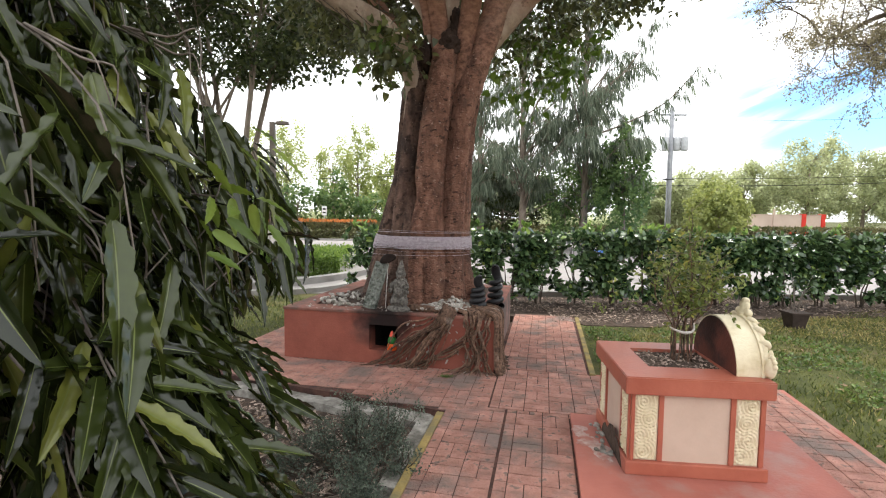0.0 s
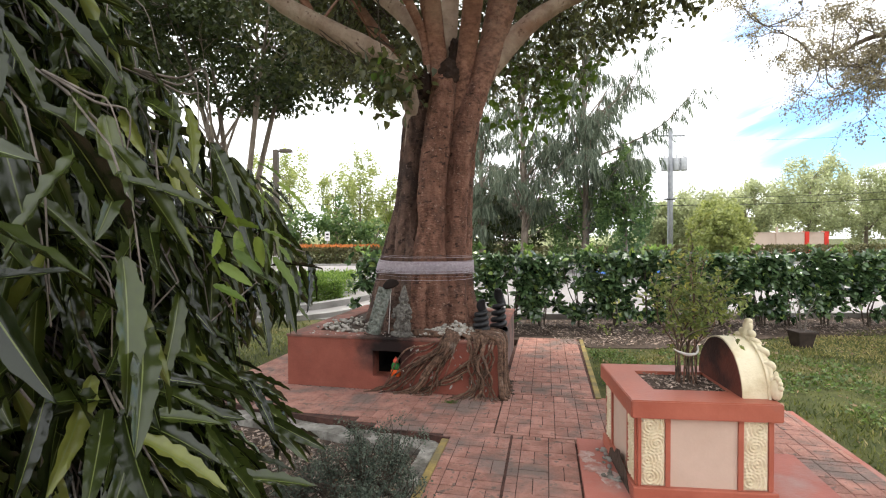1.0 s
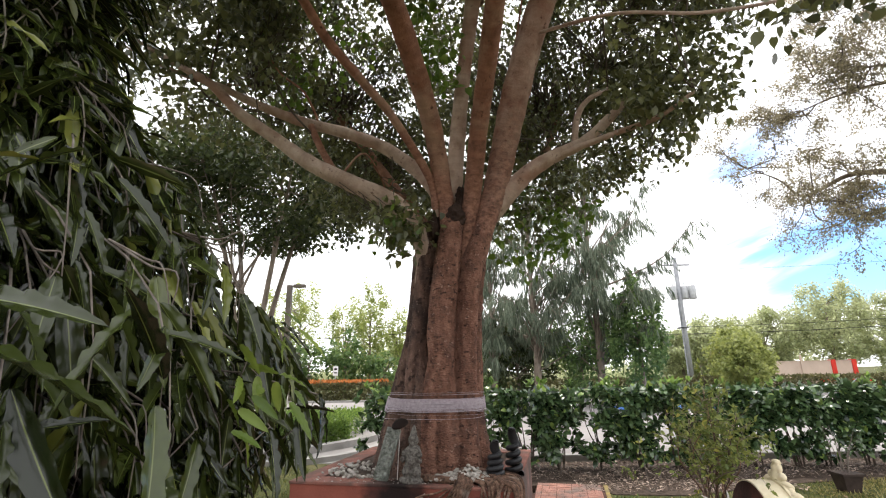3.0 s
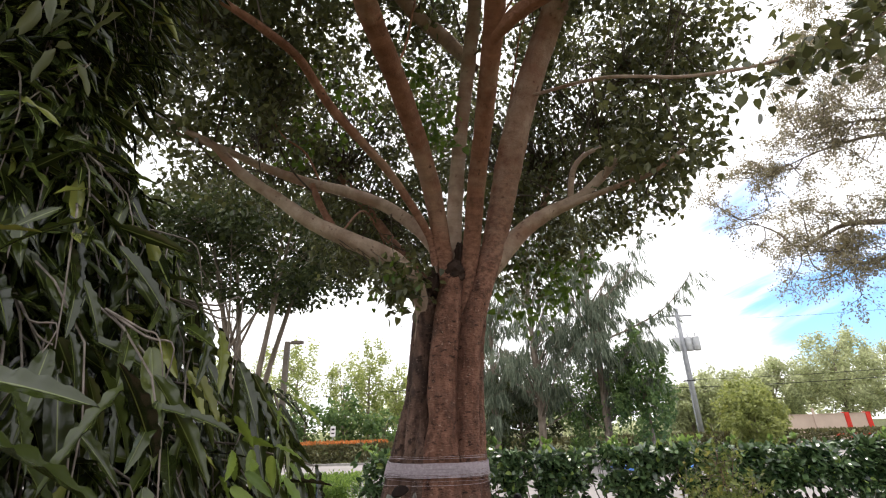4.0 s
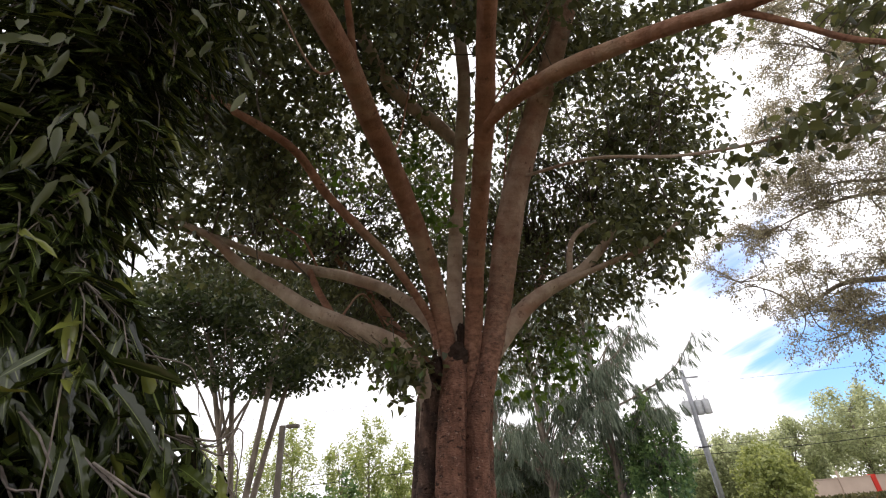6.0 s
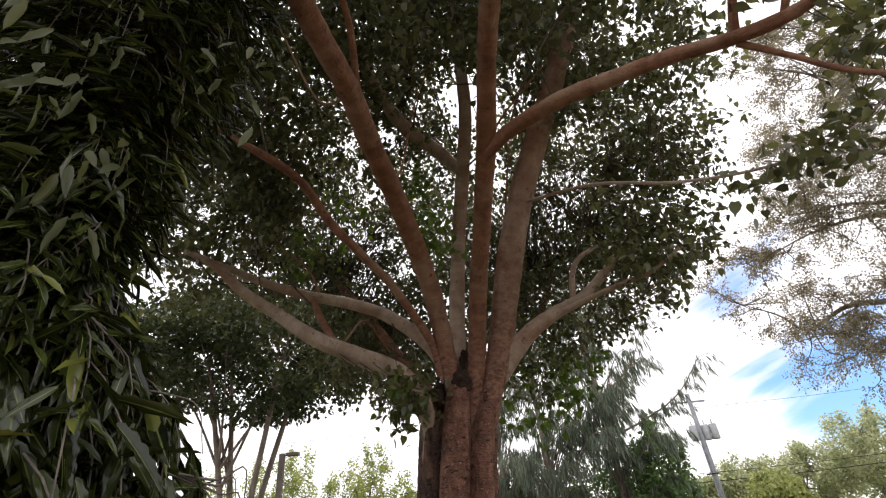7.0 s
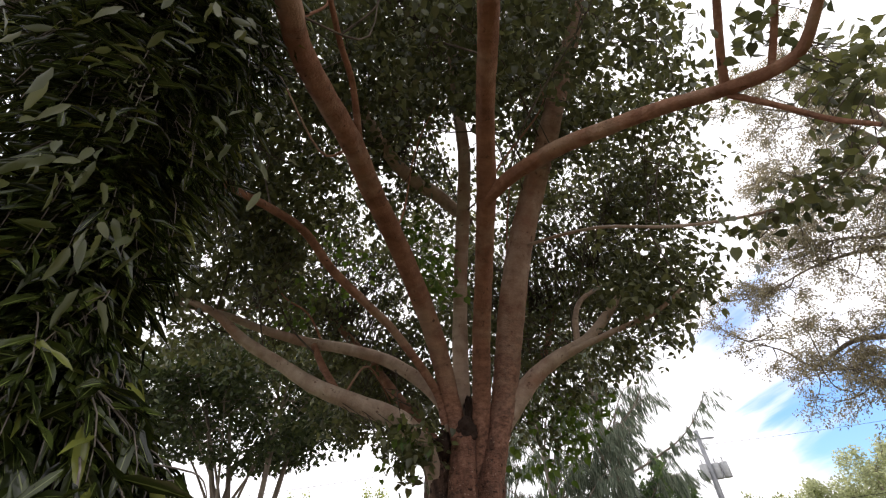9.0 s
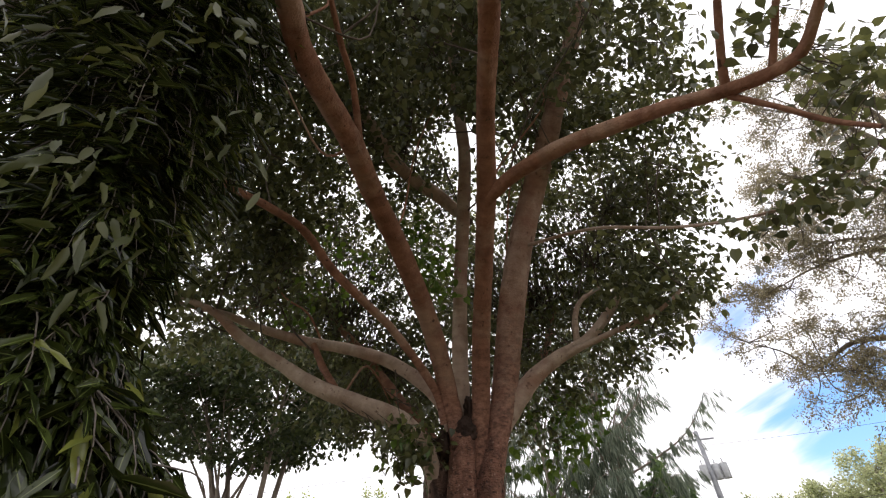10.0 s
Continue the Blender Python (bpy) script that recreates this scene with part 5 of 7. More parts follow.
for k in range(110):
    z0 = max(-0.14, min(0.13, g.normal(0, 0.048 if k < 90 else 0.08)))
    ph = g.uniform(0, 6.28)
    lift = z0 + 0.012 * np.sin(turn_by + ph) + 0.005 * np.sin(3 * turn_by + ph)
    G = np.array([GIRTH[max(-8, min(8, round(v / 0.02)))][i] for i, v in enumerate(lift)])
    out = G - np.array([-0.24, 5.95])
    G = G + out / np.linalg.norm(out, axis=1, keepdims=True) * g.uniform(0.0, 0.012)
    P = np.column_stack([G - np.array([-0.27, 5.95]), lift])
    pieces.append(tube_data(P, np.full(len(P), g.uniform(0.0012, 0.0032)), 3))
V, F = join(pieces)
attach("threads", fast_mesh("threads", V, F, M_THREAD, True), wrap)

# ---- offerings on the plinth ----


def rock_mesh(seed, squash=0.7):
    bm = bmesh.new()
    bmesh.ops.create_icosphere(bm, subdivisions=2, radius=1.0)
    for v in bm.verts:
        v.co *= 1 + 0.28 * noise.noise(v.co * 1.1 + Vector((seed * 7.1, 0, 0)))
        v.co.z *= squash
    for f in bm.faces:
        f.smooth = True
    me = bpy.data.meshes.new("pebble")
    bm.to_mesh(me)
    bm.free()
    me.materials.append(M_PEBBLE)
    return me


ROCKS = [rock_mesh(i, 0.6 + 0.08 * i) for i in range(4)]


def pebbles(label, n, place):
    pile = thing("pebble_pile", label, "pebbles", (0, 0, 0))
    for k in range(n):
        x, y, z = place()
        s = g.uniform(0.014, 0.030)
        ob = attach("pebble", ROCKS[k % 4], pile, "", Matrix.Translation((x, y, z + s * 0.5)) @ Euler((g.uniform(-0.4, 0.4), g.uniform(-0.4, 0.4), g.uniform(0, 6.28))).to_matrix().to_4x4() @ Matrix.Diagonal((s * g.uniform(0.8, 1.3), s, s * g.uniform(0.8, 1.1), 1)))


def heap_a():
    a, b = g.uniform(-1.34, -0.74), g.uniform(4.95, 5.16)
    return onp(a, b, 0.60 + 0.10 * max(0, 1 - abs(a + 0.98) / 0.32) * (b - 4.90) / 0.2 * g.uniform(0.3, 1))


def heap_b():
    a, b = g.uniform(-2.66, -2.05), g.uniform(5.05, 5.9)
    return onp(a, b, 0.572 + 0.04 * g.uniform(0, 1))


pebbles("heap of white rounded pebbles before the trunk", 200, heap_a)
pebbles("scattered grey-white pebbles on the plinth beside the trunk", 120, heap_b)


def crumbs(label, n, place, mats, lo, hi):
    """Loose bits as one heap of small stones."""
    pieces = []
    ico = np.empty(len(ROCKS[0].vertices) * 3, np.float32)
    ROCKS[0].vertices.foreach_get("co", ico)
    ico = ico.reshape(-1, 3)
    tri = np.array([tuple(p.vertices) for p in ROCKS[0].polygons])
    for k in range(n):
        x, y, z = place()
        size = g.uniform(lo, hi) * np.array([g.uniform(0.6, 1.5), g.uniform(0.6, 1.2), g.uniform(0.35, 0.8)])
        t = g.uniform(0, 6.28)
        c, s_ = math.cos(t), math.sin(t)
        pieces.append((ico * size @ np.array([[c, s_, 0], [-s_, c, 0], [0, 0, 1]]) + np.array([x, y, z + size[2] * 0.4]), tri))
    V, F = join(pieces)
    tagged(attach("debris", fast_mesh("debris", V, F, mats, True)), label, "debris", kind="stuff")


crumbs("grey-white plaster crumbs along the plinth's dusty top", 90, lambda: onp(g.uniform(-2.7, -0.55), g.uniform(4.87, 5.08), 0.580), M_PEBBLE, 0.004, 0.012)
crumbs("dark soil and bark crumbs along the plinth's top", 110, lambda: onp(g.uniform(-2.0, -0.5), g.uniform(4.90, 5.10), 0.580), M_SOIL, 0.006, 0.018)
crumbs("dark debris swept against the plinth's corner", 70, lambda: onp(-0.46 + abs(g.normal(0, 0.05)), g.uniform(4.75, 5.5), 0.006), M_SOIL, 0.008, 0.028)
crumbs("pale plaster bits fallen at the plinth's foot", 50, lambda: onp(g.uniform(-1.75, -0.4), 4.80 - abs(g.normal(0, 0.05)), 0.006), M_PEBBLE, 0.004, 0.011)
crumbs("dark soil crumbs along the paving's foot", 60, lambda: onp(g.uniform(-2.85, -0.6), 4.835 - abs(g.normal(0, 0.012)), 0.006), M_SOIL, 0.004, 0.010)


def lathe(rows, sides=20, squash=(1, 1), bm=None, at=None):
    """Turned form from (radius, height) rows."""
    bm = bm or bmesh.new()
    rings = []
    for r, z in rows:
        rings.append([bm.verts.new((r * squash[0] * math.cos(2 * math.pi * k / sides), r * squash[1] * math.sin(2 * math.pi * k / sides), z)) for k in range(sides)])
    for a, b in zip(rings, rings[1:]):
        for k in range(sides):
            bm.faces.new((a[k], a[(k + 1) % sides], b[(k + 1) % sides], b[k]))
    bm.faces.new(rings[0][::-1])
    bm.faces.new(rings[-1])
    if at is not None:
        bmesh.ops.transform(bm, matrix=at, verts=[v for r in rings for v in r])
    return bm


def ball(bm, c, r, squash=(1, 1, 1), sub=2):
    bmesh.ops.create_icosphere(bm, subdivisions=sub, radius=r, matrix=Matrix.Translation(c) @ Matrix.Diagonal((*squash, 1)))


# leaning carved slab
bm = box(-0.078, 0.078, -0.025, 0.025, 0, 0.54, 0.012)
for i in range(12):
    z = 0.04 + i * 0.042
    for sx in (-0.045, 0.0, 0.045):
        ball(bm, (sx + 0.008 * math.sin(i * 3 + sx * 90), -0.026, z), 0.019 + 0.006 * math.sin(i * 5 + sx * 200), (1.1, 0.6, 1.15), 1)
add_box(bm, -0.074, -0.062, -0.034, -0.02, 0.02, 0.45)
add_box(bm, 0.068, 0.08, -0.034, -0.02, 0.02, 0.45)
stele = part("carved_stele", bm, M_STELE, at=pose(*onp(-1.90, 4.99, 0.575), -8, 14, TURN), smooth=True)
tagged(stele, "grey stone slab with worn carving leaning on the trunk", "statue")
# small stone figure, kept as one plain form
bm = lathe([(0.11, 0), (0.12, 0.012), (0.115, 0.035), (0.085, 0.05), (0.08, 0.07), (0.09, 0.09), (0.075, 0.14), (0.07, 0.19), (0.08, 0.23), (0.085, 0.27), (0.06, 0.31), (0.035, 0.325), (0.05, 0.35), (0.052, 0.38), (0.035, 0.41), (0.03, 0.44), (0.012, 0.49), (0.004, 0.5)], 22, (1, 0.75))
for c, r in (((-0.075, -0.03, 0.25), 0.03), ((0.075, -0.03, 0.25), 0.03), ((-0.085, -0.05, 0.20), 0.025), ((0.085, -0.05, 0.2), 0.025), ((-0.05, -0.05, 0.10), 0.04), ((0.05, -0.05, 0.10), 0.04), ((0.0, -0.055, 0.19), 0.045), ((0, -0.05, 0.34), 0.02)):
    ball(bm, c, r, (1, 0.8, 1.2), 1)
bmesh.ops.subdivide_edges(bm, edges=bm.edges[:], cuts=2, use_grid_fill=True)
for v in bm.verts:
    v.co += v.co.normalized() * (0.010 * noise.noise(v.co * 34) + 0.007 * noise.noise(v.co * 75))
figure = part("stone_statue", bm, M_STONE, at=pose(*onp(-1.545, 4.965, 0.578), 0, 3, TURN) @ Matrix.Diagonal((1.1, 1.1, 1.12, 1)), smooth=True)
tagged(figure, "small worn grey stone statue on a round base", "statue")
parasol = thing("parasol", "small dark ceremonial parasol on a white stick behind the statue", "parasol", onp(-1.70, 5.07, 0.58), TURN)
bm = lathe([(0.005, 0.055), (0.05, 0.04), (0.085, 0.012), (0.095, -0.008), (0.085, -0.003), (0.05, 0.028), (0.004, 0.042)], 24, at=Matrix.Translation((0, -0.03, 0.56)) @ pose(0, 0, 0, 24, -10, 0))
part("canopy", bm, M_CLOTH, parasol, "dark canopy", smooth=True)
tube("stick", [(-0.03, -0.02, 0.0, 0.005), (-0.02, -0.01, 0.25, 0.005), (0, -0.01, 0.58, 0.005)], M_STRING, parasol, "white stick", 6, 3)


def cobra(at, h, label):
    """Coiled serpent: rings of the body, raised hood; one plain mesh."""
    pts = []
    for k in range(100):
        t = k / 99
        a, r = t * 8.5 * math.pi, 0.075 - 0.030 * t
        pts.append((r * math.cos(a), r * math.sin(a), 0.03 + t * h * 0.62, 0.034 - 0.006 * t))
    S = np.array(pts)
    V1, F1 = tube_data(S[:, :3], S[:, 3], 10)
    S2 = smooth_path([(0.03, 0.0, h * 0.6, 0.026), (0.01, 0.01, h * 0.72, 0.03), (0.0, 0.0, h * 0.85, 0.03), (0.0, -0.03, h * 0.97, 0.022), (0, -0.07, h * 0.98, 0.008)], 5)
    V2, F2 = tube_data(S2[:, :3], S2[:, 3], 10)
    V2[:, 0] *= 1.8
    V, F = join([(V1, F1), (V2, F2)])
    V = np.vstack([V, [(0.09 * math.cos(i * math.pi / 5), 0.09 * math.sin(i * math.pi / 5), z) for z in (0.0, 0.02) for i in range(10)]])
    k = len(V) - 20
    F = np.vstack([F, [(k + i, k + (i + 1) % 10, k + 10 + (i + 1) % 10, k + 10 + i) for i in range(10)]])
    ob = attach("serpent_statue", fast_mesh("serpent_statue", V, F, M_BLACKSTONE, True), at=at)
    return tagged(ob, label, "statue")


cobra(pose(*onp(-0.70, 5.18, 0.575), 0, 0, 20), 0.40, "glossy black stone coiled serpent statue")
cobra(pose(*onp(-0.53, 5.42, 0.575), 0, 0, -15), 0.50, "taller glossy black stone serpent statue on the plinth")
# bright figurine before the niche: one mesh of three colours
bm = lathe([(0.045, 0), (0.055, 0.01), (0.056, 0.06), (0.045, 0.075)], 16)
k1 = len(bm.faces)
lathe([(0.04, 0.075), (0.048, 0.09), (0.046, 0.125), (0.03, 0.15)], 16, bm=bm)
k2 = len(bm.faces)
lathe([(0.026, 0.15), (0.03, 0.165), (0.02, 0.19), (0.004, 0.215)], 16, bm=bm)
bm.faces.index_update()
for f in bm.faces:
    f.material_index = 0 if f.index < k1 else (1 if f.index < k2 else 2)
gnome = part("figurine", bm, M_ORANGE, at=pose(*onp(-1.60, 4.90, 0.15), 0, 0, 10), smooth=True)
gnome.data.materials.append(M_GREENP)
gnome.data.materials.append(M_REDP)
tagged(gnome, "small orange and green painted figurine in the niche's mouth", "figurine")

# ---- planter shrine ----
slab = part("planter_slab", prism([ab(0.245, 2.2), ab(1.78, 2.2), ab(1.78, 3.9), ab(0.245, 3.88)], 0.002, 0.045, 0.01), M_SLAB)
tagged(slab, "low red painted concrete slab under the planter", "slab")
PT = -6.0
planter = thing("planter", "square red and cream masonry planter with carved corner panels", "planter", (1.595, 3.20, 0.045), PT)
hw = 0.415
part("base", box(-hw, hw, -hw, hw, 0, 0.085, 0.008), M_REDTRIM, planter, "red plinth course")
bw = 0.385
def square_ring(outer, inner, z0, z1):
    """A square ring with a square hole, one closed form."""
    bm = bmesh.new()
    vo = [[bm.verts.new((x * outer, y * outer, z)) for x, y in ((-1, -1), (1, -1), (1, 1), (-1, 1))] for z in (z0, z1)]
    vi = [[bm.verts.new((x * inner, y * inner, z)) for x, y in ((-1, -1), (1, -1), (1, 1), (-1, 1))] for z in (z0, z1)]
    for k in range(4):
        j = (k + 1) % 4
        for quad in ((vo[0][k], vo[0][j], vo[1][j], vo[1][k]), (vi[0][j], vi[0][k], vi[1][k], vi[1][j]), (vo[1][k], vo[1][j], vi[1][j], vi[1][k]), (vo[0][j], vo[0][k], vi[0][k], vi[0][j])):
            bm.faces.new(quad)
    return bm


part("body", square_ring(bw, bw - 0.07, 0.085, 0.51), M_CREAM, planter, "cream painted body")
rw, ri = 0.43, 0.25
bm = bmesh.new()
o, i_ = [(-rw, -rw), (rw, -rw), (rw, rw), (-rw, rw)], [(-ri + 0.02, -0.20), (ri + 0.0, -0.20), (ri + 0.0, 0.24), (-ri + 0.02, 0.24)]
vo = [[bm.verts.new((x, y, z)) for x, y in o] for z in (0.51, 0.62)]
vi = [[bm.verts.new((x, y, z)) for x, y in i_] for z in (0.51, 0.62)]
for k in range(4):
    j = (k + 1) % 4
    bm.faces.new((vo[0][k], vo[0][j], vo[1][j], vo[1][k]))
    bm.faces.new((vi[0][j], vi[0][k], vi[1][k], vi[1][j]))
    bm.faces.new((vo[1][k], vo[1][j], vi[1][j], vi[1][k]))
    bm.faces.new((vo[0][j], vo[0][k], vi[0][k], vi[0][j]))
bmesh.ops.bevel(bm, geom=[e for e in bm.edges if abs(e.verts[0].co.x) > 0.42 and abs(e.verts[1].co.x) > 0.42 and abs(e.verts[0].co.y) > 0.42 and abs(e.verts[1].co.y) > 0.42], offset=0.006, segments=2, affect="EDGES")
part("rim", bm, M_REDTRIM, planter, "broad red rim")
part("soil", box(-ri + 0.02, ri, -0.20, 0.24, 0.45, 0.595), M_SOIL, planter, "dark soil with wood chips")


nchip = 420
qc = np.column_stack([rng.uniform(-ri + 0.03, ri - 0.01, nchip), rng.uniform(-0.19, 0.23, nchip), rng.uniform(0.594, 0.61, nchip)])
dc = unit(nchip)
dc[:, 2] *= 0.3
V, F = leaves(qc, dc, rng.uniform(0.015, 0.045, nchip), 0.012, OVAL)
attach("bark_mulch", fast_mesh("bark_mulch", V, F, M_MULCH), planter, "brown bark chips on the soil")["kind"] = "stuff"


def carved_panel(w, h, seed):
    """Relief of wavy swirls raised from a plate."""
    nx, nz = 30, 96
    gg = np.random.default_rng(seed)
    sw = [(gg.uniform(0.2, 0.8) * w, (k + 0.5) / 4 * h, gg.choice([-1, 1]), gg.uniform(0.045, 0.06)) for k in range(4)]
    bm = bmesh.new()
    grid = []
    for j in range(nz + 1):
        row = []
        for i in range(nx + 1):
            x, z = w * i / nx, h * j / nz
            d = 0.0
            for cx, cz, s, rad in sw:
                dx, dz = x - cx, z - cz
                r, a = math.hypot(dx, dz), math.atan2(dz, dx)
                d += 1.3 * math.sin(r * 330 + s * a * 1.0) * math.exp(-(r / rad) ** 2 * 0.45)
            d += 0.4 * math.sin(x * 260 + 3.0 * math.sin(z * 26 + seed))
            e = min(1, i / 2, (nx - i) / 2, j / 2, (nz - j) / 2)
            row.append(bm.verts.new((x, -0.010 * e - 0.008 * e * max(-0.9, min(1.0, d)), z)))
        grid.append(row)
    for j in range(nz):
        for i in range(nx):
            bm.faces.new((grid[j][i], grid[j][i + 1], grid[j + 1][i + 1], grid[j + 1][i]))
    return bm


def planter_face(turn):
    """Red stiles and two carved strips on one side; the cream field shows between."""
    m = pose(0, 0, 0, 0, 0, turn)
    for x0, x1 in ((-bw, -bw + 0.022), (-bw + 0.162, -bw + 0.192), (bw - 0.192, bw - 0.162), (bw - 0.022, bw)):
        part("stile", box(x0, x1, -bw - 0.014, -bw, 0.085, 0.509, 0.003), M_REDTRIM, planter, "red painted stile", at=m)
    for k, x0 in enumerate((-bw + 0.024, bw - 0.16)):
        part("carved_panel", carved_panel(0.136, 0.418, k + 2 + int(turn) % 360), M_YELLOW, planter, "yellow-cream panel carved with swirls", at=m @ pose(x0, -bw - 0.001, 0.089), smooth=True)


for t_ in (0, -90, 90, 180):
    planter_face(t_)
# broken plaster at the planter's foot: ragged mortar and a dusty smear on the slab
gp = np.random.default_rng(19)
hole = [(-0.20, 0.0), (-0.17, 0.07), (-0.10, 0.10), (-0.04, 0.085), (0.03, 0.15), (0.10, 0.17), (0.17, 0.12), (0.24, 0.13), (0.30, 0.06), (0.33, 0.0)]
part("exposed_core", prism([(y + gp.uniform(-0.01, 0.01), z) for y, z in hole], 0.0, 0.004), M_SOIL, planter, "dark hollow where plaster has broken away", at=pose(-0.4155, 0, 0.002, 90, 0, -90))
for k in range(26):
    m = pose(-0.43 - abs(gp.normal(0, 0.035)), gp.uniform(-0.22, 0.30), 0.006, gp.uniform(-25, 25), gp.uniform(-25, 25), gp.uniform(0, 360)) @ Matrix.Diagonal((gp.uniform(0.012, 0.034), gp.uniform(0.010, 0.024), gp.uniform(0.006, 0.016), 1))
    ob = attach("crumb", ROCKS[k % len(ROCKS)].copy(), planter, "crumbled grey mortar" if k == 0 else "", m)
    ob.data.materials[0] = M_FOOT
for k in range(5):        # dusty streaks spread over the slab
    tt = np.linspace(0, 2 * math.pi, 26)[:-1]
    ring = [((0.045 + 0.02 * (k % 3)) * (1 + 0.55 * noise.noise((3 * math.cos(t), 3 * math.sin(t), k * 3.1))) * math.cos(t), (0.09 - 0.01 * k) * (1 + 0.55 * noise.noise((3 * math.cos(t), 3 * math.sin(t), k * 3.1 + 9))) * math.sin(t)) for t in tt]
    part("dust_smear", prism(ring, 0.0, 0.0012 + 0.0006 * k), M_DUST, slab, "pale cement dust trodden on the paint" if k == 0 else "", at=Matrix.Translation((*Vector((1.595, 3.20)) + Vector((-0.50 - 0.018 * k + gp.uniform(-0.03, 0.03), -0.14 + 0.10 * k)), 0.0448)) @ pose(0, 0, 0, 0, 0, gp.uniform(10, 50)))

# half-drum shrine on the rim
drum = thing("half_drum_shrine", "cream half-round shrine with dark maroon face and ornate crest", "shrine", (1.925, 3.15, 0.665), PT)


def half_disc(r, x0, x1, n=36, low=0.0, bumps=0.0):
    bm = bmesh.new()
    rows = []
    for x in (x0, x1):
        ring = []
        for k in range(n + 1):
            a = math.pi * k / n
            rr = r + bumps * abs(math.sin(a * 7.5)) ** 0.7
            ring.append(bm.verts.new((x, -rr * math.cos(a), low + rr * math.sin(a))))
        rows.append(ring)
    for k in range(n):
        bm.faces.new((rows[0][k], rows[0][k + 1], rows[1][k + 1], rows[1][k]))
    bm.faces.new(rows[0][::-1])
    bm.faces.new(rows[1])
    bm.faces.new((rows[0][0], rows[1][0], rows[1][-1], rows[0][-1]))
    return bm


part("drum", half_disc(0.315, -0.085, 0.055), M_YELLOW, drum, "cream half-round body", smooth=False)
part("face", half_disc(0.306, -0.090, -0.0855), M_MAROON, drum, "dark maroon face")
part("moulding", half_disc(0.330, 0.055, 0.070), M_YELLOW, drum, "raised edge moulding")
bm = half_disc(0.318, 0.070, 0.100, 72, 0.0, 0.014)
for k in range(9):         # flat bosses along the ridge
    a = math.pi * (k + 1.0) / 10
    if k != 4:
        lathe([(0.036, -0.016), (0.038, 0.0), (0.033, 0.012), (0.020, 0.018), (0.012, 0.013)], 14, bm=bm, at=Matrix.Translation((0.094, -0.318 * math.cos(a), 0.318 * math.sin(a))) @ Euler((a - math.pi / 2, 0, 0)).to_matrix().to_4x4() @ Euler((0, radians(38), 0)).to_matrix().to_4x4())
for s in (-1, 1):         # a scalloped palmette at each foot
    ball(bm, (0.092, s * 0.338, 0.062), 0.050, (0.62, 0.80, 1.25), 3)
    for k in range(7):
        a = math.pi * (0.08 + 0.14 * k)
        ball(bm, (0.094, s * 0.340 + 0.043 * math.cos(a), 0.068 + 0.066 * math.sin(a)), 0.017, (0.8, 1, 1), 2)
    ball(bm, (0.094, s * 0.330, 0.148), 0.018, (0.8, 0.8, 1.5), 2)
    ball(bm, (0.092, s * 0.055, 0.345), 0.030, (0.8, 1.2, 0.9), 2)
    ball(bm, (0.094, s * 0.030, 0.385), 0.020, (0.8, 0.9, 1.5), 2)
lathe([(0.046, 0.0), (0.043, 0.03), (0.030, 0.05), (0.036, 0.066), (0.034, 0.085), (0.026, 0.10), (0.030, 0.110), (0.022, 0.122), (0.008, 0.126)], 10, (0.8, 1.05), bm, Matrix.Translation((0.088, 0, 0.315)) @ pose(0, 0, 0, 4, 5, 0))
part("crest", bm, M_YELLOW, drum, "bossed cream crest", smooth=True)

# shrub in the planter
shrub = thing("planter_shrub", "thin-stemmed shrub with small olive-green leaves tied with string", "shrub", (1.665, 3.25, 0.635), 0)
gs = np.random.default_rng(77)
stems = []
for k in range(15):
    a, side = gs.uniform(0, 6.28), -1 if k % 2 else 1
    sx, sy = 0.042 * side + gs.uniform(-0.022, 0.022), gs.uniform(-0.04, 0.04)
    far = gs.uniform(0.06, 0.33)
    top = gs.uniform(0.66, 0.92) - 0.5 * far + (0.26 if k in (4, 9, 14) else 0)
    if k in (4, 9, 14):
        far *= 0.45
    kink = gs.normal(0, 0.018, (3, 2))
    p1 = (sx * 0.9 + kink[0, 0], sy * 0.9 + kink[0, 1], 0.22)
    p2 = (sx + 0.45 * far * math.cos(a) + kink[1, 0], sy + 0.45 * far * math.sin(a) + kink[1, 1], 0.24 + 0.42 * (top - 0.24))
    p3 = (0.05 + far * 0.85 * math.cos(a) + kink[2, 0], far * 0.85 * math.sin(a) + kink[2, 1], 0.24 + 0.75 * (top - 0.24))
    p4 = (0.06 + far * math.cos(a), far * math.sin(a), top)
    tube("stem", [(sx, sy, -0.02, gs.uniform(0.004, 0.008)), (*p1, 0.0048), (*p2, 0.0036), (*p3, 0.0024), (*p4, 0.0012)], M_ROOT if k % 3 else M_DARKBARK, shrub, "", 6, 5)
    stems.append(smooth_path([(sx, sy, -0.02), p1, p2, p3, p4], 6))
pts = np.vstack([s[9:] for s in stems])
tw, C, D = [], [], []
for k in range(185):
    p = pts[gs.integers(0, len(pts))]
    d = gs.normal(0, 1, 3) * np.array([1, 1, 0.55]) + np.array([0, 0, 0.55])
    d /= np.linalg.norm(d)
    e = p + d * gs.uniform(0.06, 0.20)
    way = smooth_path([p, (p + e) / 2 + gs.normal(0, 0.012, 3), e], 4)
    tw.append(tube_data(way, np.linspace(0.0021, 0.0008, len(way)), 4))
    for q in way[2:]:
        m = int(gs.integers(1, 3))
        C.append(q + gs.normal(0, 0.008, (m, 3)))
        D.append(gs.normal(0, 0.8, (m, 3)) + d * 0.7)
C, D = np.vstack(C), np.vstack(D)
L = gs.uniform(0.024, 0.048, len(C))
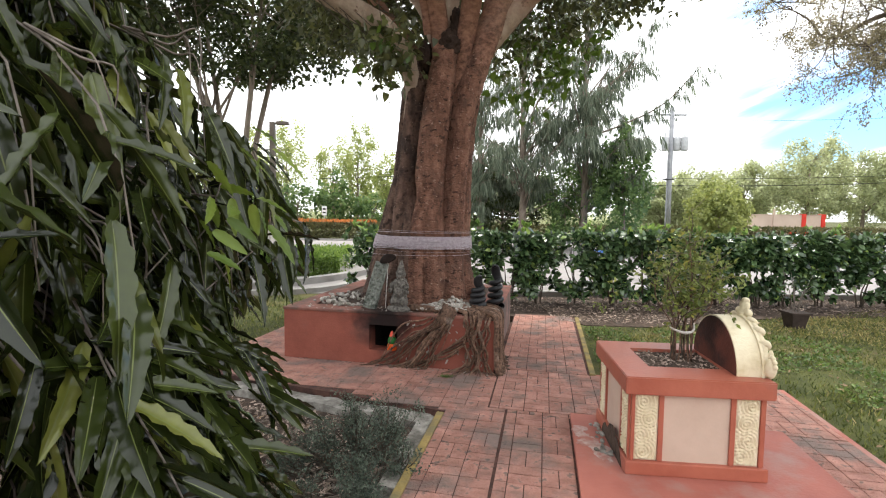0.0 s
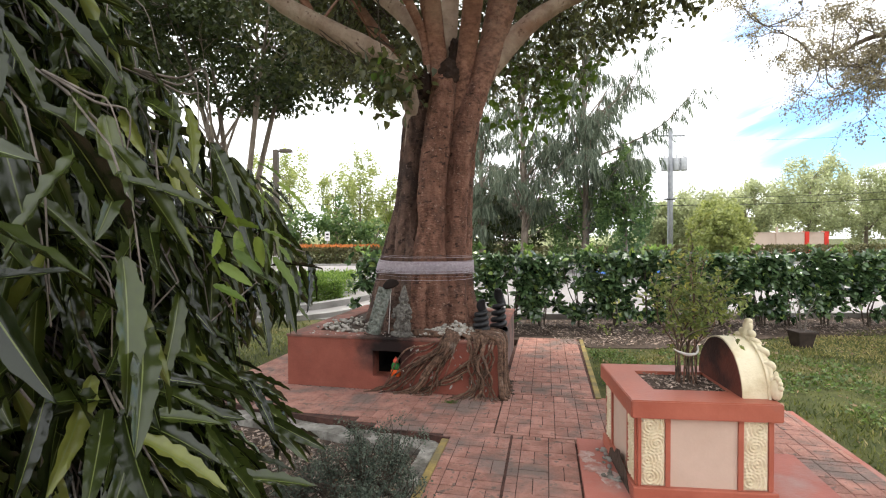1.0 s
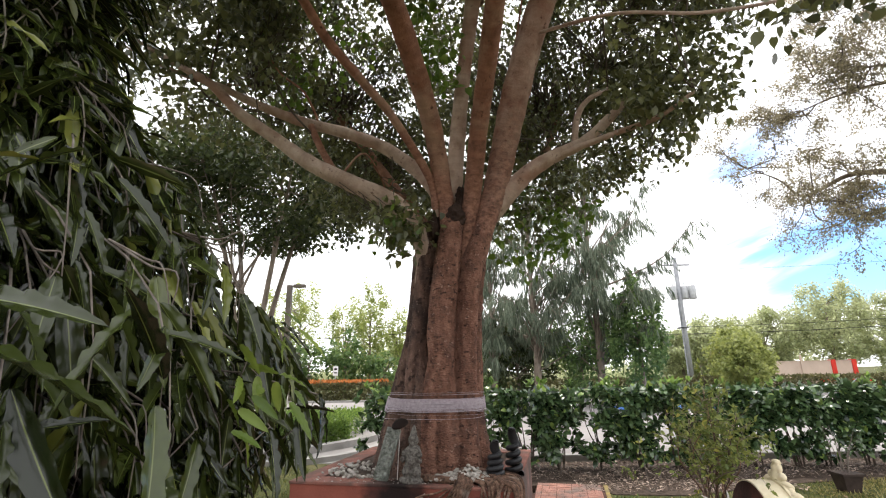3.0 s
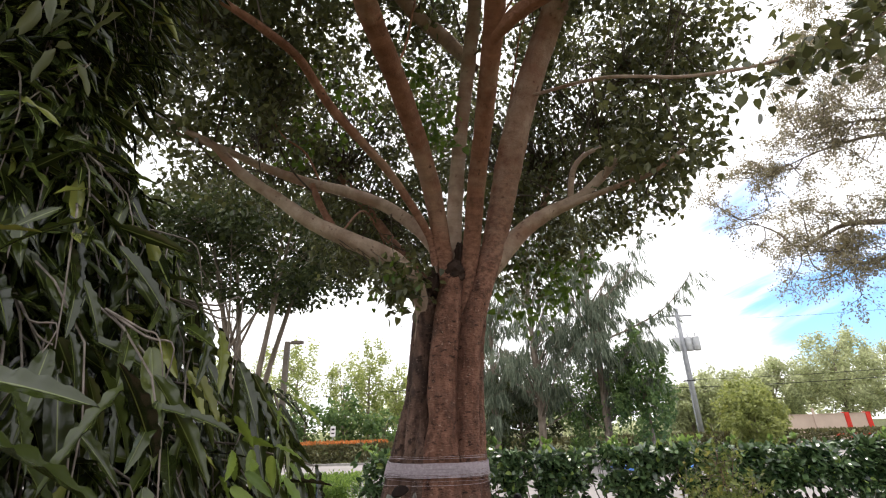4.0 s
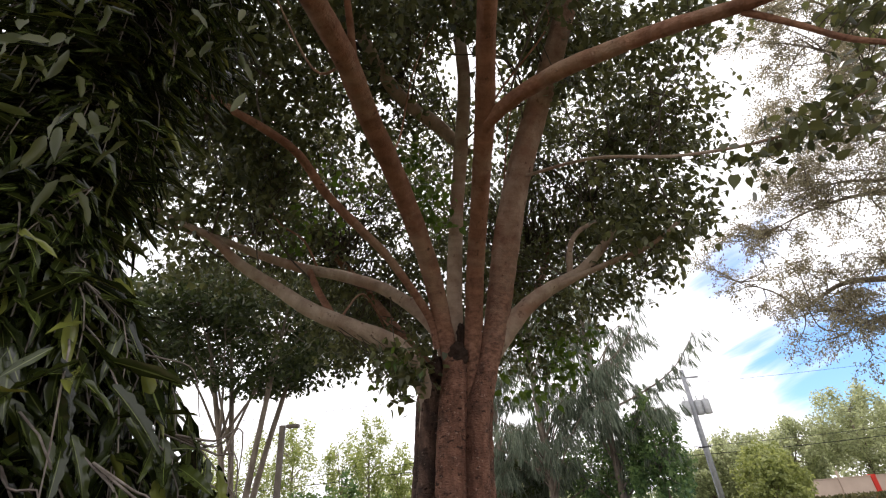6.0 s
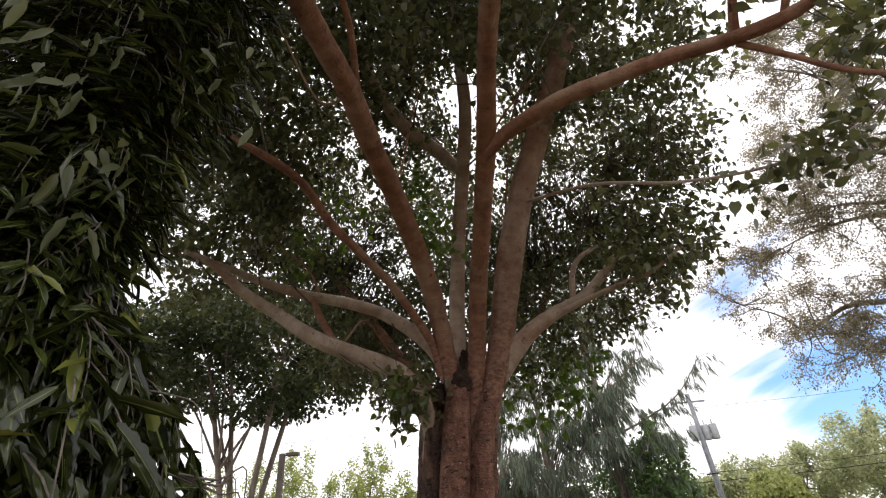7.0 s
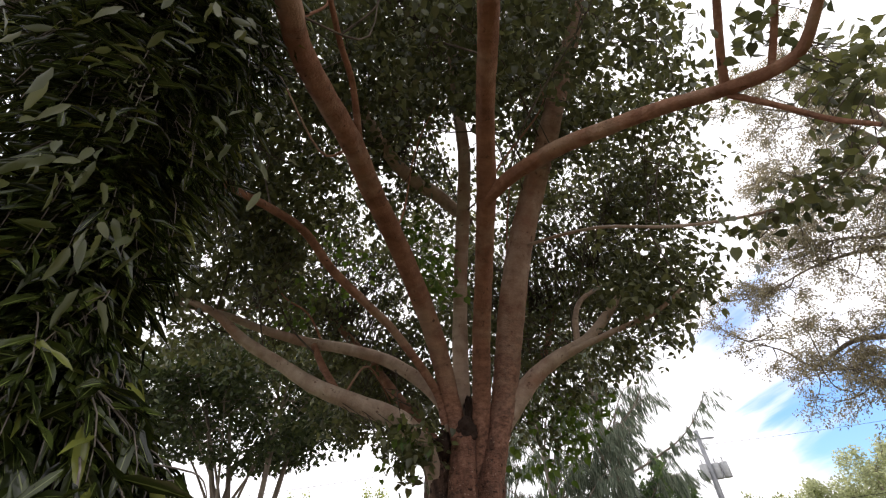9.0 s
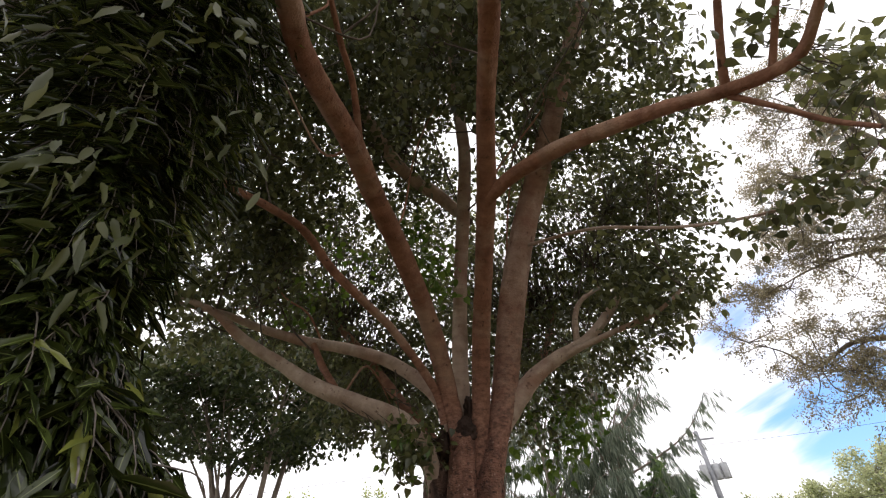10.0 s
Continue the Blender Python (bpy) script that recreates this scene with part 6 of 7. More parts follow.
V, F = leaves(C, D, L, L * 0.55, OVAL)
attach("foliage", fast_mesh("foliage", V, F, M_OLIVE), shrub, "small olive-green leaves")["kind"] = "stuff"
V, F = join(tw)
attach("branchwork", fast_mesh("branchwork", V, F, M_GREYBARK), shrub)["kind"] = "stuff"
tube("string", [(-0.075, 0.02, 0.235, 0.004), (-0.065, -0.045, 0.228, 0.007), (-0.01, -0.07, 0.215, 0.010), (0.045, -0.06, 0.228, 0.008), (0.075, -0.01, 0.255, 0.006), (0.085, 0.03, 0.27, 0.003)], M_STRING, shrub, "white cloth string", 6, 5)

# ---- dark bush in the left bed ----
bush = thing("low_bush", "low twiggy bush with fine dark grey-green leaves", "bush", (-0.56, 3.0, -0.10))
st = []
for cx, cy, rad, hh, num in ((0.0, 0.1, 0.34, 0.50, 34), (0.20, 0.22, 0.28, 0.46, 22), (-0.25, 0.18, 0.30, 0.36, 20), (0.05, -0.25, 0.30, 0.30, 18), (-0.30, -0.40, 0.28, 0.26, 16), (0.32, -0.05, 0.22, 0.30, 14), (-0.50, 0.05, 0.26, 0.24, 14)):
    for k in range(num):
        a, r = g.uniform(0, 6.28), g.uniform(0.05, 1.0) * rad
        tip = (cx + r * math.cos(a), cy + r * math.sin(a), g.uniform(0.45, 1.15) * hh * (1.1 - 0.5 * r / rad))
        st.append(smooth_path([(cx * 0.6 + 0.03 * math.cos(a), cy * 0.6 + 0.03 * math.sin(a), 0, 0.006), (cx + 0.45 * r * math.cos(a), cy + 0.45 * r * math.sin(a), tip[2] * 0.6, 0.0035), (*tip, 0.0012)], 6))
V, F = join([tube_data(S[:, :3], S[:, 3], 5) for S in st])
attach("branchwork", fast_mesh("branchwork", V, F, M_DARKBARK), bush)["kind"] = "stuff"
pts = np.vstack([S[4:, :3] for S in st])
cl = pts[rng.integers(0, len(pts), 560)] + rng.normal(0, 0.03, (560, 3))
C, D = clump_leaves(cl, (0.05, 0.05, 0.045), 22, -0.3)
C[:, 2] = np.maximum(C[:, 2], 0.03)
L = rng.uniform(0.014, 0.027, len(C))
V, F = leaves(C, D, L, L * 0.5, OVAL)
attach("foliage", fast_mesh("foliage", V, F, M_DARKBUSH), bush)["kind"] = "stuff"
rk = attach("rock", ROCKS[1].copy(), None, "", Matrix.Translation((-1.22, 3.02, -0.08)) @ Euler((0.2, 0.1, 0.7)).to_matrix().to_4x4() @ Matrix.Diagonal((0.13, 0.05, 0.05, 1)))
rk.data.materials[0] = M_DARKBARK
tagged(rk, "dark lump of wood in the soil bed", "wood")

# ---- hedges ----


def hedge(name, label, x0, x1, y0, y1, z0, z1, n, size, mat, top):
    """A clipped hedge further off: a body of leaves, a looser top."""
    h = thing(name, label, "hedge")
    C = np.column_stack([rng.uniform(x0, x1, n), rng.uniform(y0, y1, n), rng.uniform(z0, z1, n)])
    # more leaves near the faces
    s = rng.uniform(0, 1, n)
    C[:, 1] = np.where(s < 0.45, y0 + np.abs(rng.normal(0, 0.08, n)), np.where(s < 0.6, y1 - np.abs(rng.normal(0, 0.08, n)), C[:, 1]))
    C[:, 2] = np.where((s > 0.6) & (s < 0.8), z1 - np.abs(rng.normal(0, 0.07, n)), C[:, 2])
    lump = np.array([noise.noise((c[0] * 1.1, c[1] * 1.1, c[2] * 1.8)) for c in C])
    C[:, 2] += lump * 0.16 * (C[:, 2] - z0) / (z1 - z0)
    C[:, 1] += lump * 0.16
    D = unit(len(C))
    D[:, 1] -= 0.3
    D[:, 2] += 0.25
    L = rng.uniform(0.7, 1.25, len(C)) * size
    V, F = leaves(C, D, L, L * 0.55, CARD)
    attach("foliage", fast_mesh("foliage", V, F, mat), h)["kind"] = "stuff"
    m = int(n * 0.22)
    C = np.column_stack([rng.uniform(x0, x1, m), rng.uniform(y0, y1, m), z1 + np.abs(rng.normal(0, 0.05, m))])
    D = unit(m) * 0.5
    D[:, 2] += 0.8
    V, F = leaves(C, D, size * rng.uniform(0.7, 1.2, m), size * 0.55, CARD)
    attach("new_growth", fast_mesh("new_growth", V, F, top), h, "fresh growth along the top")["kind"] = "stuff"
    return h


OBOVATE = wavy_outline(4, 0, 2, 0.0)


def leafy_hedge(label, x0, x1, y0, y1, z1, plants, rosettes, size, seed):
    """Separate plants grown together: stems, rosettes of glossy leaves at the shoot tips, gaps near the ground."""
    h = thing("hedge", label, "hedge")
    gg = np.random.default_rng(seed)
    px = np.linspace(x0 + 0.3, x1 - 0.3, plants) + gg.uniform(-0.12, 0.12, plants)
    reach = gg.uniform(0.85, 1.25, plants)
    tops = z1 + gg.uniform(-0.05, 0.03, plants)
    C, D = [], []
    for k in range(plants):
        for j in range(int(gg.integers(4, 7))):
            a = gg.uniform(0, 6.28)
            bx, by = px[k] + 0.07 * math.cos(a), (y0 + y1) / 2 + 0.10 * math.sin(a)
            tx, ty = px[k] + gg.uniform(0.15, 0.5) * math.cos(a), (y0 + y1) / 2 + 0.3 * math.sin(a)
            tube("stem", [(bx, by, -0.03, 0.016), (bx + 0.05 * math.cos(a) + gg.uniform(-0.04, 0.04), by, 0.28, 0.012), (tx * 0.6 + bx * 0.4, ty * 0.6 + by * 0.4, 0.66, 0.009), (tx, ty, tops[k] - 0.2, 0.004)], M_DARKBARK, h, "", 5, 4)
    n = 0
    while n < rosettes:
        k = int(gg.integers(0, plants))
        f = gg.uniform(0, 1) ** 0.76
        z = 0.14 + f * (tops[k] - 0.16)
        half = (0.20 + 0.42 * min(1, f / 0.42)) * reach[k]
        x = px[k] + half * gg.uniform(-1, 1)
        side = gg.uniform(0, 1)
        y = y0 + abs(gg.normal(0, 0.07)) if side < 0.5 else (y1 - abs(gg.normal(0, 0.07)) if side < 0.68 else gg.uniform(y0, y1))
        y += (1 - min(1, f / 0.4)) * 0.6 * ((y0 + y1) / 2 - y)
        if not x0 < x < x1 or noise.noise((x * 2.1, y * 1.4, z * 2.4 + seed)) < -0.27 + 0.22 * (f < 0.5):
            continue
        n += 1
        out = np.array([gg.normal(0, 0.45), -0.8 if side < 0.5 else gg.normal(0, 0.6), 0.25 + 0.6 * f + gg.normal(0, 0.3)])
        out /= np.linalg.norm(out)
        m = int(gg.integers(6, 11))
        w = gg.normal(0, 1, (m, 3))
        w -= np.outer(w @ out, out)
        w /= np.linalg.norm(w, axis=1, keepdims=True)
        d = w + out * gg.uniform(0.1, 0.9, (m, 1))
        d[:, 2] -= 0.15
        C.append(np.array([x, y, z]) + out * gg.uniform(-0.10, 0.02, (m, 1)) + w * 0.012)
        D.append(d)
    C, D = np.vstack(C), np.vstack(D)
    L = gg.uniform(0.75, 1.2, len(C)) * size
    V, F = leaves(C, D, L, L * 0.50, OBOVATE)
    attach("foliage", fast_mesh("foliage", V, F, M_HEDGE, True), h)["kind"] = "stuff"
    C, D = [], []
    for k in range(int((x1 - x0) * 9)):
        x = gg.uniform(x0, x1)
        if noise.noise((x * 1.7, 3.3, seed)) < -0.05:
            continue
        up = np.array([gg.normal(0, 0.25), gg.normal(0, 0.25), 1.0])
        p = np.array([x, gg.uniform(y0 + 0.05, y1 - 0.1), z1 + gg.uniform(-0.06, 0.10)])
        m = int(gg.integers(5, 9))
        C.append(p + gg.normal(0, 0.012, (m, 3)))
        D.append(up + gg.normal(0, 0.55, (m, 3)))
    C, D = np.vstack(C), np.vstack(D)
    L = gg.uniform(0.65, 1.05, len(C)) * size
    V, F = leaves(C, D, L, L * 0.48, OBOVATE)
    attach("new_growth", fast_mesh("new_growth", V, F, M_HEDGETIP, True), h, "fresh upright shoots along the top")["kind"] = "stuff"


leafy_hedge("dark glossy hedge, leggy at the base, along the parking lot", -1.75, 8.2, 8.55, 9.4, 1.37, 15, 2250, 0.134, 41)
leafy_hedge("dark glossy hedge continuing beside the lawn", 8.2, 17.0, 8.5, 9.4, 1.42, 13, 2050, 0.142, 42)
hedge("island_hedge", "low clipped bright green hedge on the kerbed island", -7.5, -2.75, 12.6, 15.2, -0.02, 0.56, 22000, 0.075, M_BOX, M_BOX)
hedge("far_hedge", "clipped hedge with orange new growth across the lot", -40, -4.5, 31.2, 32.4, 0.0, 1.12, 20000, 0.20, M_FARHEDGE, M_FLAME)
hedge("far_hedge", "clipped olive hedge beyond the parking lot", -4.5, 40, 31.2, 32.4, 0.0, 0.98, 15000, 0.21, M_FARHEDGE, M_FARHEDGE)

# ---- posts, signs, wall ----
lamp = thing("street_lamp", "tall square bronze parking-lot lamp post with flat head", "lamp post", (-10.0, 28.0, -0.02))
part("base", lathe([(0.3, 0), (0.3, 0.7), (0.27, 0.75)], 20), M_CONCRETE, lamp, "round concrete footing")
part("post", box(-0.14, 0.14, -0.14, 0.14, 0.75, 7.0, 0.01), M_POSTBROWN, lamp)
part("arm", box(-0.03, 0.45, -0.03, 0.03, 6.86, 6.93), M_POSTBROWN, lamp)
part("head", box(0.25, 0.95, -0.2, 0.2, 6.84, 7.02, 0.04), M_POSTBROWN, lamp, "flat rectangular lamp head")
sign = thing("parking_sign", "small white parking sign on a thin post", "sign", (-8.25, 33.0, -0.02))
part("post", box(-0.025, 0.025, -0.025, 0.025, 0, 2.3), M_STEEL, sign)
plate = part("plate", box(-0.17, 0.17, -0.04, -0.026, 1.62, 2.25, 0.01), M_WHITE, sign, "white plate")
part("mark", box(-0.10, 0.10, -0.046, -0.0405, 2.0, 2.12), M_WIRE, plate, "dark unreadable bar")
part("mark", box(-0.10, 0.10, -0.046, -0.0405, 1.78, 1.86), M_WIRE, plate, "dark unreadable bar")

pole = thing("utility_pole", "tall grey utility pole with transformers and crossarm", "utility pole", (18.85, 40, -0.02))
part("pole", lathe([(0.24, 0), (0.2, 6), (0.16, 10.9)], 14), M_POLEWOOD, pole, smooth=True)
part("conduit", lathe([(0.05, 0), (0.05, 7)], 8, at=Matrix.Translation((-0.24, -0.1, 0))), M_POLEWOOD, pole)
for x in (-0.55, 0.42, 0.95):
    bm = lathe([(0.26, 7.3), (0.28, 7.35), (0.28, 8.35), (0.24, 8.42)], 16, at=Matrix.Translation((x, -0.15 if x < 0.5 else -0.35, 0)))
    tr = part("transformer", bm, M_STEEL, pole, "grey transformer can", smooth=True)
    part("bushing", lathe([(0.05, 8.42), (0.07, 8.5), (0.04, 8.6), (0.05, 8.75)], 8, at=Matrix.Translation((x, -0.15 if x < 0.5 else -0.35, 0))), M_STEEL, tr)
part("bracket", box(-0.6, 1.0, -0.1, 0.0, 7.9, 8.0), M_STEEL, pole)
part("crossarm", box(-1.2, 1.2, -0.06, 0.06, 10.2, 10.32), M_POLEWOOD, pole)
part("collar", box(-0.5, 0.3, -0.22, 0.22, 4.9, 4.98), M_WIRE, pole)
for k, (z, y, r) in enumerate(((10.35, 40.0, 0.012), (5.0, 40.0, 0.025), (5.6, 40.1, 0.018))):
    S = [(x, y, z - 0.6 * (1 - ((x - 18.85) / 42 - round((x - 18.85) / 42)) ** 2 * 4) + 0.02, r) for x in np.linspace(-60, 80, 50)]
    w = tube("overhead_wire", S, M_WIRE, None, "", 5, 1)
    tagged(w, "thin dark overhead wire slung past the utility pole", "cable")

wallb = thing("boundary_wall", "low pinkish wall with bright red pillars", "wall", (24.0, 38.0, -0.03))
part("wall", box(0, 6.4, 0, 0.25, 0, 2.08), M_PINKWALL, wallb)
part("wall_cap", box(-0.05, 6.45, -0.05, 0.3, 2.08, 2.13), M_PINKWALL, wallb)
for x in (4.6, 6.15):
    part("pillar", box(x, x + 0.32, -0.08, 0.33, 0, 2.18, 0.01), M_REDPAINT, wallb, "bright red pillar")
part("post", box(2.3, 2.42, -0.1, 0.0, 0, 2.55), M_PINKWALL, wallb, "plain post")
part("red_band", box(3.6, 8.5, -0.02, 0.0, 0.55, 0.75), M_REDPAINT, wallb, "low orange-red band")

# ---- trees further off ----


def background_tree(name, label, at, height, crown, count, leaf, mat, bark, trunks=1, trunk_r=0.16, low=0.35, per=26, down=0.3, shape=CARD, group="", limbs=7, lean=0.25, clump=0.16):
    """Trunks, limbs to many clumps, clumps of leaves with gaps; crown is (rx, ry, rz) round its middle height."""
    t = thing(name, label, "tree", at, g.uniform(0, 360) if trunks == 1 else 0, group)
    rx, ry, rz = crown
    cz = height - rz
    ends = []
    for k in range(trunks):
        a = 6.28 * (k + g.uniform(0, 0.5)) / trunks
        s = 0 if trunks == 1 else rx * 0.45
        tip = (s * math.cos(a) + g.uniform(-0.2, 0.2), s * math.sin(a) * 0.6, cz + rz * 0.35)
        rows = [(0.15 * math.cos(a) * (trunks > 1), 0.1 * math.sin(a) * (trunks > 1), -0.1, trunk_r * 1.25), (tip[0] * 0.22, tip[1] * 0.22, cz * 0.35, trunk_r), (tip[0] * 0.6, tip[1] * 0.6, cz * 0.75, trunk_r * 0.75), (*tip, trunk_r * 0.25)]
        tube("trunk", rows, bark, t, "", 10, 6, 0.05, k)
        ends.append(smooth_path(rows, 6)[8:])
    pts = np.vstack(ends)
    for k in range(limbs):
        p = pts[g.integers(0, len(pts) - 2)]
        q = in_ellipsoid(1, (0, 0, cz), (rx * 0.75, ry * 0.75, rz * 0.7), 0.6)[0]
        m = (p[:3] + q) / 2 + np.array([0, 0, lean])
        rows = [(*p[:3], trunk_r * 0.5), (*m, trunk_r * 0.32), (*q, trunk_r * 0.08)]
        tube("limb", rows, bark, t, "", 6, 5)
        ends.append(smooth_path(rows, 5)[2:])
    pts = np.vstack(ends)[:, :3]
    c = in_ellipsoid(count, (0, 0, cz), (rx, ry, rz), low)
    lump = np.array([noise.noise(Vector(p) * (1.6 / max(rx, rz)) * 1.6 + Vector((at[0], at[1], 0))) for p in c])
    c = c[lump > -0.12]
    C, D = clump_leaves(c, np.array((rx, ry, rz)) * clump, per, down)
    L = rng.uniform(0.7, 1.3, len(C)) * leaf
    V, F = leaves(C, D, L, L * 0.6, shape)
    attach("crown", fast_mesh("crown", V, F, mat), t)["kind"] = "stuff"
    tw = []
    for q in c[::2]:
        p = pts[np.argmin(np.linalg.norm(pts - q, axis=1))]
        tw.append(tube_data(np.array([p, (p + q) / 2 + rng.normal(0, 0.05, 3) * rx * 0.4, q]), [trunk_r * 0.13, trunk_r * 0.09, trunk_r * 0.04], 4))
    V, F = join(tw)
    attach("branchwork", fast_mesh("branchwork", V, F, bark), t)["kind"] = "stuff"
    return t


background_tree("shade_tree", "dark-crowned tree with several slender splayed trunks", (-6.1, 14.0, 0), 9.7, (4.4, 3.2, 2.15), 860, 0.17, M_DARKTREE, M_GREYBARK, 4, 0.085, 0.15, 44, 0.4, CARD, limbs=16, clump=0.13)
for (x, y, h, rx, rz) in ((-13.2, 40, 9.6, 2.2, 3.9), (-9.6, 41.5, 8.2, 2.0, 3.4), (-7.2, 40, 9.2, 1.9, 3.9), (-5.0, 42, 7.2, 1.8, 2.9), (-16.8, 41, 9.0, 2.2, 3.6), (-21, 42, 10, 2.6, 4.2), (-26, 43, 9, 2.6, 3.9), (-2.2, 43, 6.5, 2.0, 2.8)):
    background_tree("wispy_tree", "slender wispy tree with bright yellow-green leaves", (x, y, 0), h, (rx, rx, rz), 120, 0.22, M_BRIGHTTREE, M_GREYBARK, 1, 0.12, 0.1, 46, 0.2, group="trees across the lot", clump=0.2)
for (x, y, h, rx, rz) in ((-11.5, 37.5, 4.0, 2.2, 1.9), (-8.5, 37, 5.2, 1.5, 2.4), (-5.5, 37.5, 3.4, 2.0, 1.6), (-15.5, 38, 3.6, 2.4, 1.7)):
    background_tree("roadside_shrub", "rounded mid-green shrub behind the far hedge", (x, y, 0), h, (rx, rx, rz), 70, 0.34, M_MIDTREE, M_GREYBARK, 1, 0.08, 0.1, 26, 0.2, group="shrubs across the lot", clump=0.24)
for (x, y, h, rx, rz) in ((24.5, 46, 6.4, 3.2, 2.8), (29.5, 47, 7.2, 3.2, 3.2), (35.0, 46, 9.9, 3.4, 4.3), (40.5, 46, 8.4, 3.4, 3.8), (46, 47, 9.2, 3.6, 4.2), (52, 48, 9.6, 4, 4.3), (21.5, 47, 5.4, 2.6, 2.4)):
    background_tree("olive_tree", "hazy olive-green roadside tree", (x, y, 0), h, (rx, rx, rz), 240, 0.25, M_HAZEDOLIVE, M_GREYBARK, 1, 0.15, 0.1, 80, 0.2, group="trees beyond the wall", clump=0.2)
for (x, y, h, rx, rz, mt) in ((8.7, 23.0, 5.9, 1.7, 2.7, M_MIDTREE), (6.6, 26, 4.9, 2.4, 2.4, M_MIDTREE), (3.4, 27, 4.8, 2.5, 2.3, M_DARKTREE), (0.6, 28, 4.2, 2.2, 2.1, M_MIDTREE), (15.6, 27, 3.3, 1.4, 1.6, M_LIMETREE), (17.2, 30, 4.4, 2.2, 2.2, M_LIMETREE), (19, 33, 4.2, 2.4, 2.1, M_LIMETREE)):
    background_tree("broadleaf_tree", "bushy broadleaf tree beyond the hedge", (x, y, 0), h, (rx, rx * 0.8, rz), 165, 0.22, mt, M_GREYBARK, 1, 0.1, 0.1, 40, 0.3, OVAL, group="trees behind the hedge", clump=0.2)


def casuarina(at, h, spread, label, reach=(), limbs=54):
    """Upswept limbs with hanging grey-green needle sprays."""
    t = thing("casuarina", label, "tree", at, 0, "casuarinas")
    tr = [(0, 0, -0.1, 0.2), (0.1, 0, h * 0.3, 0.16), (-0.05, 0, h * 0.65, 0.10), (0.05, 0, h, 0.02)]
    tube("trunk", tr, M_GREYBARK, t, "", 10, 8, 0.05, 1)
    C, D, L, rows_all, fine = [], [], [], [], []
    for k in range(limbs):
        z = (0.10 + 0.84 * (k + g.uniform(0, 1)) / limbs) * h
        a = g.uniform(0, 6.28)
        r = spread * (1.05 - 0.55 * z / h) * g.uniform(0.3, 1.15)
        up = h * g.uniform(0.10, 0.28)
        rows_all.append([(0.03, 0, z, 0.045), (r * 0.45 * math.cos(a), r * 0.45 * math.sin(a), z + up * 0.7, 0.028), (r * 0.8 * math.cos(a), r * 0.8 * math.sin(a), z + up, 0.016), (r * math.cos(a), r * math.sin(a), z + up * 0.85, 0.006)])
    for z, dx, dz in reach:
        rows_all.append([(0.03, 0, z, 0.06), (dx * 0.35, -0.2, z + dz * 0.2, 0.045), (dx * 0.7, -0.3, z + dz * 0.5, 0.03), (dx, -0.3, z + dz, 0.008)])
    for k, rows in enumerate(rows_all):
        tube("limb", rows, M_GREYBARK, t, "", 5, 5)
        q = smooth_path([p[:3] for p in rows], 4)
        for i in range(3, len(q)):
            along = q[i] - q[i - 1]
            for _ in range(1 if k < limbs else 3):
                d = along / np.linalg.norm(along) * 0.6 + g.normal(0, 0.6, 3)
                d[2] = abs(d[2]) * 0.4
                e = q[i] + d * g.uniform(0.25, 0.8)
                b = smooth_path([q[i], (q[i] + e) / 2 + np.array([0, 0, 0.08]), e, e + d * 0.15 - np.array([0, 0, g.uniform(0.1, 0.35)])], 3)
                fine.append(tube_data(b[::3], np.linspace(0.012, 0.004, len(b[::3])), 3))
                n = 14 if q[i][2] < 0.55 * h else 6
                for p in b[3::3]:
                    C.append(p + rng.normal(0, (0.06, 0.06, 0.04), (n, 3)))
                    w = rng.normal(0, 0.16, (n, 3)) + 0.25 * d
                    w[:, 2] = -1.0 + rng.normal(0, 0.2, n)
                    D.append(w)
                    L.append(rng.uniform(0.20, 0.65, n))
    C, D, L = np.vstack(C), np.vstack(D), np.concatenate(L)
    V, F = leaves(C, D, L, L * 0.010 + 0.007, CARD)
    attach("needles", fast_mesh("needles", V, F, M_NEEDLE), t, "drooping grey-green needle sprays")["kind"] = "stuff"
    V, F = join(fine)
    attach("branchwork", fast_mesh("branchwork", V, F, M_GREYBARK, True), t)["kind"] = "stuff"
    return t


casuarina((4.0, 24.5, 0), 11.5, 4.2, "tall drooping grey-green casuarina behind the hedge")
casuarina((7.0, 24.0, 0), 12.5, 3.6, "tall casuarina with one long upswept limb", ((5.6, 5.4, 3.4), (7.5, 3.0, 3.4)))
casuarina((2.0, 26.5, 0), 8.5, 2.8, "shorter feathery casuarina behind the hedge", (), 44)

# sparse tree reaching in over the lawn
sparse = thing("sparse_tree", "tree with thin pale limbs and sparse olive leaves", "tree", (10.6, 8.2, -0.15))
rows = [(0, 0, -0.1, 0.22), (-0.05, -0.1, 2.2, 0.18), (-0.35, -0.3, 4.2, 0.15), (-0.5, -0.9, 6.2, 0.10), (-0.9, -1.4, 8.6, 0.04)]
tube("trunk", rows, M_GREYBARK, sparse, "", 12, 8, 0.05, 3)
SP = []
SP.append([(10.25, 7.9, 4.2), (9.06, 7.58, 5.06), (8.31, 8.34, 5.34), (7.84, 8.76, 5.46), (7.29, 9.29, 5.24), (6.93, 9.41, 5.66), (6.29, 9.65, 6.14)])
SP.append([(10.15, 7.6, 5.4), (9.21, 6.9, 6.33), (8.53, 7.47, 6.73), (8.1, 7.82, 6.9), (7.51, 8.36, 6.93), (6.79, 9.04, 6.74)])
SP.append([(10.1, 7.4, 6.0), (9.27, 6.34, 7.04), (8.55, 7.31, 6.95), (8.0, 7.73, 7.21), (7.24, 8.32, 7.38)])
